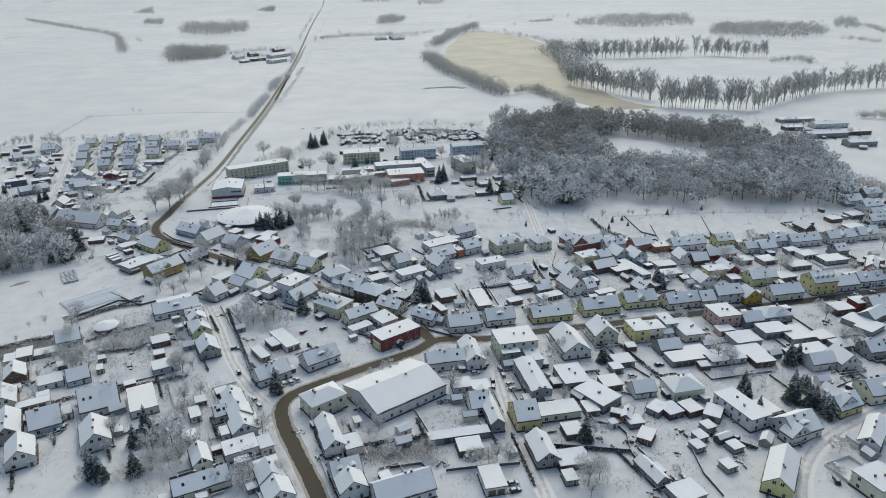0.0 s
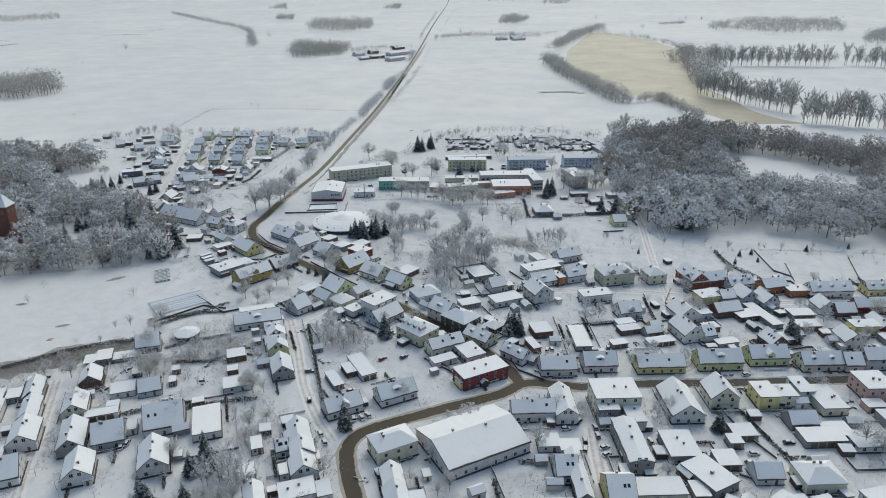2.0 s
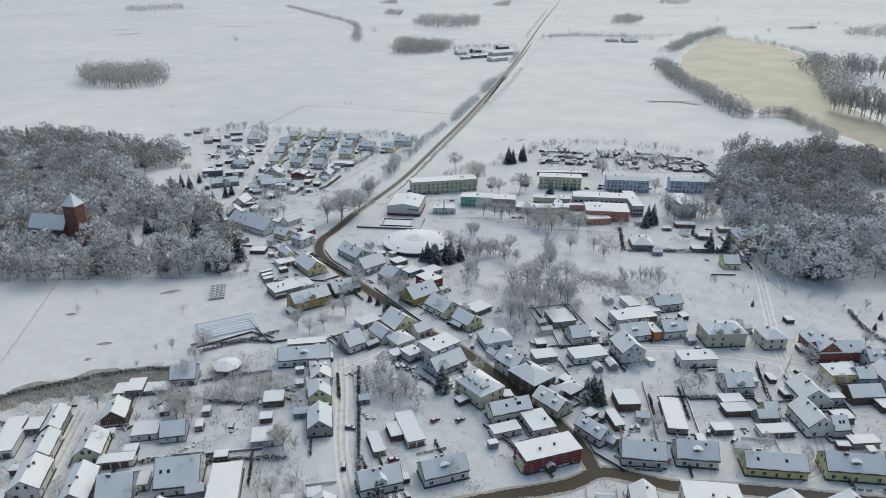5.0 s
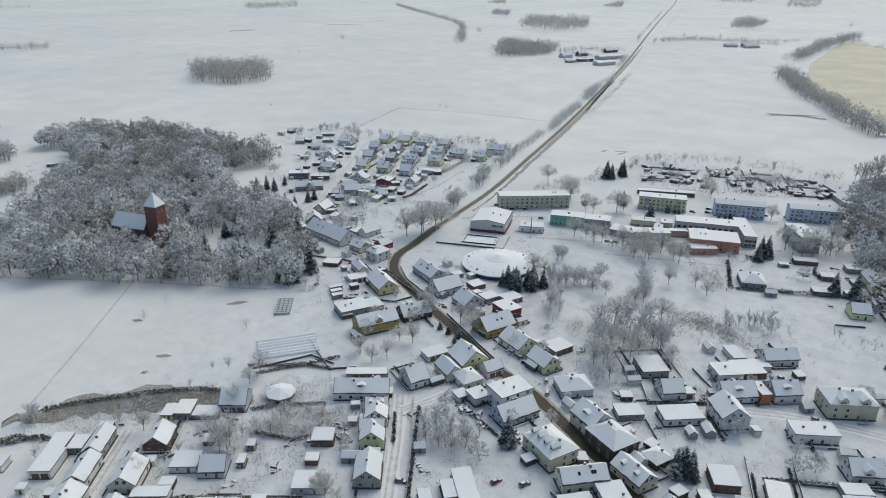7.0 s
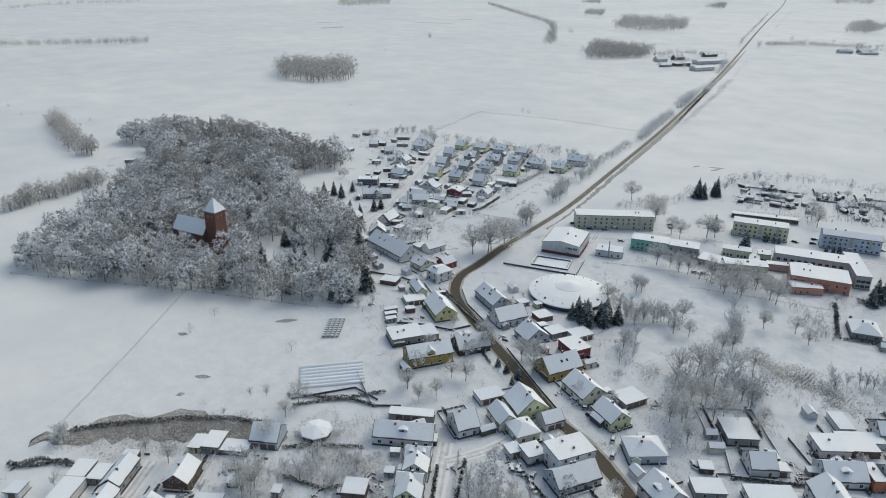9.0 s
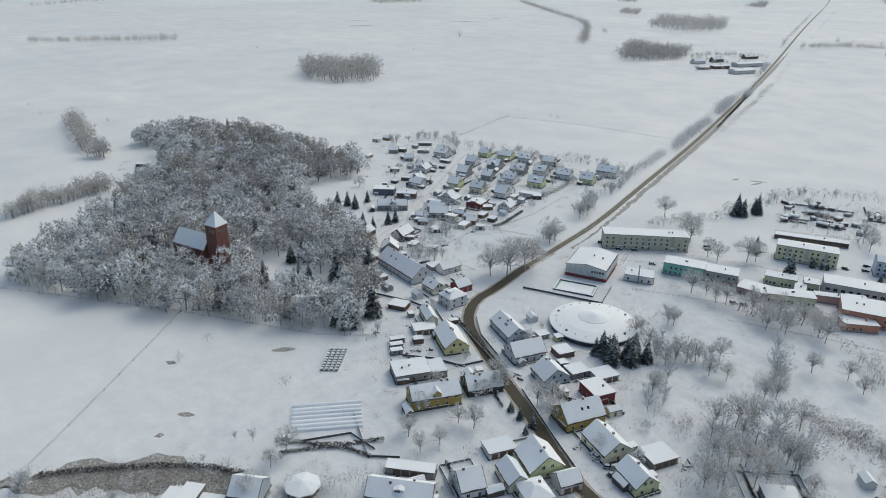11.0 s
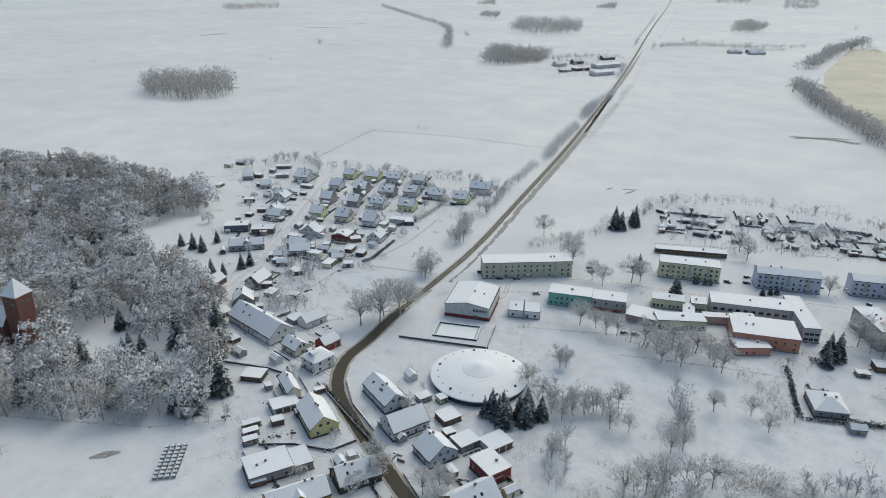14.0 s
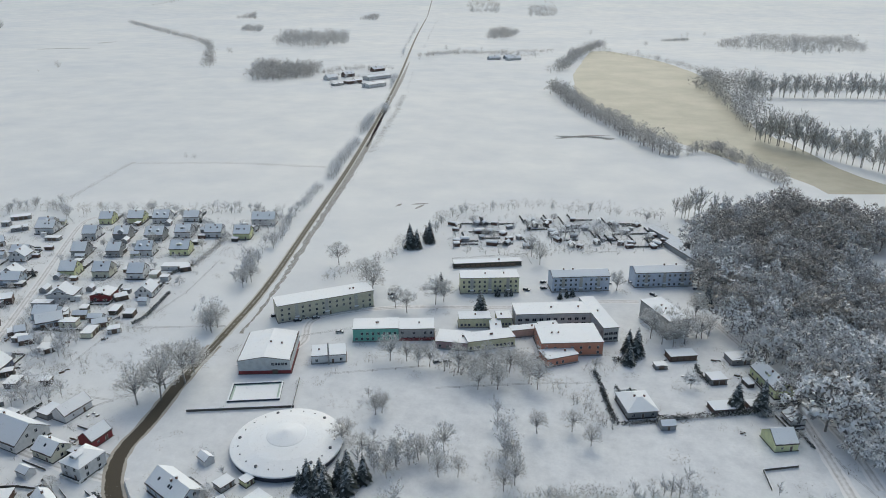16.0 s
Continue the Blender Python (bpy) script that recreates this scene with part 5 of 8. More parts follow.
house(-51.5, 169.3, 32.4, 19.9, 11, 3.68, "p", "white")
house(-160.3, 247, 37.3, 9, 12.9, 3.68, "x", "grey")
house(-172.5, 231.3, 37.3, 10.8, 8.3, 2.52, "f", "white")
house(-118.3, 192.5, 37.3, 9.2, 9, 3.7, "x", "white")
house(-122.8, 199.7, 37.3, 8.6, 8, 4.4, "x", "cream")
house(-128.1, 205.7, 37.3, 9.6, 8, 3.5, "x", "white")
house(-131.7, 211.8, 37.3, 8, 6, 3.0, "x", "grey")
house(-123.3, 189.9, 37.3, 5, 5.5, 2.9, "f", "white")
house(-131.4, 200.1, 37.3, 4.6, 7, 3.3, "p", "white")
house(-116.7, 179.7, 37.3, 5.7, 8.3, 3.68, "f", "white")
house(-112.3, 183.1, 37.3, 6.6, 8.3, 3.68, "f", "white")
house(-106.3, 185.1, 37.3, 4.7, 7.4, 3.22, "f", "white")
house(-91.5, 161.0, 37.3, 9.4, 9.6, 3.7, "x", "white")
house(-97.4, 168.3, 37.3, 8.8, 9, 4.1, "x", "cream")
house(-101.3, 174.3, 37.3, 8.2, 5, 3.0, "f", "white")
house(-119.6, 162.1, 37.3, 18.2, 8.3, 3.22, "p", "cream")
house(-170.6, 260.5, 37.3, 8.8, 6.8, 4.2, "x", "lime")
house(-175.3, 265.7, 37.3, 9.2, 7, 3.4, "p", "white", "g1")
house(-178.7, 271.8, 37.3, 8.6, 7, 3.9, "x", "white")
house(-183.3, 277.2, 37.3, 8.8, 7, 3.4, "p", "white", "d2")
house(-195.8, 282.3, 37.3, 22, 10.1, 3.68, "p", "white")
house(-203.2, 293, 37.3, 17.1, 4.6, 2.52, "f", "grey")
house(-186.7, 251.3, 37.3, 7.7, 7.4, 2.52, "f", "brick")
house(-230.9, 246.1, 37.3, 10.3, 11, 3.22, "p", "blue")
house(-245.4, 225.9, 37.3, 4.3, 7.4, 2.35, "f", "lime")
house(-241.8, 230.6, 37.3, 6.3, 9.2, 2.69, "f", "grey")
house(-234.2, 234.8, 37.3, 9.5, 6.4, 1.68, "f", "grey")
house(-183.5, 200.6, 37.3, 14.2, 15.6, 3.68, "p", "white")
house(-167.2, 204.5, 37.3, 10, 18.4, 3.22, "f", "white")
house(-135.7, 185.6, 37.3, 3.7, 6.4, 2.52, "f", "white")
house(-125.9, 174.1, 37.3, 6.4, 11, 3.5, "x", "white")
house(-141.5, 199.1, 37.3, 3.7, 7.4, 2.52, "f", "white")
house(-196.6, 186, 38.9, 11.1, 12.9, 3.22, "p", "blue")
house(-193, 192.7, 38.9, 4.3, 6.4, 2.52, "f", "white")
house(-207.7, 179.7, 38.9, 9, 16.6, 3.68, "x", "grey")
house(-222.8, 195.8, 38.9, 9, 12.9, 3.68, "x", "cream")
house(-232.4, 213.5, 38.9, 8.6, 11, 3.68, "x", "brick")
house(-209.8, 195.7, 38.9, 11.9, 4.6, 2.52, "f", "white")
house(-214.7, 212.4, 38.9, 9.2, 8.3, 2.52, "f", "white")
house(-204.9, 217, 38.9, 8.7, 9.2, 2.52, "p", "blue")
house(-171.3, 180.2, 38.9, 10.2, 14.7, 3.68, "x", "white")
house(-191.7, 166.8, 38.9, 9.6, 12.9, 3.68, "x", "white")
house(-247.6, 198.9, 38.9, 6.6, 13.8, 3.68, "x", "grey")
house(-237.1, 187.6, 38.9, 6.8, 13.8, 3.86, "x", "white")
house(-225.5, 174.8, 38.9, 9.8, 14.7, 4.14, "x", "white")
house(-260, 190.8, 38.9, 6.4, 8.3, 2.52, "f", "grey")
house(-251.8, 182.6, 38.9, 7.2, 12, 3.22, "f", "white")
house(-253.8, 194.4, 38.9, 5.2, 7.4, 2.52, "f", "grey")
house(-225.8, 162.3, 38.9, 5.6, 9.2, 3.22, "f", "white")
house(-215.2, 157.5, 38.9, 10.8, 12.9, 3.68, "p", "white")
house(-204.3, 232.4, 38.9, 2.8, 3.7, 2.18, "f", "grey")
house(-199.9, 224.6, 38.9, 2.5, 4.6, 2.18, "f", "grey")
house(-265.4, 172.1, 38.9, 4.9, 5.5, 2.52, "f", "white")
house(74.9, 408.9, 21.8, 22.3, 9.2, 4.14, "p", "white", "d3")
house(59.3, 404.1, 21.8, 11.8, 7.4, 3.68, "f", "orange")
house(91.3, 393.5, 21.8, 17.7, 8.3, 4.6, "p", "red")
house(98.3, 418.7, 21.8, 11.8, 8.3, 4.14, "p", "yellow")
house(69.5, 387.2, 21.8, 9.1, 10.1, 3.68, "x", "white")
house(78, 384.5, 21.8, 9.9, 8.3, 3.68, "p", "brick")
house(84.7, 368.7, 21.8, 13.2, 7.4, 4.6, "f", "yellow")
house(92.2, 374, 21.8, 7.5, 12.9, 3.68, "x", "red")
house(106.8, 362, 21.8, 15.6, 9.2, 4.6, "p", "lime")
house(75.2, 353.5, 21.8, 9.2, 11, 4.14, "x", "white")
house(130.1, 421.9, 21.8, 11.3, 9.2, 4.14, "p", "white")
house(147, 425.1, 21.8, 21, 9.2, 4.14, "p", "white")
house(171.1, 434.1, 21.8, 19.7, 9.2, 4.14, "p", "white", "g1")
house(155.6, 451.2, 21.8, 7.4, 12.9, 3.68, "x", "brick")
house(189.7, 442.5, 21.8, 14.9, 9.2, 4.14, "p", "white")
house(174.3, 389.6, -23.4, 6.1, 14.7, 3.68, "x", "orange")
house(115.3, 410.1, 21.8, 15.4, 8.3, 3.68, "p", "cream")
house(58.1, 376.3, 21.8, 11.5, 7.4, 2.52, "f", "grey")
house(59.6, 364.5, 21.8, 11.1, 7.4, 2.52, "f", "grey")
house(93.2, 361.8, 21.8, 5.8, 6.4, 2.52, "f", "grey")
house(133.6, 386.2, 21.8, 13, 7.4, 2.52, "f", "grey")
house(188.4, 458.1, 21.8, 12.1, 7.4, 2.52, "f", "grey")
house(207, 471.9, 21.8, 12.5, 8.3, 3.68, "p", "white")
house(136.6, 409.3, 21.8, 7.7, 6.4, 2.52, "f", "grey")
house(155.9, 398.4, 21.8, 15, 9.2, 2.52, "f", "grey")
house(13.1, 399.3, 32.6, 21.6, 9.2, 5.06, "p", "redbrick")
house(6, 399.2, -57.4, 16.3, 10.1, 5.98, "p", "redbrick")
house(29.8, 402.3, 32.6, 14.3, 9.2, 4.14, "p", "white", "d3")
house(46.8, 404.9, 32.6, 13.5, 9.2, 4.14, "p", "orange")
house(14.3, 380, 32.6, 12.5, 9.2, 4.6, "f", "yellow")
house(-34.9, 390.2, 32.6, 18.4, 12, 6.9, "h", "beige", "g2")
house(-14.3, 398.2, 32.6, 10.2, 11, 5.52, "h", "cream")
house(-41.9, 363.6, 32.6, 16.1, 8.3, 4.14, "f", "white")
house(-23.9, 350.7, 32.6, 11.4, 9.2, 3.68, "p", "white")
house(-24.1, 338.8, 32.6, 9.1, 5.5, 2.35, "f", "grey")
house(-21.6, 332.8, 32.6, 10.1, 5.5, 2.35, "f", "brick")
house(-24.7, 317.4, 32.6, 7.4, 4.6, 2.1, "f", "grey")
house(-6.7, 325.8, 32.6, 13.1, 5.5, 2.1, "f", "white")
house(-10.8, 333.3, 32.6, 8.1, 5.5, 2.52, "p", "grey")
house(-10, 340.2, 32.6, 5.8, 4.6, 2.52, "p", "yellow")
house(2.6, 355.7, 32.6, 11.5, 12.9, 4.6, "x", "white")
house(11.3, 360.3, 32.6, 6.6, 8.3, 3.68, "f", "blue")
house(4.5, 337.4, 32.6, 10.3, 14.7, 4.6, "x", "white")
house(13.3, 337.9, 32.6, 6.1, 8.3, 3.68, "p", "white")
house(15.4, 347.2, 32.6, 7.3, 5.5, 2.52, "f", "brick")
house(22.3, 333.9, 32.6, 10.5, 4.6, 2.35, "f", "grey")
house(22.6, 368.2, 32.6, 13.9, 9.2, 3.22, "p", "brick")
house(22.8, 382.8, 32.6, 7.9, 8.3, 3.68, "p", "blue")
house(32.5, 388, 32.6, 10.1, 11, 3.68, "x", "white")
house(42.4, 386, 32.6, 9.7, 11, 3.5, "x", "white")
house(31.9, 366.2, 32.6, 9.9, 8.3, 2.52, "f", "brick")
house(40.1, 368.4, 32.6, 5.6, 23.9, 2.52, "f", "grey")
house(42.5, 340.5, -57.4, 9.8, 9.2, 3.68, "p", "brick")
house(47.5, 346.2, 32.6, 7.6, 7.4, 2.52, "f", "brick")
house(-99.8, 312.1, -23.8, 15.2, 12.1, 5.98, "h", "dark")
house(-110.8, 318.9, -23.8, 12.4, 11.1, 5.52, "p", "white")
house(-86.6, 301, -23.8, 13.8, 8.7, 3.68, "p", "beige")
house(-83.6, 314.9, 66.2, 7.7, 7.4, 2.52, "h", "brick")
house(-66.8, 291.1, -23.8, 12.4, 7.2, 3.68, "p", "white")
house(-61.9, 303.1, 38.4, 3.6, 10.1, 2.52, "f", "brick")
house(-61.3, 317.9, 30.8, 8.8, 10.1, 3.22, "f", "brick")
house(-115.7, 294.9, -23.8, 16, 12.5, 5.98, "h", "beige", "d4")
house(-143.9, 312.9, -23.8, 10.6, 14.8, 8.2, "f", "white")
house(-138, 306.9, 66.2, 16.6, 10.1, 3.22, "p", "blue")
house(-166, 314.9, 66.2, 9.3, 10.1, 3.68, "h", "cream")
house(-161.7, 304.1, 66.2, 5.1, 5.5, 2.52, "f", "white")
house(-155.4, 307.1, 66.2, 6.9, 7.4, 3.68, "f", "white")
house(-162.6, 327.8, 66.2, 8.2, 7.4, 3.22, "p", "white")
house(-175, 328.3, 66.2, 13.3, 12.9, 3.68, "x", "lime", "d1")
house(-176.6, 316, -23.8, 11.2, 7.9, 3.22, "p", "cream")
house(-190.3, 324.1, 66.2, 10.7, 7.4, 2.52, "f", "white")
house(-184.4, 302.2, 66.2, 8.8, 11, 3.68, "p", "white")
house(-228.8, 327.2, 63.6, 20.3, 10.1, 5.06, "p", "ochre")
house(-222.8, 348.9, 63.6, 15.2, 11, 2.69, "p", "dark")
house(-250, 333, 63.6, 15.3, 12, 3.68, "f", "grey")
house(-243.8, 342.8, 63.6, 6.3, 10.1, 3.22, "f", "grey")
house(-256.6, 363.5, 63.6, 11.4, 18.4, 3.68, "x", "yellow")
house(-274.3, 362.4, 63.6, 10.6, 7.4, 2.52, "f", "white")
house(-281.1, 371.6, 63.6, 5.6, 13.8, 3.68, "x", "cream")
house(-301.5, 369.7, 25.7, 9.1, 7.4, 2.1, "f", "brick")
house(-275, 346.2, 63.6, 6.6, 2.8, 2.1, "f", "grey")
house(-271.2, 342.7, 63.6, 5.7, 2.8, 2.1, "f", "grey")
house(-267.2, 339.4, 63.6, 5.2, 2.8, 2.1, "f", "grey")
house(-245.6, 391.4, -21, 19.4, 10.5, 3.68, "p", "blue")
house(-226.9, 381.2, 69, 15.8, 11, 3.68, "p", "white")
house(-207.7, 375.4, -21, 11.5, 12.2, 3.22, "p", "blue")
house(-216.5, 395.6, 69, 7.7, 7.4, 2.35, "f", "brick")
house(-202.3, 386.9, 69, 8.6, 7.4, 2.52, "f", "grey")
house(-192.6, 393, 69, 9.8, 8.3, 2.52, "f", "white")
house(-186.4, 379.2, 69, 9.3, 12, 4.6, "f", "red")
house(-232.6, 400.4, 69, 5.5, 4.6, 2.1, "f", "grey")
house(-225.8, 404.1, 69, 3.4, 3.7, 2.1, "f", "lime")
house(-182.2, 360.8, 69, 17, 12, 4.14, "p", "ochre")
house(-164.5, 354, 69, 11.9, 14.7, 3.68, "x", "cream")
house(-168.9, 353.5, -21, 4.6, 7.4, 3.22, "p", "white")
house(-147.1, 346.4, 69, 9.4, 12, 3.68, "x", "lime")
house(-148.8, 363.1, 69, 10.7, 9.2, 2.52, "f", "grey")
house(-127.9, 337.1, 46.4, 13.4, 11, 3.68, "h", "blue")
house(-108.1, 372.2, 41.5, 11.4, 12.9, 3.22, "f", "grey")
house(-94.9, 359, 41.5, 8.9, 9.2, 3.68, "p", "white")
house(-88.6, 362.3, 41.5, 4.6, 4.6, 2.52, "f", "white")
house(-80.4, 387.3, 41.5, 10.9, 10.1, 3.68, "f", "white")
house(-72.3, 395.6, 41.5, 10.2, 8.3, 2.69, "f", "brick")
house(-57.4, 385.3, 41.5, 11.4, 10, 4.2, "p", "white", "d1")
house(-64.3, 379.2, 41.5, 4, 9.5, 4.6, "f", "orange")
house(-73, 373.9, 41.5, 14.3, 11, 3.22, "p", "white", "d1")
house(-70.6, 355.4, 41.5, 11.2, 12.9, 5.52, "x", "white")
house(-82.1, 406.2, 41.5, 5.6, 11, 2.52, "f", "white")
house(-73.7, 399.7, 41.5, 16.5, 6.4, 2.52, "f", "white")
house(-65.3, 413.3, 41.5, 15.3, 8.3, 3.68, "p", "white")
house(-102.7, 335, 41.5, 10.3, 7.4, 2.52, "f", "grey")
house(-85.6, 344.7, 41.5, 15.7, 9.2, 3.22, "f", "white")
house(-43, 487.1, 24.3, 9.2, 10.1, 3.22, "p", "lime")
house(-35.5, 504.3, 24.3, 6.3, 6.4, 2.52, "x", "white")
house(-41.2, 529.8, -65.7, 20.2, 8.3, 4.6, "p", "lime")
house(-96.9, 494.3, 24.3, 12.8, 14.7, 3.22, "h", "grey")
house(-78.9, 543.8, 24.3, 13, 6.4, 2.52, "f", "brick")
house(-53.6, 548.7, 24.3, 9.2, 7.4, 2.52, "f", "grey")
house(-64.1, 526.9, 24.3, 7.2, 6.4, 2.52, "f", "grey")
house(-62.8, 504, 24.3, 9.7, 6.4, 2.1, "f", "brick")
house(-88, 531.4, 24.3, 5.4, 3.7, 1.68, "f", "grey")
house(-477.7, 618.8, 18.3, 9.1, 10.6, 4.42, "p", "lime")
house(-458.3, 626.5, 18.3, 11.3, 10.6, 4.42, "p", "lime")
house(-441.2, 632.9, 18.3, 11.8, 10.6, 4.42, "p", "white")
house(-422.5, 642.4, 18.3, 10.7, 9.2, 3.68, "p", "white")
house(-367.6, 651.2, 18.3, 16.6, 10.1, 5.06, "p", "white")
house(-465.1, 589.6, 18.3, 9.3, 10.6, 4.42, "p", "white")
house(-443.8, 595.5, 18.3, 10, 10.6, 4.42, "p", "grey")
house(-421.7, 601.1, 18.3, 12.2, 10.6, 4.42, "p", "grey")
house(-407, 612.3, 18.3, 10.5, 10.6, 4.42, "p", "white")
house(-387.3, 618.9, 18.3, 11.6, 10.6, 4.42, "p", "white")
house(-366.7, 622.2, 18.3, 11, 10.6, 4.42, "p", "lime")
house(-447, 561.3, 18.3, 9.1, 10.6, 4.42, "p", "grey")
house(-426.5, 568.6, 18.3, 8.5, 10.6, 4.42, "p", "grey")
house(-409, 575.9, 18.3, 10.5, 10.6, 4.42, "p", "white")
house(-388.5, 584.3, 18.3, 12, 10.6, 4.42, "p", "lime")
house(-429.1, 533.6, 18.3, 9.4, 10.6, 4.42, "p", "lime")
house(-409.4, 539.2, 18.3, 10, 10.6, 4.42, "p", "cream")
house(-388.3, 543.5, 18.3, 9.3, 10.6, 4.42, "p", "white")
house(-406.8, 505.9, 18.3, 15.3, 10.1, 3.68, "l", "white")
house(-385.4, 512.5, 18.3, 11.4, 10.1, 3.68, "l", "red")
house(-366.5, 524.6, 18.3, 9.4, 11, 3.22, "x", "white")
house(-397.1, 485, 18.3, 12.2, 9.2, 3.22, "p", "blue")
house(-389.8, 488.1, 42.3, 4.8, 7.4, 2.1, "f", "grey")
house(-503.3, 589.4, 18.3, 12.7, 10.6, 4.42, "p", "white")
house(-477.4, 543.1, 18.3, 10.1, 10.1, 3.68, "x", "white")
house(-450.7, 512.8, 18.3, 11, 9.2, 3.68, "p", "blue")
house(-525, 585.2, 45.3, 10.4, 6.4, 2.52, "f", "grey")
house(-486.6, 577, 18.3, 9.6, 4.6, 2.1, "f", "grey")
house(-542.6, 564.1, 42.2, 8.2, 8.3, 3.22, "p", "grey")
house(-544.6, 604.7, 42.3, 12.7, 6.4, 2.52, "f", "grey")
house(-513, 557.2, 49.6, 8, 8.3, 3.22, "p", "white")
house(-376.1, 514.6, 50.8, 6.7, 5.5, 2.35, "f", "brick")
house(-375.6, 560.8, 18.3, 14.9, 6.4, 2.35, "f", "white")
house(-389.1, 460.5, 18.3, 5.9, 4.6, 2.1, "f", "grey")
house(-410.6, 494.7, 18.3, 9.9, 4.6, 2.1, "f", "grey")
house(-333.4, 400.5, -6.8, 36.1, 14.3, 3.86, "p", "white")
house(-285.7, 392.5, -6.8, 9.6, 10.9, 5.7, "h", "white", "d1")
house(-303.8, 395.8, -6.8, 10.6, 8.1, 3.5, "p", "cream")
house(-360.5, 397.4, 83.2, 8.2, 8.3, 2.52, "f", "white")
house(-325.5, 416.2, 83.2, 7.3, 6.4, 2.18, "f", "grey")
house(-317.2, 419.4, 83.2, 12.7, 7.4, 3.22, "p", "white")
house(-294.8, 407.8, 83.2, 9.1, 7.4, 3.22, "p", "red")
house(-339.4, 407.5, 83.2, 8.3, 5.5, 2.1, "f", "grey")
house(-374.5, 433.5, 16.2, 9.1, 12.9, 3.68, "x", "navy")
house(-363.7, 414.3, 48.7, 10.6, 10.1, 2.52, "x", "grey")
house(-393.6, 417.6, 106.2, 12.3, 8.3, 2.69, "p", "brick")
house(-417.6, 413.3, 106.2, 7, 8.3, 2.52, "f", "dark")
house(-421.8, 463.7, 49.6, 20.8, 8.3, 3.68, "p", "grey")
house(-453, 481.3, 41.5, 15.6, 9.2, 4.6, "f", "navy")
house(-435.4, 488.8, 41.5, 14.3, 8.3, 3.68, "f", "brick")
house(-396.6, 464.8, 48.9, 7, 5.5, 2.52, "f", "brick")
house(-389, 478.4, 45.7, 12.5, 8.3, 3.22, "p", "blue")
house(-367.7, 455.9, 59.1, 5.5, 4.6, 2.1, "f", "dark")
house(-473, 414, 52.2, 10.3, 8.3, 3.22, "p", "white")
house(-659.7, 1425.1, 67.2, 24, 11, 5.52, "p", "brick")
house(-598, 1415.9, 67.2, 56.6, 16.6, 5.52, "m", "white")
house(-564.6, 1322.4, 67.2, 40.7, 16.6, 5.52, "m", "white")
house(-671.7, 1377.6, 67.2, 23, 12.9, 4.6, "p", "white")
house(-616.3, 1349.9, 67.2, 31.3, 12.9, 4.6, "f", "brick")
house(-628.8, 1316.8, 67.2, 21.5, 9.2, 3.68, "f", "grey")
house(-642.3, 1523.3, 67.2, 30.9, 11, 4.6, "p", "brick")
house(-476.9, 1810.4, 51.5, 31.8, 11, 4.14, "p", "white")
house(-433.7, 1816.9, 51.5, 37.8, 11, 4.14, "p", "white")
house(-448, 1842.8, 51.5, 29.7, 11, 4.14, "p", "grey")
house(262.1, 743.9, 16.4, 43.1, 12.9, 4.6, "m", "grey")
house(281.1, 793.9, 16.4, 38.4, 12.9, 4.6, "m", "white")
house(281.7, 707.9, 16.4, 28.4, 12.9, 4.6, "m", "grey")
house(239.3, 775.7, 16.4, 18.9, 11, 3.68, "f", "brick")
house(255, 820.7, 16.4, 39.8, 11, 3.68, "f", "grey")
house(298.1, 761.2, 16.4, 25.7, 11, 3.68, "f", "brick")
house(206.5, 514.1, 25.2, 12.6, 9.2, 4.14, "p", "white")
house(214.6, 502.9, 25.2, 15.2, 9.2, 4.14, "p", "white")
house(212.3, 536, 25.2, 12.1, 9.2, 4.14, "p", "grey")
house(212.6, 483.3, 25.2, 14.6, 9.2, 4.14, "p", "cream")
house(198.2, 484.5, 25.2, 10.9, 8.3, 2.52, "f", "grey")
house(226.9, 535.7, 25.2, 15.2, 9.2, 3.68, "p", "grey")
house(181.4, 473.8, 25.2, 8.9, 7.4, 2.52, "f", "brick")
house(121.7, 410.4, 25.2, 11.5, 8.3, 3.68, "p", "white")
house(104.3, 390, 25.2, 7.9, 7.4, 2.52, "f", "grey")
house(117.9, 392.3, 25.2, 9.5, 8.3, 2.52, "f", "grey")
house(121.4, 368.8, 25.2, 10.4, 8.3, 2.52, "f", "grey")
house(143.3, 403.9, 25.2, 9.8, 7.4, 2.52, "f", "white")
house(163.5, 411.5, 25.2, 8.4, 8.3, 3.68, "p", "grey")
house(158.9, 373.4, 25.2, 9.1, 7.4, 2.52, "f", "grey")
house(179.5, 400.2, 25.2, 7.5, 8.3, 2.52, "f", "brick")
house(119.1, 299.4, 25.2, 8.5, 7.4, 2.52, "f", "grey")
house(124.5, 292.1, 25.2, 6.8, 7.4, 2.52, "f", "grey")
house(144.2, 312, 42.8, 12.8, 8.3, 2.52, "f", "grey")
house(150.3, 324.1, 42.8, 13.2, 8.3, 3.22, "p", "grey")
house(140, 319, 42.8, 10.1, 7.4, 2.52, "f", "grey")
house(-584.9, 576.8, 18.3, 7.0, 3.8, 2.8, "f", "cream")
house(-584.0, 589.6, 18.3, 7.0, 5.3, 2.5, "p", "brick")
house(-540.8, 571.8, 18.3, 9.0, 4.4, 2.8, "f", "dark")
house(-541.6, 589.4, 18.3, 5.2, 3.8, 2.8, "f", "grey")
house(-519.8, 557.0, 18.3, 4.8, 5.4, 2.2, "f", "white")
house(-494.4, 525.6, 42, 7.0, 5.3, 2.5, "f", "dark")
house(-467.7, 516.4, 42, 8.8, 3.8, 2.5, "f", "brick")
house(-394.4, 465.6, 42, 5.1, 5.4, 2.5, "p", "white")
house(-383.8, 459.3, 42, 6.5, 4.3, 2.4, "p", "dark")
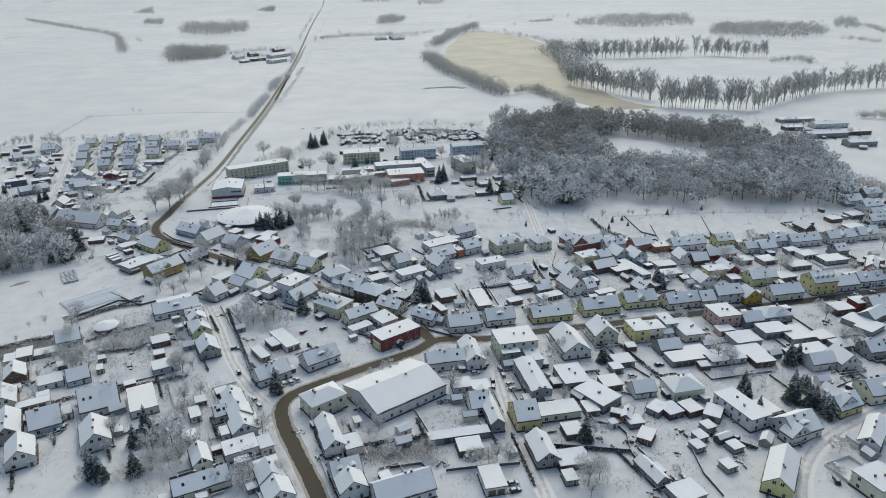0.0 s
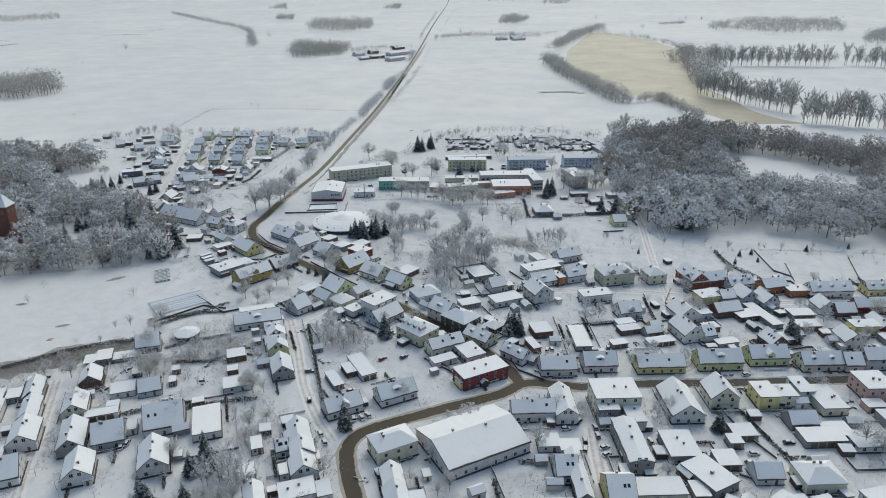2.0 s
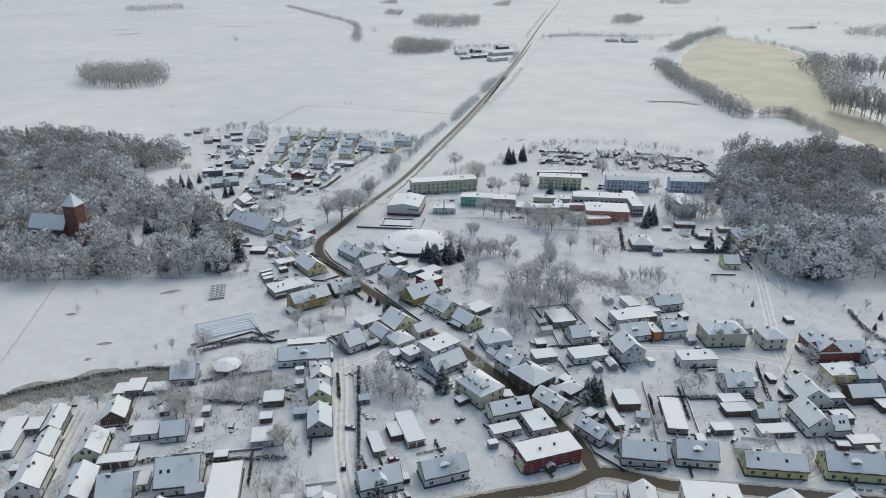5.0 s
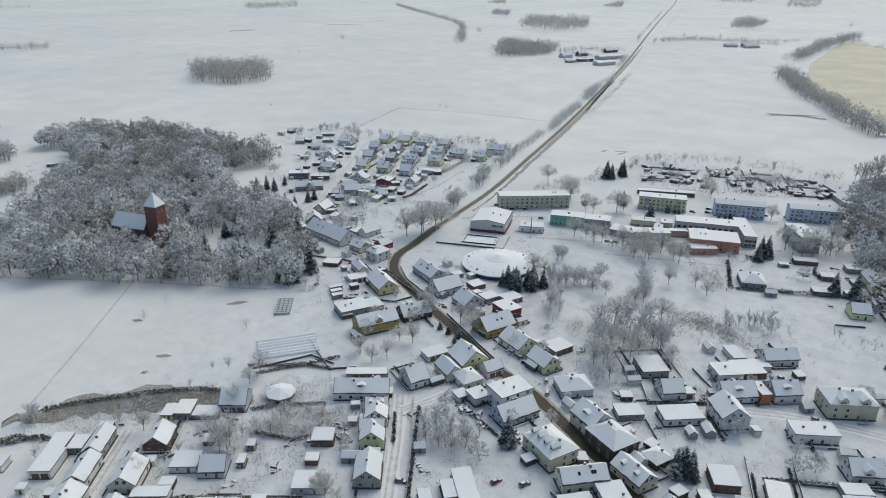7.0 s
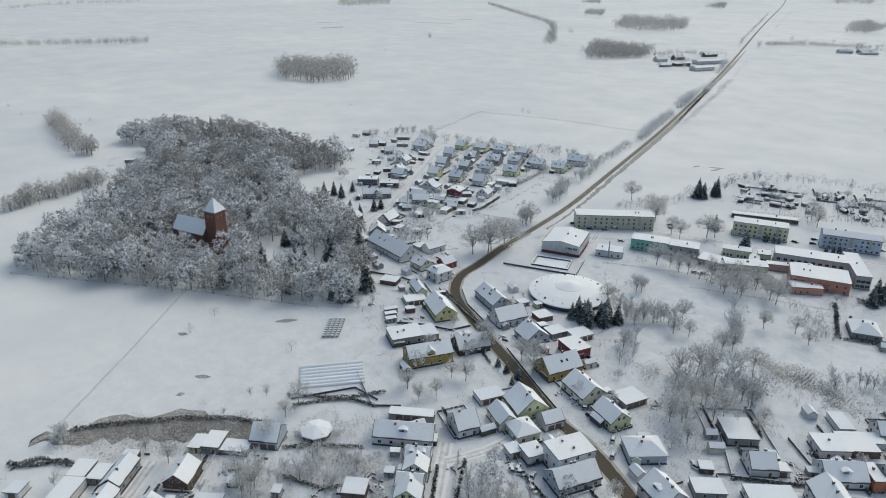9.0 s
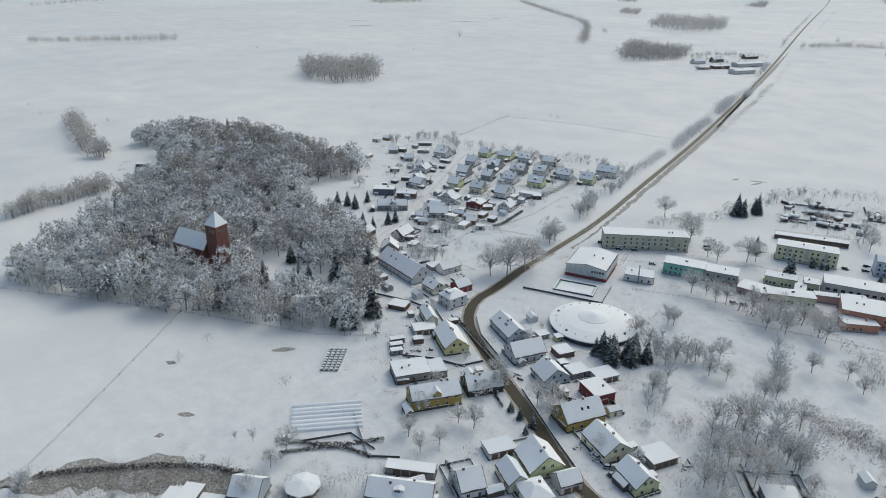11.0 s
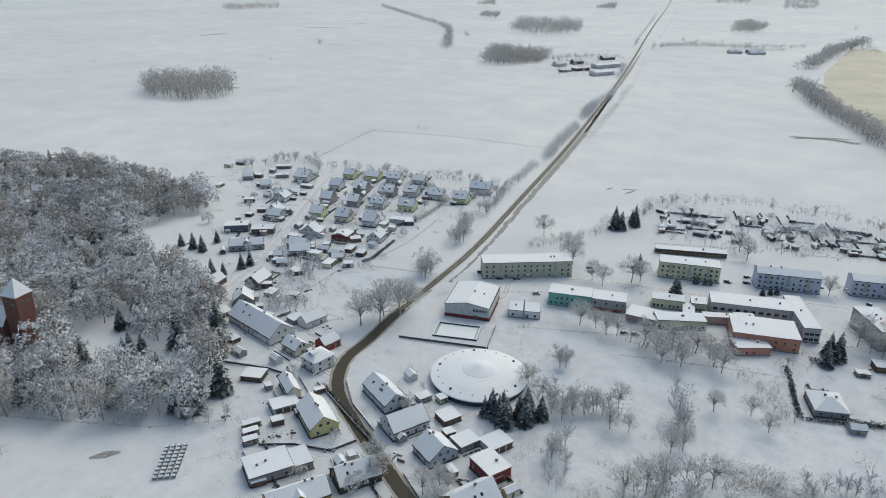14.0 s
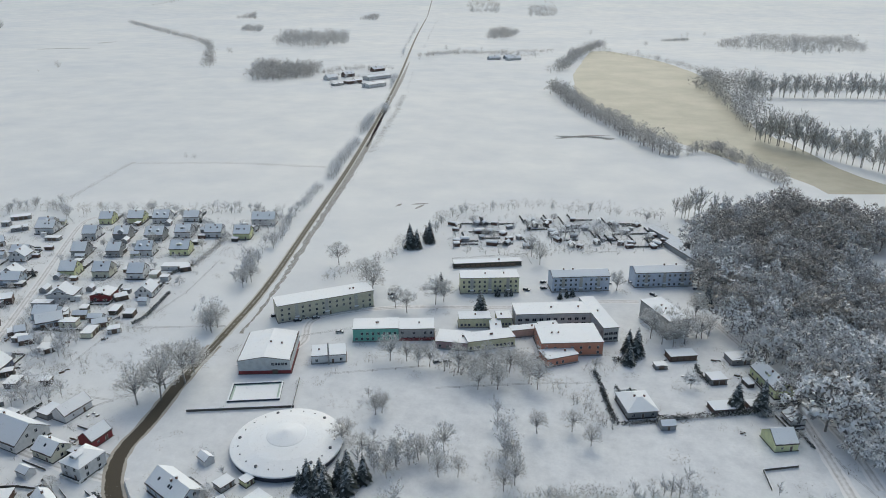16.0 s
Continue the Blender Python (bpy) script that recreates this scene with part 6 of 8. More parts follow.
house(-378.5, 480.5, 18.3, 8.5, 4.9, 2.9, "f", "cream")
house(-379.2, 489.2, 18.3, 7.5, 4.2, 2.6, "p", "cream")
house(-368.8, 488.4, 18.3, 7.6, 3.9, 2.8, "p", "white")
house(-391.4, 489.6, 108.3, 4.6, 4.5, 2.6, "f", "grey")
house(-367.1, 500.5, 108.3, 8.0, 4.3, 2.3, "f", "dark")
house(-368.6, 432.4, 42, 8.4, 3.6, 2.6, "f", "dark")
house(-358.0, 428.4, 108.3, 6.8, 5.3, 2.4, "f", "grey")
house(-344.7, 433.2, 108.3, 4.0, 3.7, 2.6, "f", "dark")
house(-543.5, 536.2, 108.3, 7.1, 3.8, 2.2, "f", "white")
house(-361.5, 476.1, 108.3, 8.8, 5.3, 2.5, "f", "cream")
house(-363.0, 484.6, 42, 7.2, 4.7, 2.6, "p", "cream")
house(-357.1, 499.3, 108.3, 6.2, 4.9, 2.4, "f", "dark")
house(-379.5, 547.0, 108.3, 6.6, 4.6, 2.2, "f", "cream")
house(-369.8, 544.1, 108.3, 4.1, 4.7, 2.6, "f", "white")
house(-368.0, 560.3, 42, 5.8, 5.3, 2.6, "f", "dark")
house(-368.9, 456.8, 18.3, 6.9, 5.4, 2.2, "f", "white")
house(-351.9, 482.1, 42, 5.5, 4.7, 2.3, "f", "white")
house(-432.3, 488.0, 108.3, 8.2, 4.0, 2.8, "f", "grey")
house(-482.9, 548.6, 18.3, 11, 9, 3.7, "p", "white")
house(-457.0, 518.2, 18.3, 11, 9, 3.7, "x", "grey")
house(-510.9, 596.7, 18.3, 11, 9, 3.7, "p", "cream")
house(-407.0, 505.7, 18.3, 11, 9, 3.7, "x", "white")
house(-634, 441, 20, 12, 9, 3.7, "p", "white")
house(-645, 372, 60, 9, 4, 2.4, "f", "dark")

# ---- what is built on, to keep plants off it ----
PLOTS = [(o.matrix_basis.translation.x, o.matrix_basis.translation.y, o.matrix_basis.to_euler().z, o) for o in scene.objects if o.type == "EMPTY" and o.name.split(".")[0] in ("house", "shed", "school_wing", "apartment_block", "sports_hall", "round_hall", "boiler_house", "garage_row")]
BOXES = []
for x_, y_, a_, o_ in PLOTS:
    part_ = o_.children[0]
    BOXES.append((x_, y_, math.cos(a_), math.sin(a_), part_.dimensions.x / 2, part_.dimensions.y / 2))


def free(x, y, gap):
    for bx, by, c, s, hx, hy in BOXES:
        dx, dy = x - bx, y - by
        if abs(dx) < 40 and abs(dy) < 40 and abs(dx * c + dy * s) < hx + gap and abs(dy * c - dx * s) < hy + gap:
            return False
    for line, width in ROADS:
        for p in line:
            if abs(p.x - x) < width and abs(p.y - y) < width and (p.x - x) ** 2 + (p.y - y) ** 2 < (width / 2 + gap) ** 2:
                return False
    return True



# ---- trees in the village ----
plant_bare(15, [(-293, 446), (-295.9, 432), (-288.9, 438), (-287, 452), (-289, 461)])
plant_bare(9, [(-217.8, 352.4), (-189.2, 352), (-198.9, 356.2), (-215.9, 354.4), (-221.7, 357.8), (-196.6, 362.9), (-192.5, 362.5)])
plant_bare(12, [(-208.6, 497.9), (-167.6, 493.2), (-158.6, 493.7), (-146.9, 504.9), (-153.5, 505.3), (-175.6, 498.1)])
plant_bare(9, [(-192.9, 429.6), (-179.6, 430.5), (-162.3, 427.9), (-155.6, 430.1), (-198.3, 456.2), (-133.1, 464.2), (-120.1, 469.6), (-164.7, 442.2), (-172.2, 434.6), (-138.4, 427.9), (-138.8, 443.7), (-112, 462.8)])
plant_bare(9, [(-143.4, 396.1), (-133.9, 398.6), (-125.3, 382.6), (-115.8, 394.6), (-111.5, 395.8), (-119.2, 354.1), (-130, 361.6), (-121.9, 385.9), (-135.2, 432)])
plant_bare(8, [(-218.5, 304.9), (-209.1, 302.3), (-206.9, 310.2), (-211.6, 324), (-205.6, 326.6), (-210, 222.5), (-210.3, 226), (-244.4, 213.9)])
plant_bare(7, [(-144.5, 273.9), (-150.1, 273.8), (-142.3, 280), (-166.5, 231.7), (-167.3, 185), (-151.3, 208.6), (-147.4, 200.5), (-167.9, 230.6), (-135.6, 169.5), (-141.6, 168.6), (-133.2, 172.9), (-180.7, 200.7)])
plant_bare(9, [(-44.6, 232.9), (13.3, 186.1), (9.4, 182.7), (72.1, 267.7), (68.2, 271.8), (92.7, 383.6), (122.6, 379.4), (126.9, 384.1), (193.3, 423.9), (131.2, 293.4), (127.1, 295.4)])
plant_bare(12, [(-207.3, 561.9), (-204, 566.7), (-226.7, 551.8), (-245.6, 564.8), (-253.3, 574.6), (-170.3, 648.7), (-162.6, 636.2), (-113.9, 612.1), (-282.1, 596.8), (-218.5, 547.3)])
plant_bare(10, [(-320, 548.5), (-319.8, 557), (-308.7, 497.5), (-304.2, 495.9), (-305.1, 502)])
plant_bare(13, [(-93.2, 558.6), (-87.7, 554.3), (-82.4, 553.1), (-77.1, 557.8), (-83.8, 567.9), (-71.2, 585.1), (-68.9, 566.5)])
plant_fir(10, [(-201, 412), (-196, 405), (-190, 411), (-187, 418), (-198.2, 410.1), (-194.2, 413), (-203.9, 408.3), (-199.7, 406.6), (-192.6, 416.6), (-206, 406.1)])
plant_fir(12, [(-180.2, 556.3), (-99.1, 539.1), (-103.1, 540.6), (-245.6, 639.8), (-241.1, 652.5), (-249.5, 638.5), (-210, 580.5), (-64.7, 608.6), (-57.3, 506.2), (-47.4, 507.3)])
plant_fir(5, [(-177.3, 583.2), (-172.7, 584.7), (-170, 586), (-137.1, 596.4), (-143.2, 590.5), (-140, 594)])
plant_fir(10, [(-130.8, 290.6), (-73.9, 314.3), (-71, 313), (-75.8, 311.8), (-256.3, 654.8), (-244.7, 656.1), (-102.2, 529.8), (9, 207), (17.8, 264.6), (102.3, 276.8), (98, 273.8), (73.7, 244.1), (74, 250.3), (91, 244.6), (101.1, 236.5), (96.4, 241.5), (96.7, 249.4), (-116.4, 220.3), (-156.4, 189.3), (-150.4, 183.3), (-154.8, 179.2), (-159.7, 161.4), (-155.9, 160.5), (-145.9, 165), (53.1, 346.8), (50.5, 350.2)])
plant_fir(9, [(-306.7, 333.3), (-301.3, 335.2), (-299.5, 339.5), (-362.3, 348.6), (-358.2, 352.1), (-359.4, 343.9), (-339.2, 347.6), (-408.6, 427.4), (-400, 429.2), (-399.2, 441.4), (-398.9, 447.6), (-457.4, 441), (-447.6, 442.9), (-439.3, 443.5), (-445, 458.9), (-423.4, 381.9), (-524.7, 334.1), (-421.2, 336.7), (-515.3, 382.9)])
plant_fir(5, [(-447.6, 523.7), (-413.4, 638.5), (-197.4, 344.1), (-189.9, 338.5), (-203.2, 345.2), (-190.9, 343.9), (-483.3, 628.9)])
plant_bare(6, [(-30.4, 186.8), (-27.7, 188.7), (-24.6, 187.7), (-21.9, 191.1), (-47.3, 190.5), (-17.9, 191.7)])
plant_bare(8, [(-163.2, 229.1), (-229.6, 244.8), (-217.2, 225.8), (-213.5, 225.2), (-211.8, 228.3), (-240.4, 266.6), (-238, 258.1)])
plant_fir(8, [(95.8, 257.7), (96.5, 252.7), (97.2, 247.5), (99.1, 243.4), (100.4, 239.4), (101.5, 234.7), (76.4, 235.5)])
plant_fir(4, [(-25.3, 436.7), (72.2, 472.9), (97.5, 486.2), (42.9, 445.5), (39.9, 456.7), (33, 452), (30, 438)])
plant_bare(11, [(-189.4, 498.8), (-163.4, 487.4), (-155.2, 490.1), (-143.1, 498.7), (-138.7, 495.4), (-163.3, 502.1), (-194.3, 497.2), (-201.1, 500.3)])
plant_bare(8, [(-172.8, 399.7), (-188.2, 430), (-179.8, 421.6), (-203.3, 439.7), (-202.9, 434.2), (-196.4, 458.1)])
plant_bare(11, [(-129.6, 378.5), (-133.3, 405.8), (-137.9, 401.4), (-120.3, 418.2), (-126.7, 364.7), (-135.9, 378.3), (-115.1, 375.8)])

# ---- woods, belts and shrubs ----
woodland("church", 450, 18, [(-462, 228), (-436, 241), (-404, 262), (-364, 284), (-326, 309), (-299, 329), (-289, 342), (-316, 368), (-345, 387), (-383, 412), (-436, 412), (-485, 417), (-510, 446), (-506, 478), (-496, 500), (-523, 511), (-578, 508), (-656, 503), (-684, 489), (-726, 481), (-734, 434), (-727, 390), (-710, 361), (-690, 354), (-607, 353), (-575, 340), (-545, 322), (-531, 297), (-505, 272), (-488, 255)])
woodland("park", 390, 21, [(-70.5, 628.5), (-41.8, 529), (-15, 472), (35, 505.3), (99.7, 499.6), (164.6, 507.7), (195.3, 507.6), (214.3, 552.4), (223.9, 651.1), (168.7, 739.4), (62.8, 780.3), (-25.4, 793.7), (-71.6, 728)])
woodland("park2", 90, 20, [(-60.7, 718), (-67.3, 623.3), (-46.8, 580), (-29, 556.4), (-16.3, 521.6), (-7.8, 486.1), (0.6, 464), (62.1, 682.6), (39.6, 782.5), (-4.5, 795.5)])
woodland("clump", 140, 25, [(-970.1, 734.5), (-890.8, 750.5), (-871.5, 812.7), (-973.7, 880.6), (-1047, 796)])
woodland("far", 180, 22, [(-1129.3, 1971), (-983.5, 1895.5), (-951.5, 2052), (-1090.7, 2338.7), (-1285.6, 2290.9)])
woodland("far", 132, 20, [(-807.5, 1340.1), (-714.7, 1384.4), (-754, 1491.8), (-902.2, 1510.1)])
woodland("far", 240, 21, [(5.6, 2307.8), (209.2, 2166), (380.7, 2297.2), (432.9, 2748.1), (158.4, 2699.1)])
woodland("far", 240, 22, [(365.2, 1936.9), (537.6, 1842.5), (675.5, 1971.4), (698.1, 2199.6), (445.7, 2249.1)])
woodland("far", 84, 20, [(-625.7, 2351.6), (-569.1, 2376.4), (-591.8, 2611.5), (-702.3, 2752.4)])
woodland("far", 72, 20, [(-1116.2, 3873.4), (-944.2, 3848.2), (-1077.8, 4401.4), (-1268.7, 4437.2)])
woodland("far", 72, 20, [(-756.6, 3693.3), (-641.5, 3803.9), (-715.8, 4251.4), (-874.9, 4280.2)])
woodland("far", 48, 17, [(-1497.6, 2378), (-1407.1, 2347.6), (-1511.7, 2527.3), (-1603.7, 2563)])
woodland("far", 48, 17, [(-1978.5, 3084), (-1876.5, 3075.8), (-2069.3, 3388.3)])
woodland("far", 60, 17, [(-1450.4, 3225.6), (-1348, 3216), (-1483.8, 3546.8)])
woodland("far", 96, 18, [(-2374.7, 1938.5), (-2348.9, 2196.9), (-2594.7, 2416.3), (-2641.9, 2155)])
tree_belt(211, 14.4, 14, [(-2161, 2621.5), (-1647.7, 2196.6), (-1312, 1912.4), (-981.3, 1459.7)])
tree_belt(190, 20, 17, [(-274.7, 1387.8), (-216.4, 1235), (-158.2, 1104.1), (-107.8, 1000.8), (-90, 971.4)])
tree_belt(110, 12, 12, [(-87.2, 972.3), (-44.8, 1000), (-29.8, 973.9), (10.8, 883.4)])
tree_belt(90, 22, 17, [(-303.4, 1615.3), (-299.8, 1992.6), (-280.8, 2212.1)])
tree_belt(22, 14, 5, [(-264.9, 2050.8), (-138, 1916.5), (-34.8, 1712.9)])
tree_belt(52, 35, 4, [(23, 1409.4), (226.6, 1467.2)])
tree_belt(36, 35, 5, [(257.1, 1488.6), (382.9, 1454.7)])
tree_belt(42, 36, 5, [(4, 1077.3), (48.3, 1026.4), (114.8, 946.6)])
tree_belt(44, 36, 5, [(118.3, 897.1), (235.4, 888.8)])
tree_belt(74, 33, 10, [(243.5, 908.6), (338.4, 1025.1), (447.3, 1084)])
tree_belt(34, 20, 14, [(-46, 1507.9), (-11.4, 1344.2), (2.3, 1137.3)])
tree_belt(12, 23, 7, [(-83.4, 762.1), (-49, 766.6)])
tree_belt(84, 14.4, 10, [(-1688.6, 552.2), (-1644.5, 638.8), (-1605.7, 720.4), (-1565.2, 805.5)])
tree_belt(52, 12, 10, [(-658.4, 1828.6), (-552.9, 1898.1), (-384.2, 2009.1)])
tree_belt(45, 10.8, 8, [(-117.4, 2469.5), (-51.9, 2524)])
tree_belt(84, 15.6, 12, [(-864.1, 383.8), (-695.9, 351.5)])
tree_belt(99, 13.2, 12, [(-578.3, 256.7), (-591.8, 292.9), (-597.9, 328.4)])
tree_belt(61, 14.4, 30, [(-2883.5, 875.8), (-3110.3, 1175.3), (-3094.1, 1437.8)])
tree_belt(45, 14.4, 20, [(-2729.8, 3455.3), (-3010.6, 4573.2)])
tree_belt(38, 13.2, 16, [(-1970, 6416.1), (-767.1, 4503.7)])
tree_belt(45, 14.4, 14, [(195, 5671.4), (1051.6, 6481.3)])
tree_belt(38, 13.2, 14, [(-1194.2, 4305.2), (-1156.3, 5128.4)])
shrubs(60, 4, 30, [(-132.2, 376), (-123.8, 402), (-104.4, 408.5), (-87.3, 419.1), (-65.4, 434.4)])
shrubs(120, 2.4, 16, [(-212, 244.8), (-203.7, 248.5), (-199.7, 260.9)])
shrubs(60, 2.0, 10, [(-277.6, 193.3), (-269.5, 215.3), (-242.9, 243.2)])
shrubs(40, 3.5, 8, [(-230.4, 482.8), (-208.6, 497.9), (-188.5, 504.4), (-145.6, 518.4)])
shrubs(18, 3, 14, [(-133.9, 382.5), (-111.9, 376.5), (-112.6, 409.7)])
shrubs(60, 3, 22, [(-236.6, 690.7), (-197.4, 703.7), (-135.9, 699), (-97.9, 699.9)])
shrubs(50, 2.5, 12, [(-169.5, 218.3), (-166.2, 227.7), (-153.1, 207.7)])
shrubs(30, 3, 8, [(-140, 165.9), (-134.4, 179), (-146.1, 183.9)])
dead_grass(16, [(-272.1, 205.6), (-261.7, 222.7), (-243.8, 241.3)])
dead_grass(9, [(-281.4, 196), (-274.1, 211.4), (-258.5, 227.2), (-238.6, 247.1)])
dead_grass(12, [(-116.6, 428.5), (-100.2, 431.1), (-86.9, 425.3)])
tree_belt(48, 12, 10, [(-646.6, 1793.4), (-583.1, 1905.5), (-400.1, 1883.4)])
woodland("far", 60, 20, [(-793.8, 1313.2), (-734.3, 1318.9), (-723.8, 1406.8), (-766.6, 1462.7), (-828.9, 1392.4)])
tree_belt(36, 10.8, 14, [(-727, 1447.5), (-684.7, 1525.1), (-626.8, 1546)])
shrubs(26, 2.5, 8, [(-355.7, 572.5), (-353.1, 593.5), (-354.9, 638.6)])
shrubs(24, 2.5, 10, [(-369.5, 480.9), (-383.7, 469.9), (-394.8, 460.1)])
shrubs(20, 3, 10, [(-110.2, 529.9), (-117.2, 522.3), (-114, 515.6)])
tree_belt(72, 8.4, 8, [(-259.1, 635.3), (-246.5, 668.4), (-242.2, 709.2), (-193.5, 747.3), (-137.5, 754.1), (-91.5, 755.2)])
tree_belt(21, 7.2, 6, [(-277.8, 572.5), (-265.7, 594.6), (-254.7, 623.9)])
tree_belt(60, 8.4, 8, [(-568.6, 607.5), (-545.4, 626.9), (-514.4, 628.5), (-452.2, 653.6), (-417, 661), (-368, 677.3)])
shrubs(34, 4.5, 12, [(-154.8, 276.8), (-150.3, 281.5), (-144.1, 284.4)])
shrubs(60, 2.5, 12, [(-226.5, 268.8), (-207.5, 260.4), (-195.1, 260.8)])
shrubs(60, 2.6, 12, [(-209.1, 247.3), (-191.5, 247.1), (-177.1, 257.3)])
shrubs(30, 2.6, 12, [(-224.4, 239.8), (-206.4, 222.7), (-188, 207.7)])
shrubs(60, 1.2, 18, [(-68.1, 185.8), (-60.2, 187.6), (-51.7, 191.4)])
shrubs(40, 3, 12, [(69.7, 267.3), (77.7, 261.6), (80.8, 255.5)])
shrubs(40, 3, 14, [(89.5, 263.3), (93.4, 253.1), (93.7, 270.8)])
shrubs(30, 2.5, 10, [(-50.3, 212.3), (-46.6, 216.6), (-36.1, 222)])
shrubs(40, 2.6, 14, [(-139.7, 206.7), (-142.7, 198.6), (-151.3, 201.1)])
shrubs(40, 3, 14, [(-131, 161.4), (-138.7, 160.3), (-148.1, 161.7)])
shrubs(30, 3, 14, [(9.4, 182.7), (17.2, 189.5), (20.6, 184.4)])
shrubs(24, 2.2, 12, [(-92.7, 338), (-93.3, 329.9), (-97.2, 329.9)])
shrubs(30, 2.2, 12, [(-22.3, 357.4), (-13.7, 344.7), (-14.2, 324.4)])
shrubs(30, 2.4, 12, [(18.3, 341.9), (27.2, 353.4), (41, 364.8)])
shrubs(40, 2.4, 14, [(-224.5, 209.1), (-214, 222.7), (-210.7, 228.8)])
shrubs(40, 2.4, 12, [(-433.9, 502.9), (-398.9, 484.7), (-365.1, 495.8), (-367.6, 475.2)])
shrubs(40, 2.0, 8, [(-438.9, 545.1), (-415.6, 552.7), (-408.5, 585.9)])
shrubs(26, 2, 8, [(-401.4, 588.2), (-379.3, 606.7), (-384.5, 641.6)])
dead_grass(1.5, [(-369, 568.1), (-373.1, 597.6), (-380.4, 618)], 60)
tree_belt(40, 14, 14, [(825.3, 2307.7), (846, 2196.6), (812.6, 2005.7)])
tree_belt(24, 12, 16, [(652.4, 1843.8), (706.4, 1733.2)])
woodland("far", 30, 20, [(754.8, 2198.5), (794.8, 2156.3), (883.3, 2428.1), (838.1, 2430)])
tree_belt(40, 13, 10, [(370.2, 1364.4), (424.3, 1401.6), (435.9, 1343.2)])
shrubs(50, 4, 16, [(203.9, 849.8), (225.5, 787.7), (261.1, 791.4)])
tree_belt(30, 10, 12, [(227.9, 561.7), (241.5, 540.9)])
tree_belt(26, 10, 10, [(331, 851.9), (361.3, 848.2)])
tree_belt(20, 9, 20, [(-587.9, 1380.3), (-671.3, 1428.1), (-732.4, 1447.3)])
dead_grass(7, [(-208.7, 1024.1), (-177.5, 1031.6), (-152, 1030.7)])
dead_grass(10, [(-1635, 1313.7), (-1630.6, 1348.6), (-1631, 1378.1)])
woodland("far", 60, 22, [(12.6, 1640.7), (67.9, 1660.6), (23, 1166.7), (-9, 1194.6)])
woodland("far", 40, 20, [(-36.2, 1666.4), (7.4, 1559.3), (-1.4, 1420.9), (-31.8, 1508.8)])
tree_belt(60, 15, 8, [(16.4, 1146), (69.4, 1072.8), (116.4, 999.1)])
tree_belt(60, 14, 8, [(50.8, 1490.2), (250.8, 1561.2)])
shrubs(16, 3, 16, [(-126.4, 354.6), (-123.4, 367.9), (-132.2, 376)])
verge_bushes(5, 9, 4, [(-306.8, 498.2), (-308.8, 507.4)])
verge_bushes(16, 10, 4, [(-324.5, 555.4), (-330.6, 580.8)])
verge_bushes(18, 9, 4, [(-335.8, 609.9), (-350.7, 659.4)])
verge_bushes(30, 8, 4, [(-354.8, 671.7), (-371.4, 745.8)])
verge_bushes(60, 10, 5, [(-376.3, 776.4), (-390.6, 827.5), (-412.9, 914)])
verge_bushes(70, 12, 7, [(-428.7, 965.1), (-448.7, 1042.4), (-463.1, 1119.8)])
verge_bushes(44, 12, 5, [(-479, 1163.3), (-514.4, 1270.3), (-569.3, 1431)])
verge_bushes(36, 10, 5, [(-676.6, 1741.9), (-824.3, 2199.6), (-1065.6, 2954.3)])
verge_bushes(50, 3, 5, [(-385.1, 889.6), (-418.9, 1025.4), (-482.3, 1251), (-566.4, 1519.8)])
verge_bushes(30, 2.5, 3, [(-326.3, 658.3), (-349, 744.4), (-378.8, 860.4)])
verge_bushes(12, 8, 3, [(-624.9, 1711.2), (-793.4, 2277.7), (-1072.1, 3214.1)])
dead_grass(1.5, [(-545.1, 637.6), (-562.4, 694.5), (-585.2, 766.3)], 26)
dead_grass(1.5, [(-582.7, 767.1), (-487.4, 799.4), (-389.1, 814.3)], 40)
dead_grass(6, [(-384.2, 884.5), (-427.7, 1049.6), (-483.9, 1250.4)])
verge_bushes(90, 9, 7, [(-465.5, 229.5), (-423.8, 254.5), (-358.9, 297.9), (-312.7, 327.5), (-290, 339.4)])
verge_bushes(40, 5, 6, [(-463.8, 229), (-356.4, 296.5), (-288.1, 337.8)])
shrubs(60, 7, 9, [(-181.2, 498.9), (-164.8, 507.9), (-140.5, 520)])
shrubs(50, 6, 10, [(-223.4, 647.1), (-184.2, 644.1), (-146.6, 661.7), (-115.6, 682.8)])
shrubs(40, 5, 8, [(-127, 499.2), (-116.1, 489.3), (-108.9, 475.1)])
verge_bushes(26, 9, 9, [(-158.6, 679.8), (-132.7, 706.2), (-113, 700.7)])
verge_bushes(20, 9, 6, [(-85.4, 587.3), (-68.9, 566.5), (-54.2, 590.7)])
verge_bushes(15, 12, 18, [(-134.1, 372), (-135, 394), (-125.4, 397.6), (-137.8, 416.8)])
verge_bushes(8, 10, 16, [(-125.5, 359.9), (-121, 374.5), (-126.5, 408.7)])
verge_bushes(12, 11, 6, [(-121.2, 401.9), (-112.2, 394), (-113.6, 409.5)])
verge_bushes(10, 10, 5, [(-148.6, 467.1), (-139, 444.3)])
verge_bushes(16, 9, 7, [(-188.2, 426.9), (-176.1, 430.7)])
verge_bushes(14, 8, 7, [(-166.6, 387.7), (-175.3, 407.6)])
shrubs(70, 3, 10, [(-164.8, 389.5), (-149, 386), (-144.2, 397.1)])
shrubs(60, 3, 10, [(-141.1, 376.1), (-128.8, 361.6), (-114.9, 351.8)])
shrubs(50, 3, 8, [(-145.3, 430.4), (-143.2, 447.8), (-136, 418.6)])
shrubs(90, 2, 12, [(-119.6, 428.4), (-104.3, 418.9), (-90.5, 410.3)])
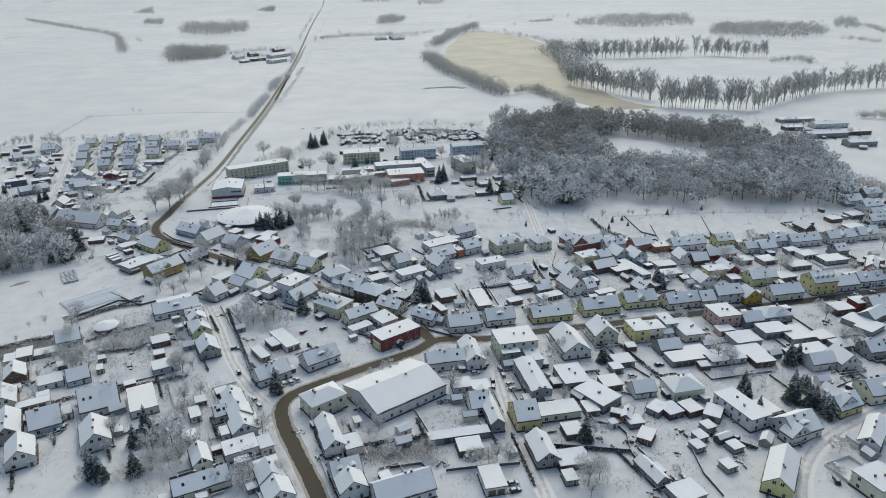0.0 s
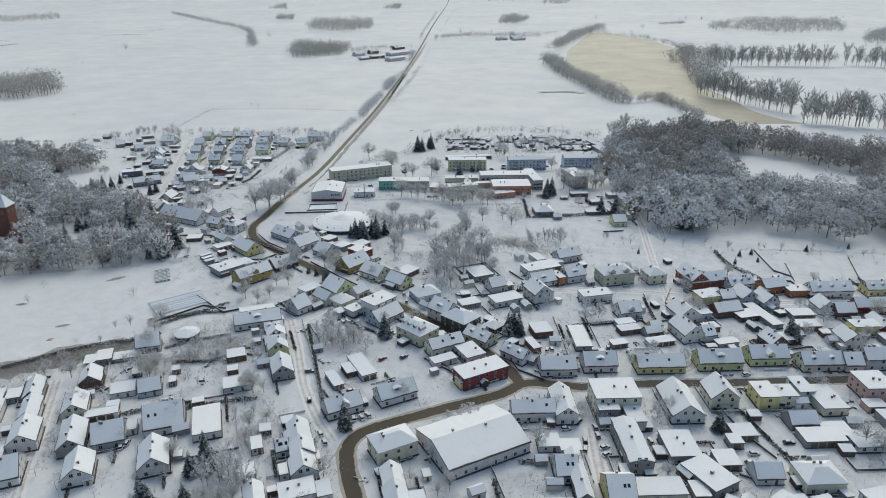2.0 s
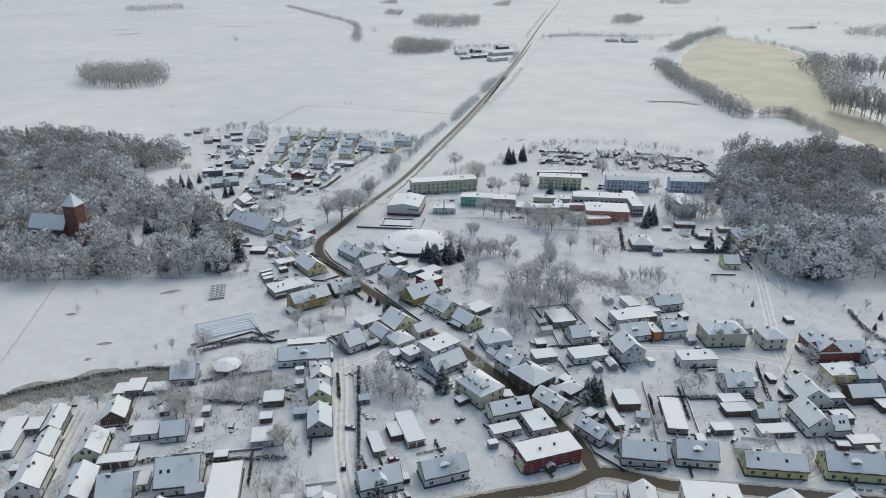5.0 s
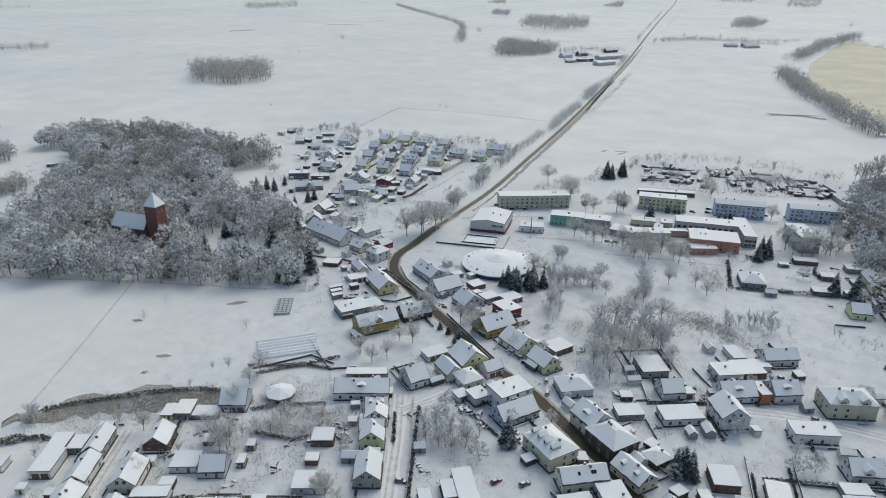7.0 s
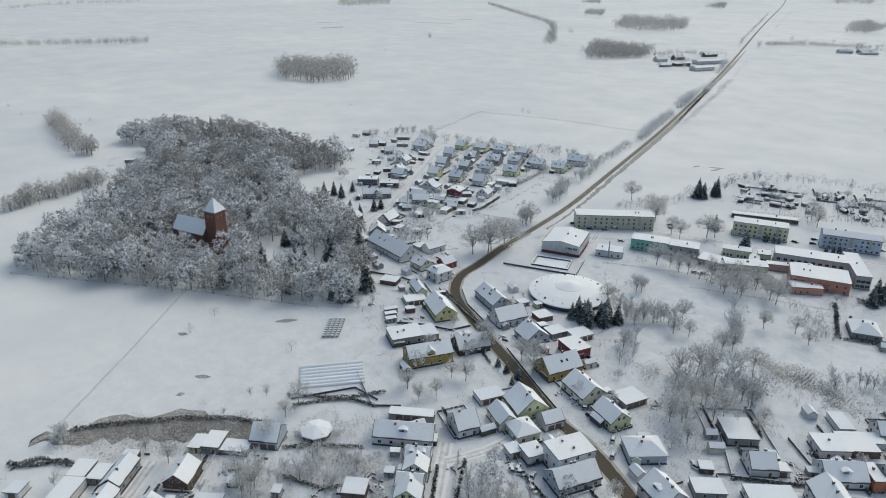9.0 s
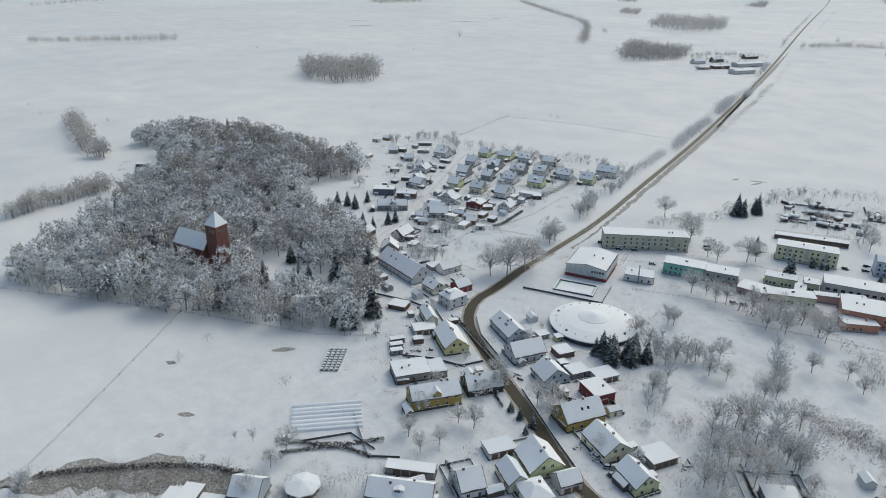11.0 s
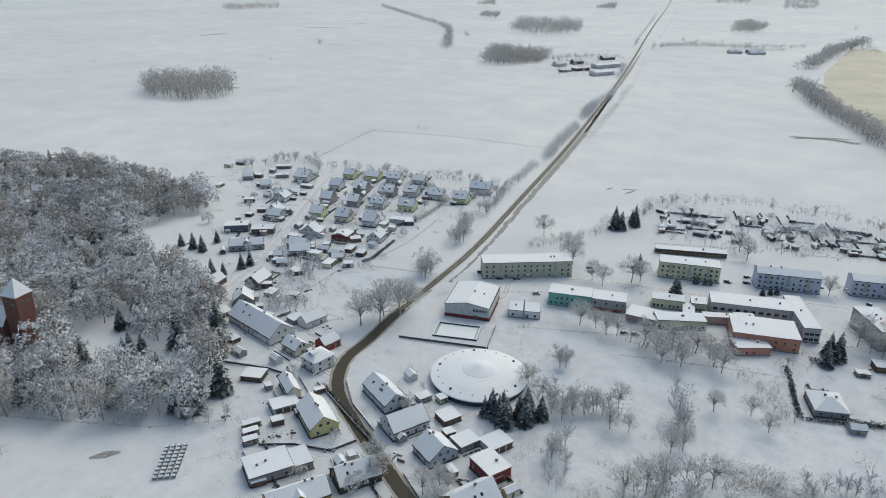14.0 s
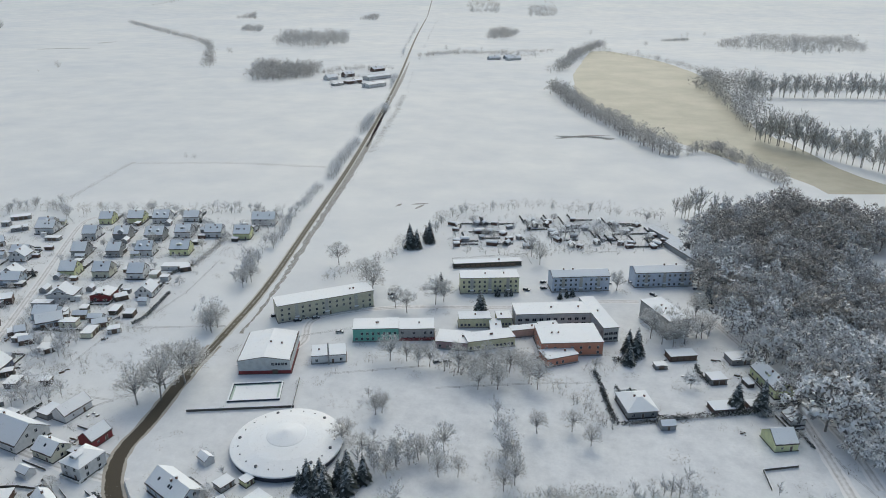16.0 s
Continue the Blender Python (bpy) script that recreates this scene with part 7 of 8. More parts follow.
shrubs(120, 2.5, 16, [(-97.5, 425.7), (-87.3, 436), (-75.7, 447.6)])
verge_bushes(14, 7, 8, [(-90.7, 432.6), (-77.1, 446.2)])
shrubs(80, 2.5, 9, [(-208.4, 239.4), (-205.1, 248.8), (-195, 250.8)])
shrubs(50, 2.5, 8, [(-196.7, 257.1), (-184.8, 265)])
shrubs(50, 3, 8, [(-225, 253.1), (-216.4, 257), (-214.1, 271.1)])
verge_bushes(8, 7, 5, [(-285.2, 190.5), (-284, 194)])
shrubs(120, 3, 10, [(-242.4, 222.2), (-220.2, 230.2), (-205.8, 242.5), (-187.9, 255.8)])
verge_bushes(24, 7, 10, [(-227.9, 229.1), (-213.1, 236.3), (-206.9, 253.1)])
shrubs(100, 3, 8, [(-222.1, 262.4), (-202, 259.4), (-183, 273.9)])
verge_bushes(20, 11, 9, [(-144.7, 177.5), (-143.7, 187.7), (-134.4, 179)])
shrubs(60, 4, 10, [(-149.8, 164.4), (-143.3, 171.4), (-137.7, 185.1)])
shrubs(60, 3, 8, [(-149.3, 197.7), (-146.5, 205.7), (-138.7, 195.5)])
shrubs(30, 3, 5, [(-50.6, 191.5), (-41.5, 186.7)])
dead_grass(8, [(-68.1, 185.8), (-58.8, 190.3), (-46.9, 193.7)])
verge_bushes(12, 8, 8, [(-158.8, 280.4), (-145.8, 285.3)])
verge_bushes(10, 8, 6, [(-109.3, 167.6), (-105.9, 174)])
shrubs(60, 2.5, 8, [(-536.5, 588.4), (-490.6, 608.9), (-434.1, 630.3), (-372.3, 652.2)])
shrubs(60, 2.5, 8, [(-484.8, 577.5), (-427.8, 592.9), (-367.9, 616.2)])
shrubs(60, 2.5, 8, [(-463.5, 551.8), (-408.7, 569.9), (-358.9, 589.5)])
shrubs(50, 2.5, 8, [(-447.6, 523.7), (-402.9, 538.4), (-355.9, 555.7)])
shrubs(60, 3, 9, [(-430.3, 485.1), (-398.3, 499.2), (-352.6, 506.9)])
shrubs(60, 3, 9, [(-405.2, 462.9), (-373.6, 467), (-342.1, 489.9)])
shrubs(60, 3, 9, [(-372.6, 434), (-352.3, 445.8), (-326.4, 459.5)])
verge_bushes(16, 6, 9, [(-528.4, 581), (-459, 601.6), (-373.3, 638.8)])
verge_bushes(16, 6, 9, [(-462.1, 537.4), (-415.6, 552.7), (-366.2, 564.3)])
verge_bushes(20, 8, 9, [(-375, 454.8), (-369.1, 462.5), (-353.8, 450.6)])
shrubs(60, 3, 12, [(-231.8, 661.3), (-192.3, 680.4), (-158.2, 716.8), (-91.1, 732.6)])
shrubs(60, 3, 12, [(-238.4, 696.7), (-201.6, 722.7), (-159.1, 723.1), (-83.1, 710.6)])
verge_bushes(26, 6, 12, [(-230.1, 656.1), (-194.8, 691.8), (-157.3, 710.6), (-83.2, 728.8)])
shrubs(60, 3, 10, [(-49.4, 445.3), (1.3, 445.9), (59.8, 465.2), (154.4, 471.4)])
verge_bushes(26, 6, 8, [(-46, 451.7), (1.2, 454.1), (80.4, 476.5), (177.2, 486.3)])
verge_bushes(14, 7, 8, [(-154.3, 280), (-150.8, 284.3), (-144.3, 278.9)])
shrubs(24, 3, 6, [(-144.8, 276.1), (-135.8, 267.3), (-132.3, 271.3)])
shrubs(30, 2.5, 6, [(-362.8, 324), (-363, 331), (-330.9, 333.5)])
verge_bushes(16, 7, 8, [(-188.9, 438.2), (-171.3, 438.2), (-161, 436.2)])
verge_bushes(10, 6, 5, [(-247.9, 411.8), (-236.5, 404.6)])
shrubs(30, 2, 6, [(-248.6, 401.4), (-235.2, 391.9), (-223.8, 395.1)])
shrubs(60, 1.5, 12, [(-223.4, 461.1), (-207.9, 459.6), (-201.5, 469.7)])
verge_bushes(8, 6, 4, [(-204.7, 467.5), (-198.3, 463.1)])

verge_bushes(26, 9, 12, [(-568.1, 579.2), (-567.6, 613.6), (-544.0, 632.1), (-510.0, 615.9)])
verge_bushes(14, 7, 8, [(-371.3, 459.3), (-362.2, 463.0), (-366.2, 473.7)])
verge_bushes(16, 8, 9, [(-344.5, 414.9), (-346.8, 428.7), (-333.8, 424.6)])
verge_bushes(14, 7, 6, [(-424.5, 670.1), (-399.1, 676.7), (-359.9, 649.6)])
shrubs(90, 3, 14, [(-540.7, 559.5), (-490.2, 541.7), (-439.8, 505.6), (-395.8, 476.9)])
shrubs(70, 2.5, 9, [(-381.4, 459.6), (-365.3, 479.5), (-357.5, 491.8)])
shrubs(60, 2.5, 9, [(-359.7, 429.4), (-343.7, 431.6), (-329.3, 428.8), (-304.6, 414.5)])
verge_bushes(4, 13, 5, [(-315.0, 502.0), (-314.2, 512.2)])
verge_bushes(4, 14, 7, [(-326.1, 552.7), (-331.1, 570.7), (-333.9, 586.0)])
verge_bushes(9, 9, 7, [(-339.8, 599.3), (-354.0, 640.5), (-361.6, 679.1)])

LONE = [(-1256.5, 1349.6), (-1119.6, 1732.6), (-355.7, 2678.2), (-258.2, 2118.7), (-171.8, 2027.5), (-163.8, 2295.4), (-121.6, 1911.3), (-54.2, 1745.9), (409.3, 5652.6), (-67.9, 2684.7), (-48.4, 2718.3), (3.7, 2712.8), (-641.0, 1974.7), (-602.8, 1957.1), (-557.0, 2006.3), (389.4, 5759.8), (-1255.4, 1347.8), (-1104.1, 1721.2)]
LOW_BUSH = [(-1338.4, 868.7), (-1140.7, 1088.3), (-1131.9, 1098.8), (-1248.1, 1294.2), (-718.0, 675.8), (-278.2, 288.5), (-333.7, 280.8), (-326.0, 264.0), (-1475.1, 2347.8), (-1436.8, 2363.1), (-1506.3, 3401.3), (-1457.3, 3422.5), (-547.4, 801.9), (-536.6, 800.6), (-1837.1, 3376.1), (-986.5, 371.6), (-923.1, 367.0), (-840.8, 411.3)]
STRIPS = [
    (5, [(-290, 500), (-301, 552), (-326, 646), (-397, 905), (-478, 1170)]),
    (6, [(-397, 905), (-478, 1170), (-557, 1433), (-640, 1700)]),
    (15, [(-292, 184), (-279, 206), (-264, 224), (-243, 241), (-226, 250)]),
    (9, [(-1624.3, 1654.0), (-1572.4, 1686.7), (-1521.1, 1719.0)]),
    (7, [(-1603.1, 1832.5), (-1606.3, 1909.1)]),
    (9, [(-1802.8, 1419.0), (-1746.0, 1458.8)]),
    (10, [(-1615.2, 1640.2), (-1580.9, 1686.2), (-1515.0, 1711.2)]),
    (6, [(-1628.2, 1832.4), (-1597.9, 1884.2)]),
    (6, [(-210.4, 1011.7), (-184.9, 1036.5), (-154.1, 1050.3)]),
    (3, [(-292.1, 719.7), (-290.2, 729.7)]),
    (3, [(-282.3, 729.2), (-269.6, 736.6)]),
    (3, [(-275.4, 719.2), (-272.1, 732.6)]),
    (4, [(-448.8, 369.9), (-439.4, 379.7)]),
    (3, [(-289.5, 247.3), (-284.4, 251.8)]),
    (3, [(-330.0, 259.8), (-325.1, 262.5)]),
    (3, [(-282.0, 234.9), (-280.5, 238.1)]),
    (4, [(-307.2, 298.8), (-300.9, 307.3)]),
]
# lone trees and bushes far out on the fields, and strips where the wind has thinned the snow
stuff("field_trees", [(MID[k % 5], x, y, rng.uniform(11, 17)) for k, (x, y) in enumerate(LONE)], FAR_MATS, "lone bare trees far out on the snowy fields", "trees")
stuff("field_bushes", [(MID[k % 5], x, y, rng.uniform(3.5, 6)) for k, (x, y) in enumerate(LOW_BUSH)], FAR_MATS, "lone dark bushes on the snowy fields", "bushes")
for w_, pts_ in STRIPS:
    line_ = smooth_line(pts_, 4.0)
    n_ = len(line_) - 1
    tagged(ribbon("thin_snow", line_, [w_ * (0.15 + math.sin(math.pi * k / n_)) for k in range(n_ + 1)], 0.025, MAT["thin_snow"], w_ * 0.2, 4), "strip of thin snow with dark grass showing", "ground", kind="structure")

# ---- hedges and fences ----
hedge(2.2, 1.6, [(-88, 487.9), (-66.6, 497.7), (-50.9, 505.3), (-34.4, 516.6)])
hedge(1.8, 1.4, [(-104.9, 480.4), (-111.7, 504.2), (-116.7, 517.3)])
hedge(1.8, 1.2, [(-355.2, 528.8), (-348.1, 501.3), (-348.4, 491.1)])
hedge(1.6, 1.2, [(-373, 546.5), (-367.9, 566.6)])
hedge(1.5, 1.0, [(-71.8, 191.6), (-59.9, 195.1), (-51.2, 199.7)])
hedge(1.5, 1.0, [(-182.5, 214.2), (-196.4, 205.1), (-204, 198.6)])
hedge(1.5, 1.0, [(-209.9, 238.4), (-197, 243.4), (-191.3, 248.8)])
hedge(1.3, 0.9, [(-164.9, 265.5), (-175.8, 279.4)])
hedge(1.3, 1.2, [(-283.6, 174.4), (-276.2, 179.4), (-272.2, 187.4), (-266.9, 190.3)])
hedge(2, 1.6, [(18.8, 453.1), (26.9, 433.1), (39.5, 420.9)])
hedge(2, 1.5, [(-108.9, 530.3), (-97.6, 535.1)])
fence(1.3, [(-176.5, 292), (-152.6, 260.3), (-126.8, 223.4)])
fence(1.4, [(-48.4, 201.8), (-55.5, 213.4), (-58, 216.8)])
fence(1.4, [(-58.6, 181.1), (-48.3, 185), (-44.6, 181.7)])
fence(1.4, [(-38.8, 182.6), (-27.4, 186.4), (-13.8, 190.2)])
fence(1.5, [(-2.2, 202), (11.9, 202.5), (24.9, 202.8), (24.3, 212.7), (21.9, 216.5), (10.4, 219.4)])
fence(1.5, [(24.9, 202.8), (28.8, 192.7), (32.5, 183.4)])
fence(1.2, [(16.1, 284.9), (26.4, 265.8), (37.2, 253.5)])
fence(1.2, [(26.2, 280.9), (36, 264.8)])
fence(1.3, [(54.7, 217.2), (64.9, 213.7), (70.2, 211.2)])
fence(1.3, [(46.9, 206.1), (48.7, 194.3), (53.1, 183.8)])
fence(1.3, [(87.1, 263), (94.4, 249.1), (97.4, 237.8)])
fence(1.2, [(-132.5, 164.1), (-125, 169.6), (-117.9, 174.6)])
fence(1.2, [(109.3, 255.4), (123.8, 266.1)])
fence(1.4, [(-273.2, 434), (-247.8, 444.4), (-232.8, 450.5)])
fence(1.4, [(-232.3, 447.3), (-241.6, 471.6)])
field_fence(1.2, [(-231.9, 477.3), (-203.4, 491.6), (-189.4, 498.8)])
field_fence(1.2, [(-113.3, 508.4), (-141.8, 498.2), (-181, 481.7)])
field_fence(1.2, [(-29.2, 495.2), (-21.2, 475.1), (-13.3, 462.4)])
fence(1.2, [(-50.5, 467.3), (-48.8, 456.8)])
fence(1.2, [(-50.5, 467.3), (-37.9, 473.6)])
fence(1.3, [(-263.5, 339.9), (-252.9, 348.1), (-239.7, 353.4), (-235.9, 363.6)])
fence(1.3, [(-322.7, 368.7), (-300.8, 377.5), (-287.5, 379.3)])
fence(1.2, [(-276.4, 382.7), (-244.4, 371), (-224.6, 364.1)])
fence(1.2, [(-266.8, 390.9), (-252.8, 379.8), (-234.6, 372)])
fence(1.2, [(-210.1, 359.8), (-180.6, 344.4), (-160.8, 334.7)])
fence(1.3, [(-244.6, 298.7), (-219.5, 286.6), (-211.2, 294.6)])
fence(1.2, [(-246.2, 266.6), (-234.2, 289.9), (-220.9, 290.9)])
fence(1.3, [(-99.7, 347.6), (-76.6, 363.4), (-76.6, 369.7)])
fence(1.3, [(-112.7, 367.7), (-100, 348.2)])
fence(1.3, [(-93.4, 383.6), (-76.1, 368)])
fence(1.3, [(-157.8, 276), (-170.5, 288.8)])
fence(1.3, [(-136.5, 292.5), (-155, 299.3), (-162.5, 305.6)])
field_fence(1.2, [(-260, 505.3), (-234.9, 524.9), (-230.6, 529.6)])
field_fence(1.2, [(-321.4, 412.2), (-307.2, 430.7), (-329.3, 428.9)])
field_fence(1.2, [(-344.9, 487), (-301, 503.3)])
field_fence(1.2, [(-351.9, 479), (-346, 442.7), (-346.6, 427.9)])
field_fence(1.2, [(-344.9, 487), (-346.1, 531.8), (-356.7, 580)])
field_fence(1.3, [(-369.6, 283.9), (-324.5, 231.8), (-294.4, 195.6)])
field_fence(1.3, [(-458.3, 224.6), (-369.6, 283.9), (-304.8, 321.7), (-286.5, 340.3)])
fence(1.2, [(41.8, 463.8), (50.6, 433), (60.1, 427)])
field_fence(1.2, [(34.5, 462), (80.1, 473.9), (127.7, 483.7), (166.4, 487.4)])
fence(1.2, [(57.9, 447.5), (60.3, 421)])
fence(1.2, [(94.7, 469.7), (95, 430.7)])
fence(1.3, [(-3.1, 324.9), (-10.3, 346.3), (-17.9, 377.7)])
fence(1.3, [(-4.4, 390.4), (-6.4, 370.7), (2.3, 352.2)])
fence(1.3, [(-71.6, 293.2), (-63.5, 281.5), (-51.1, 277.1)])
fence(1.3, [(-97.6, 295.6), (-73.2, 282.6)])
fence(1.3, [(-105.8, 277.3), (-90.8, 271), (-84.8, 264.7)])
fence(1.3, [(-52.7, 326.7), (-45.5, 300.7)])
fence(1.3, [(-39, 333.1), (-16.2, 345.7)])
field_fence(1.2, [(-217.6, 628), (-174.4, 650.5), (-167.6, 634.5)])
field_fence(1.2, [(-186.9, 713.9), (-170.3, 664.7)])
field_fence(1.2, [(-158.2, 716.8), (-139.5, 664.1), (-115, 674.3)])
field_fence(1.2, [(-222.6, 702), (-208.2, 663.4)])
hedge(1.6, 1.2, [(-54.8, 209.8), (-50.4, 200.9), (-47.6, 195.2)])
hedge(1.6, 1.2, [(-48.7, 222.1), (-43.2, 224.1), (-36.8, 227.8)])
hedge(1.3, 0.8, [(-18, 206.4), (-13, 192.5), (-8.4, 180)])
hedge(1.5, 1.0, [(-171.1, 288.6), (-149.5, 257.1), (-126.5, 223.6)])
hedge(1.4, 1.0, [(-272.8, 382.7), (-245.8, 372.4), (-224.6, 364.1)])
hedge(1.4, 0.9, [(-391.6, 470.5), (-371.2, 475.2), (-359, 481.1)])
hedge(1.4, 0.9, [(26.1, 279.9), (35.9, 263.4), (41.8, 253.3)])
hedge(1.4, 0.9, [(-2.2, 201.4), (11.9, 201.9), (24.3, 202.1)])
hedge(1.4, 0.9, [(25.8, 201.4), (29.7, 191.4), (33.2, 182.2)])
hedge(1.4, 0.9, [(53.7, 217), (62.9, 213.4), (69.2, 211.1)])
hedge(1.4, 0.9, [(-17.4, 371.7), (-9, 344.3), (-3.1, 324.9)])
hedge(1.4, 0.9, [(-50.5, 327.7), (-32.3, 337.7), (-18.5, 344.7)])
hedge(1.4, 0.9, [(-103.7, 278.3), (-92.5, 272.3), (-85, 265.3)])
hedge(1.4, 0.9, [(-218.7, 287.4), (-231.1, 281.2), (-242, 265)])
hedge(1.4, 0.9, [(-202.5, 267.4), (-214.5, 256.8), (-222.6, 247.3)])
hedge(1.4, 0.9, [(-136.1, 292.1), (-147.4, 295.9), (-155, 299.3)])
hedge(1.4, 1.0, [(-99.5, 347), (-87.4, 355.1), (-75.8, 363.8)])
hedge(1.8, 1.2, [(-112.4, 504), (-107.3, 489.9), (-103.4, 480.1)])
hedge(1.5, 1.0, [(-101.6, 480.7), (-88.6, 486.5), (-76.6, 492.8)])
hedge(2.2, 1.6, [(-63.2, 499.6), (-48.5, 507.8), (-30.8, 518.7)])
hedge(2.0, 1.6, [(-72.3, 536.9), (-70.1, 527.4), (-65, 523.2)])
hedge(1.6, 1.6, [(-287.1, 197.1), (-280.1, 208.9), (-273.9, 217.1), (-263.8, 230.3), (-253, 241.1), (-240.6, 249.6)])
hedge(1.8, 1.2, [(-279.9, 174.1), (-277.8, 182.4), (-267.7, 188.4)])
hedge(1.5, 1.0, [(-249.5, 267.1), (-233.3, 280.6), (-223.3, 296.3)])
hedge(1.6, 1.0, [(-182.2, 210.7), (-171.6, 218.7), (-159.8, 225.7)])
hedge(2, 1.2, [(-67.7, 192.2), (-58, 196.3), (-46, 200.5)])

# ---- parked cars ----
car(-234.9, 566.3, 48, "black")
car(-231.9, 561.8, 50, "black")
car(-283.5, 521.8, 39, "black")
car(-269.6, 520.9, 37, "black")
car(-261.9, 526.5, 45, "grey")
car(-155.9, 609.6, 49, "black")
car(-154.2, 601.3, 37, "black")
car(-163.2, 595.9, -4, "black")
car(-106.3, 623.8, -52, "white")
car(-93.4, 611.5, -33, "black")
car(-187.3, 503.5, 29, "grey")
car(-182.8, 505.5, 28, "silver")
car(-243.2, 516.1, 28, "silver")
car(-69.8, 627.8, 43, "grey")
car(-119.3, 619.5, 42, "grey")
car(-115.7, 226.5, 121, "white")
car(-113.2, 228.0, 137, "white")
car(-111.5, 230.3, 138, "white")
car(-149.3, 251.3, 25, "grey")
car(-138.6, 232.2, 123, "black")
car(-123.4, 213.8, 131, "white")
car(-119.5, 209.8, 131, "white")
car(-123.3, 270.9, 71, "red")
car(-125.2, 243.5, 51, "red")
car(-156.2, 296.9, 126, "silver")
car(-153.9, 298.0, 117, "white")
car(-144.8, 293.6, -17, "silver")
car(-128.9, 294.6, -6, "white")
car(-114.9, 275.7, 67, "grey")
car(-135.1, 328.4, 110, "silver")
car(-110.8, 344.6, 102, "white")
car(-55.0, 302.3, 96, "white")
car(-53.1, 303.8, 110, "white")
car(-0.8, 375.7, -32, "black")
car(29.8, 309.3, 37, "white")
car(-42.5, 376.1, 8, "silver")
car(40.7, 364.7, 44, "white")
car(-26.2, 251.1, 113, "grey")
car(-24.6, 246.4, 110, "grey")
car(-27.8, 236.7, 95, "silver")
car(-28.6, 241.8, 102, "black")
car(-21.3, 240.2, 47, "white")
car(-20.1, 236.5, 54, "white")
car(-5.7, 249.1, 111, "silver")
car(-32.8, 253.0, 73, "black")
car(-36.6, 246.6, 29, "white")
car(29.8, 253.9, 25, "white")
car(32.1, 246.9, 27, "silver")
car(28.4, 248.2, 25, "grey")
car(-189.1, 183.1, 127, "white")
car(-188.6, 185.6, 114, "white")
car(-167.6, 187.7, 122, "black")
car(-33.0, 190.9, 122, "white")
car(-30.6, 191.6, 108, "silver")
car(-15.6, 179.8, 25, "silver")
car(-14.6, 176.4, 30, "black")
car(42.2, 264.8, 24, "black")
car(63.2, 216.4, 157, "grey")
car(38.5, 189.7, 107, "black")
car(41.6, 191.4, 100, "silver")
car(94.4, 204.9, 77, "white")
car(92.0, 197.4, 88, "black")
car(-28.8, 313.6, 95, "grey")
car(-19.6, 313.2, 84, "black")
car(152.2, 351.6, 30, "white")
car(162.0, 355.8, 30, "grey")
car(54.8, 301.2, 30, "black")
car(122.7, 237.3, 27, "red")
car(-190.2, 247.1, 133, "white")
car(-188.2, 249.1, 132, "white")
car(-157.1, 297.6, 117, "white")
car(-155.2, 299.0, 113, "white")
car(-149.1, 299.4, 108, "silver")
car(-147.0, 295.7, -27, "silver")
car(-152.8, 297.6, -17, "grey")
car(-164.6, 347.2, 170, "white")
car(-157.8, 345.9, 42, "silver")
car(-154.6, 343.9, 77, "black")
car(-139.9, 336.4, 115, "white")
car(-132.4, 297.9, 6, "white")
car(-112.2, 344.5, 126, "white")
car(-60.1, 399.4, 13, "silver")
car(-68.0, 381.4, 15, "black")
car(-321.2, 425.8, 92, "white")

ALLOT = [(-223, 647), (-83, 694), (-240, 700)]


HUTS = []
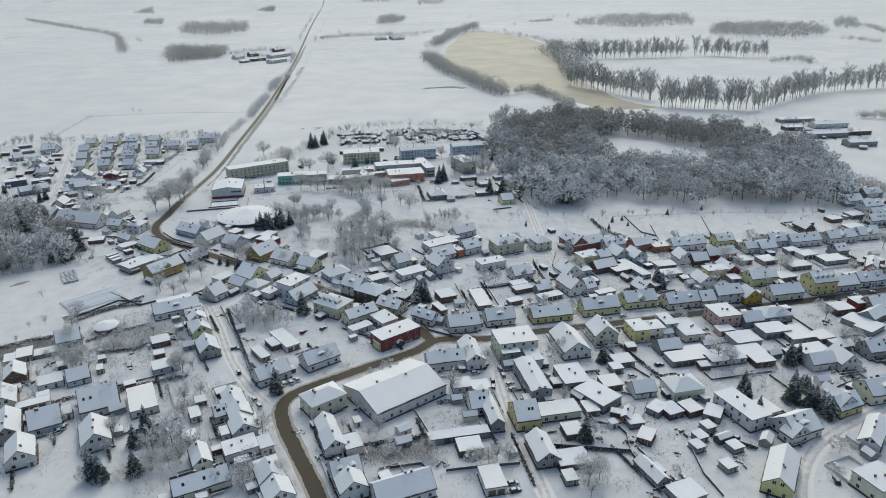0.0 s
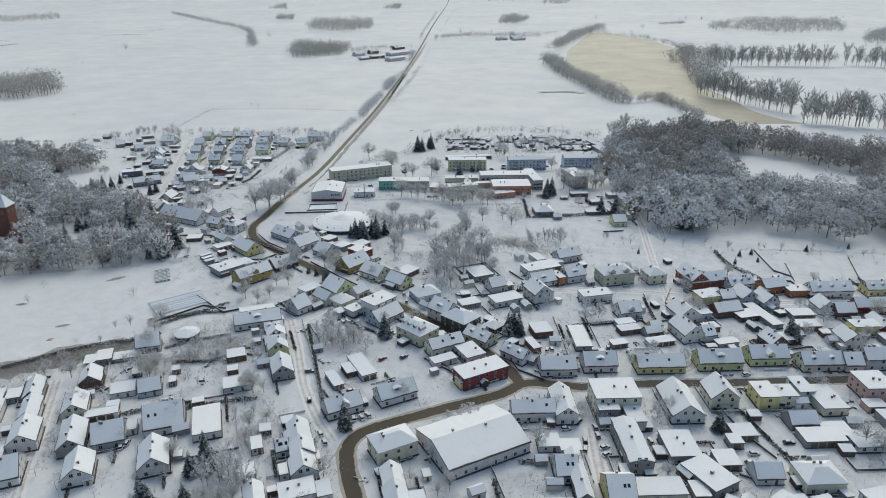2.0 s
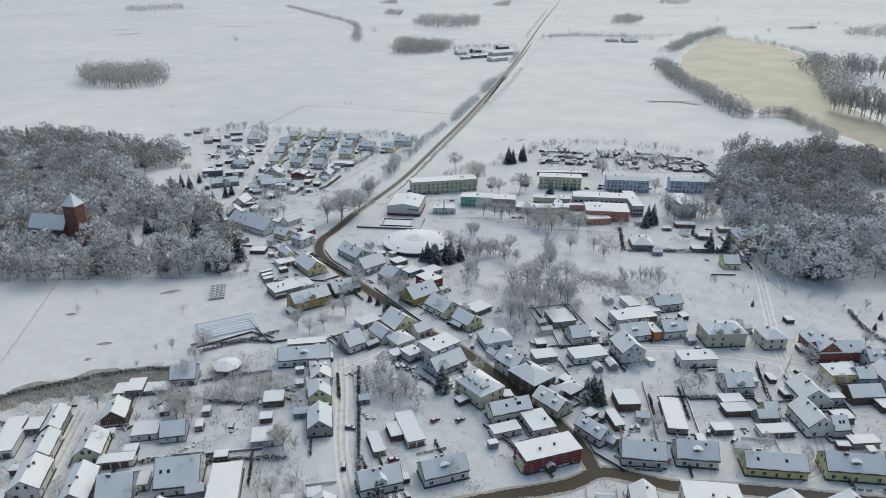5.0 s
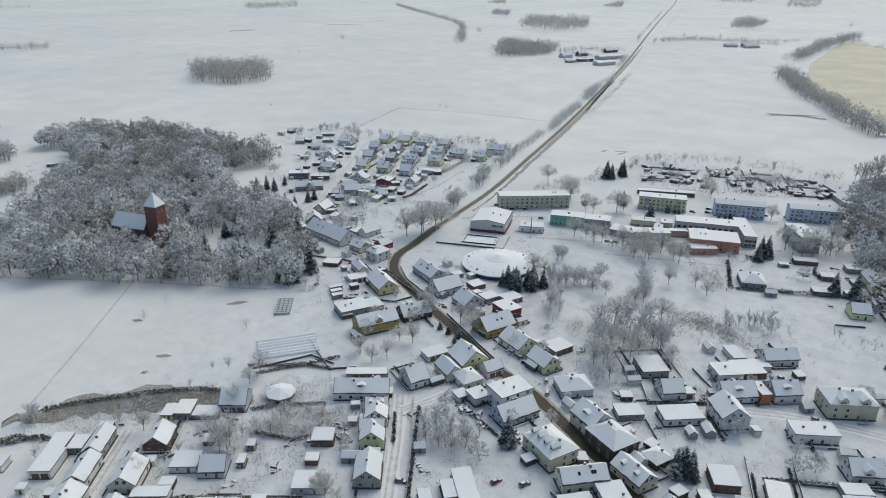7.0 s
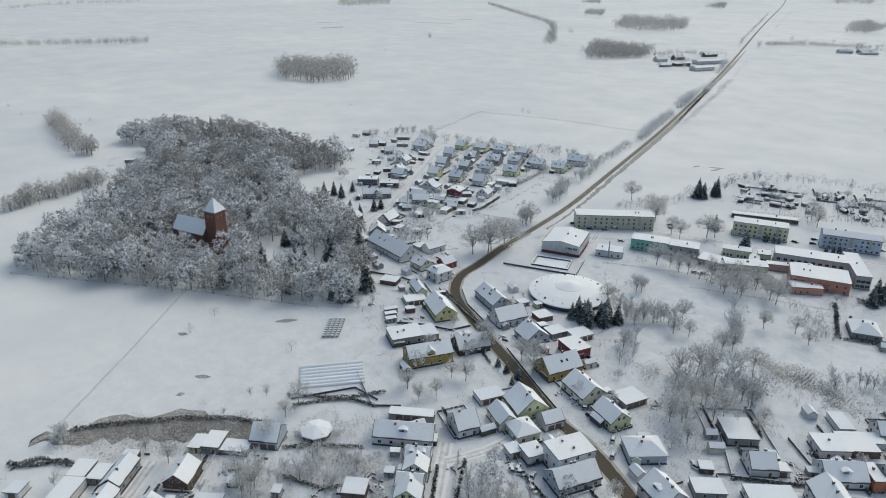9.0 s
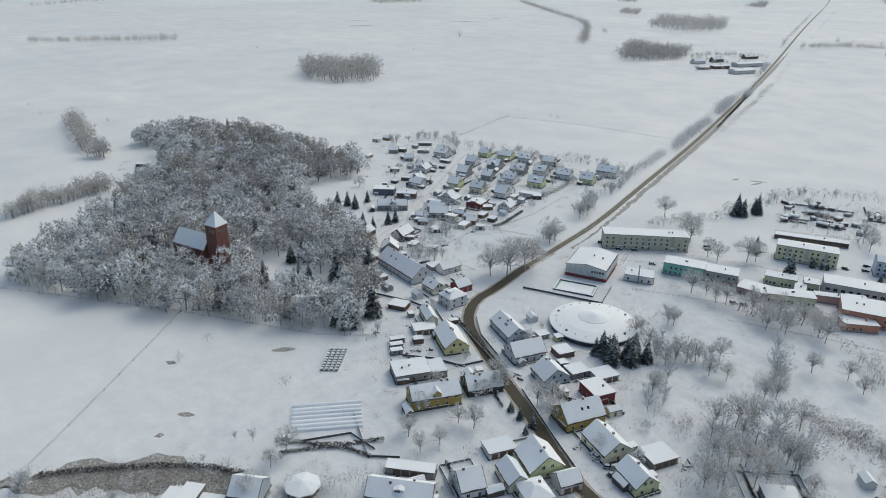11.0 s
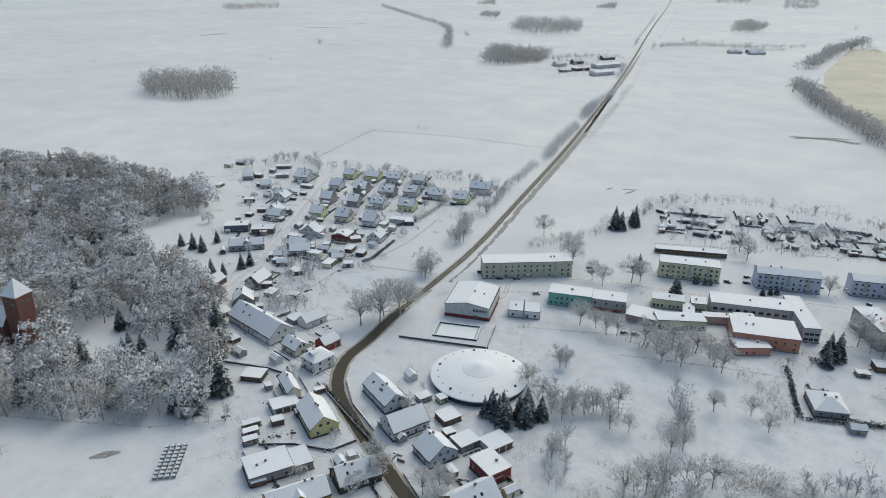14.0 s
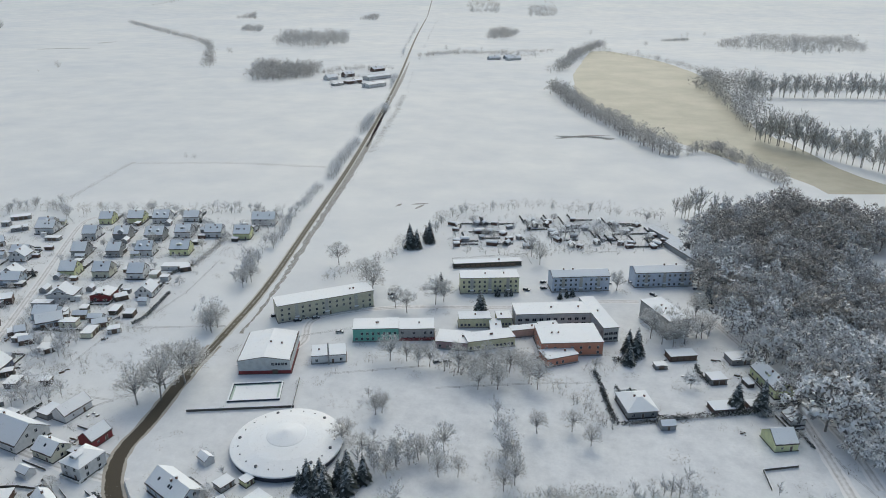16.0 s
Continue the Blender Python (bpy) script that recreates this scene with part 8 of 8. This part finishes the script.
for k in range(14):
    L_, W_, e_ = rng.uniform(2.6, 6.5), rng.uniform(2.4, 4.4), rng.uniform(1.9, 2.6)
    col_, kind_ = rng.choice(("grey", "brick", "white", "dark", "cream", "door", "fence")), rng.choice("ffp")
    ws, rs, sn = Shape(), Shape(), Shape()
    hw, hl, ri = W_ / 2, L_ / 2, (0.35 * W_ if kind_ == "p" else 0.0)
    prof_ = [(-hw, -0.3), (hw, -0.3), (hw, e_)] + ([(0, e_ + ri)] if ri else []) + [(-hw, e_)]
    ws.solid([(-hl, y, z) for y, z in prof_], [(hl, y, z) for y, z in prof_])
    ws.box(-0.45, -hw - 0.04, 0.0, 0.45, -hw + 0.02, 1.85, 1)
    if ri:
        for side in (-1, 1):
            y0, z0 = side * (hw + 0.25), e_ - 0.25 * ri / hw
            slope_layer(rs, -hl - 0.2, hl + 0.2, y0, z0, 0, e_ + ri, 0.1, 0.0, 0)
            slope_layer(sn, -hl - 0.15, hl + 0.15, y0 * 0.97, z0 + 0.11, 0, e_ + ri + 0.1, 0.18, 0.15, 0)
    else:
        lean = rng.uniform(0.1, 0.35)
        for sh, g0, g1, o_ in ((rs, 0.0, 0.12, 0.25), (sn, 0.12, 0.32, 0.18)):
            lo = [(-hl - o_, -hw - o_, e_ - lean + g0), (hl + o_, -hw - o_, e_ - lean + g0), (hl + o_, hw + o_, e_ + g0), (-hl - o_, hw + o_, e_ + g0)]
            sh.solid(lo, [(x * 0.98, y * 0.98, z + g1 - g0) for x, y, z in lo])
    word_ = {"door": "brown wooden", "fence": "weathered dark wooden"}.get(col_, WORDS.get(col_, col_))
    solid_ = Shape()
    for sh, at in ((ws, 0), (rs, 2), (sn, 3)):
        n_ = len(solid_.v)
        solid_.v += sh.v
        solid_.f += [tuple(i + n_ for i in q) for q in sh.f]
        solid_.i += [i + at for i in sh.i]
    flat_ = as_np((solid_.v, solid_.f, [(0 if col_ in ("white", "cream", "grey") else 4) if i == 0 else i for i in solid_.i]))
    HUTS.append((ws.mesh("wall", MAT[col_], MAT["door"]), rs.mesh("roof", MAT["tile"]), sn.mesh("snow_cover", MAT["roof_snow"]), word_, "pitched" if ri else "lean-to", hl, hw, flat_))
FAR_HUTS = []


def hut(x, y, turn):
    """A garden hut: plank walls with a door, a roof and its snow."""
    w, r_, sn, word, form, hl, hw, flat = HUTS[rng.randrange(len(HUTS))]
    BOXES.append((x, y, math.cos(radians(turn)), math.sin(radians(turn)), hl, hw))
    if y > 640:
        FAR_HUTS.append((flat, x, y, 10))
        return
    root = thing("garden_hut", pose(x, y, 0, 0, 0, turn), f"small {word} garden hut with a snowy {form} roof", "shed", "garden huts")
    child("wall", w, root)
    child("snow_cover", sn, child("roof", r_, root))


def clutter_arrays(seed):
    """Stacked wood, bins, frames and beds in a garden corner: 0 dark wood, 1 grey, 2 snow."""
    r = random.Random(seed)
    s = Shape()
    for k in range(5):
        x, y, a = r.gauss(0, 1.7), r.gauss(0, 1.7), r.choice((0, 1.57)) + r.gauss(0, 0.15)
        l, w, h = r.choice(((1.6, 0.5, 0.9), (0.6, 0.6, 1.0), (2.4, 0.15, 1.1), (1.4, 0.9, 0.5), (0.9, 0.7, 0.7), (3.2, 0.12, 1.3)))
        c, q = math.cos(a), math.sin(a)
        lo = [(x + c * u * l / 2 - q * v_ * w / 2, y + q * u * l / 2 + c * v_ * w / 2, -0.05) for u, v_ in ((-1, -1), (1, -1), (1, 1), (-1, 1))]
        s.solid(lo, [(p, t, h) for p, t, _ in lo], r.randrange(2))
        s.solid([(p, t, h) for p, t, _ in lo], [(p * 0.97 + x * 0.03, t * 0.97 + y * 0.03, h + 0.12) for p, t, _ in lo], 2)
    return s.v, s.f, s.i


CLUTTER = [as_np(clutter_arrays(40 + k)) for k in range(9)]
clutter = []
garden_spots, young = [], []
# allotment gardens behind the apartment blocks
for k in range(95):
    u, w = rng.uniform(0, 1), rng.uniform(0, 1)
    x, y = ALLOT[0][0] + (ALLOT[1][0] - ALLOT[0][0]) * u + (ALLOT[2][0] - ALLOT[0][0]) * w, ALLOT[0][1] + (ALLOT[1][1] - ALLOT[0][1]) * u + (ALLOT[2][1] - ALLOT[0][1]) * w
    if k < 62 and free(x, y, 2.5):
        hut(x, y, 22 + jit(6) + 90 * rng.randrange(2))
    for j in range(4):
        garden_spots.append((BUSH[rng.randrange(5)], x + rng.gauss(0, 8), y + rng.gauss(0, 8), rng.uniform(1.0, 3.0)))
    if k % 3 == 0 and free(x, y, 1.5):
        young.append((x, y))
    if k % 2 == 0:
        c, s = math.cos(radians(22)), math.sin(radians(22))
        hedge(1.1, 0.5, [(x, y), (x + c * 7, y + s * 7), (x + c * 14, y + s * 14)] if k % 4 else [(x, y), (x - s * 8, y + c * 8), (x - s * 16, y + c * 16)])
for x_, y_, a_, o_ in PLOTS:
    if o_.name.split(".")[0] != "house":
        continue
    for n in range(2):
        for k in range(5):
            x, y = x_ + rng.gauss(0, 10), y_ + rng.gauss(0, 10)
            if rng.random() < 0.6 and y < 800 and free(x, y, 2.6):
                hut(x, y, math.degrees(a_) + rng.choice((0, 0, 90, 180)) + jit(4))
                break
    for k in range(17):
        x, y = x_ + rng.gauss(0, 14), y_ + rng.gauss(0, 14)
        if free(x, y, 1.0):
            garden_spots.append((BUSH[rng.randrange(5)], x, y, rng.uniform(0.8, 3.2)))
    for k in range(2):
        x, y = x_ + rng.gauss(0, 15), y_ + rng.gauss(0, 15)
        if rng.random() < 0.34 and free(x, y, 2.0):
            young.append((x, y))
    for side in (-1, 1):
        if rng.random() < 0.75:
            w = o_.children[0].dimensions
            ux, uy = math.cos(a_), math.sin(a_)
            px, py = x_ + ux * side * (w.x / 2 + rng.uniform(1.5, 4)), y_ + uy * side * (w.x / 2 + rng.uniform(1.5, 4))
            way = rng.choice((1, 1, -1))
            n, ok = 0, []
            while n < rng.randint(14, 26):
                q = (px - uy * way * n, py + ux * way * n)
                if not free(q[0], q[1], 0.6):
                    break
                ok.append(q)
                n += 1
            if len(ok) > 5:
                hedge(rng.uniform(0.9, 1.6), rng.uniform(0.4, 0.8), [ok[0], ok[len(ok) // 2], ok[-1]])
for x_, y_, a_, o_ in PLOTS:
    for k in range(1 if y_ < 560 else 0):
        x, y = x_ + rng.gauss(0, 8), y_ + rng.gauss(0, 8)
        if free(x, y, 1.2):
            clutter.append((CLUTTER[rng.randrange(9)], x, y, 10 * rng.uniform(0.6, 0.9)))
panel_ = Shape()
for k in range(4):
    panel_.box(-1.0 + k * 0.5, -0.03, 0.05, -0.56 + k * 0.5, 0.03, 1.0 + 0.06 * (k % 2), 0)
panel_.box(-1.0, -0.09, 1.02, 1.0, 0.09, 1.14, 1)
panel_.box(-1.05, -0.06, -0.2, -0.95, 0.06, 1.1, 0)
PV, PT, PM = as_np((panel_.v, panel_.f, panel_.i))
rails = {"fence": [], "frame": [], "metal": []}
for x_, y_, a_, o_ in PLOTS:
    if o_.name.split(".")[0] != "house" or y_ > 700:
        continue
    w = o_.children[0].dimensions
    px, front, back = w.x / 2 + rng.uniform(3, 6), w.y / 2 + rng.uniform(4, 9), w.y / 2 + rng.uniform(7, 16)
    ux, uy = math.cos(a_), math.sin(a_)
    loop = [(-px, -front), (px, -front), (px, back), (-px, back)]
    kind = rails[rng.choice(("fence", "fence", "metal", "frame"))]
    for (ax, ay), (bx, by) in zip(loop, loop[1:] + loop[:1]):
        if rng.random() < 0.25:
            continue
        n, turn = int(math.hypot(bx - ax, by - ay) / 2), a_ + math.atan2(by - ay, bx - ax)
        for k in range(n):
            u = (k + 0.5) / n
            lx, ly = ax + (bx - ax) * u, ay + (by - ay) * u
            x, y = x_ + ux * lx - uy * ly, y_ + uy * lx + ux * ly
            if free(x, y, 0.7):
                q = PV.copy()
                c, s_ = math.cos(turn), math.sin(turn)
                q[:, 0], q[:, 1] = PV[:, 0] * c - PV[:, 1] * s_, PV[:, 0] * s_ + PV[:, 1] * c
                kind.append((q + np.array((x, y, 0), np.float32), PT, PM))


def joined(name, pieces, mats, label, category):
    """Many ready-placed pieces as one mesh."""
    n, vs, ts = 0, [], []
    for v, t, m in pieces:
        vs.append(v), ts.append(t + n)
        n += len(v)
    me = mesh(name, np.concatenate(vs).tolist(), np.concatenate(ts).tolist(), mats, np.concatenate([m for _, _, m in pieces]).tolist())
    return tagged(new(name, me), label, category, kind="stuff")


for kind_, word_ in (("fence", "weathered dark board"), ("frame", "pale painted"), ("metal", "grey metal")):
    joined("garden_fences", rails[kind_], [MAT[kind_], MAT["roof_snow"]], word_ + " fences round the gardens, capped with snow", "fences")
tufts = []
for x_, y_, a_, o_ in PLOTS:
    for k in range(5):
        x, y = x_ + rng.gauss(0, 16), y_ + rng.gauss(0, 16)
        if free(x, y, 1.0):
            tufts.append((TUFT[rng.randrange(3)], x, y, rng.uniform(7, 14)))
orchard = []
for x_, y_, a_, o_ in PLOTS:
    x, y = x_ + rng.gauss(0, 15), y_ + rng.gauss(0, 15)
    if o_.name.split(".")[0] == "house" and free(x, y, 2.5):
        orchard.append((NEAR[rng.randrange(8)], x, y, rng.uniform(4.5, 9.5)))
stuff("garden_huts", FAR_HUTS, [MAT["grey"], MAT["door"], MAT["tile"], MAT["roof_snow"], MAT["brick"]], "many small allotment huts with snowy roofs", "sheds")
stuff("garden_clutter", clutter, [MAT["door"], MAT["grey"], MAT["roof_snow"]], "stacked wood, bins and garden frames capped with snow", "garden clutter")
# thick gardens in the old quarter west of the bend
for k in range(190):
    x, y = rng.uniform(-262, -128), rng.uniform(158, 268)
    if free(x, y, 1.6):
        if k % 3 == 0:
            orchard.append(((VASE if k % 2 else MID)[k % 5], x, y, rng.uniform(4, 8)))
        else:
            garden_spots.append((BUSH[k % 5], x, y, rng.uniform(1.2, 3.4)))
stuff("garden_trees", orchard, [MAT["bark"], MAT["wood_frost"], MAT["rime_grey"]], "small bare garden trees with rimed twigs", "trees")
stuff("garden_stalks", tufts, [MAT["grass"]], "dry stalks and beds poking through the garden snow", "grass")
stuff("garden_shrubs", garden_spots[::2], [MAT["bark"], MAT["garden_twigs"], MAT["frost"]], "bare twiggy garden bushes in the snow", "shrubs")
stuff("garden_shrubs", garden_spots[1::2], [MAT["bark"], MAT["frost"], MAT["garden_twigs"]], "frosted garden shrubs and low bushes in the snow", "shrubs")
plant_bare(6, young)
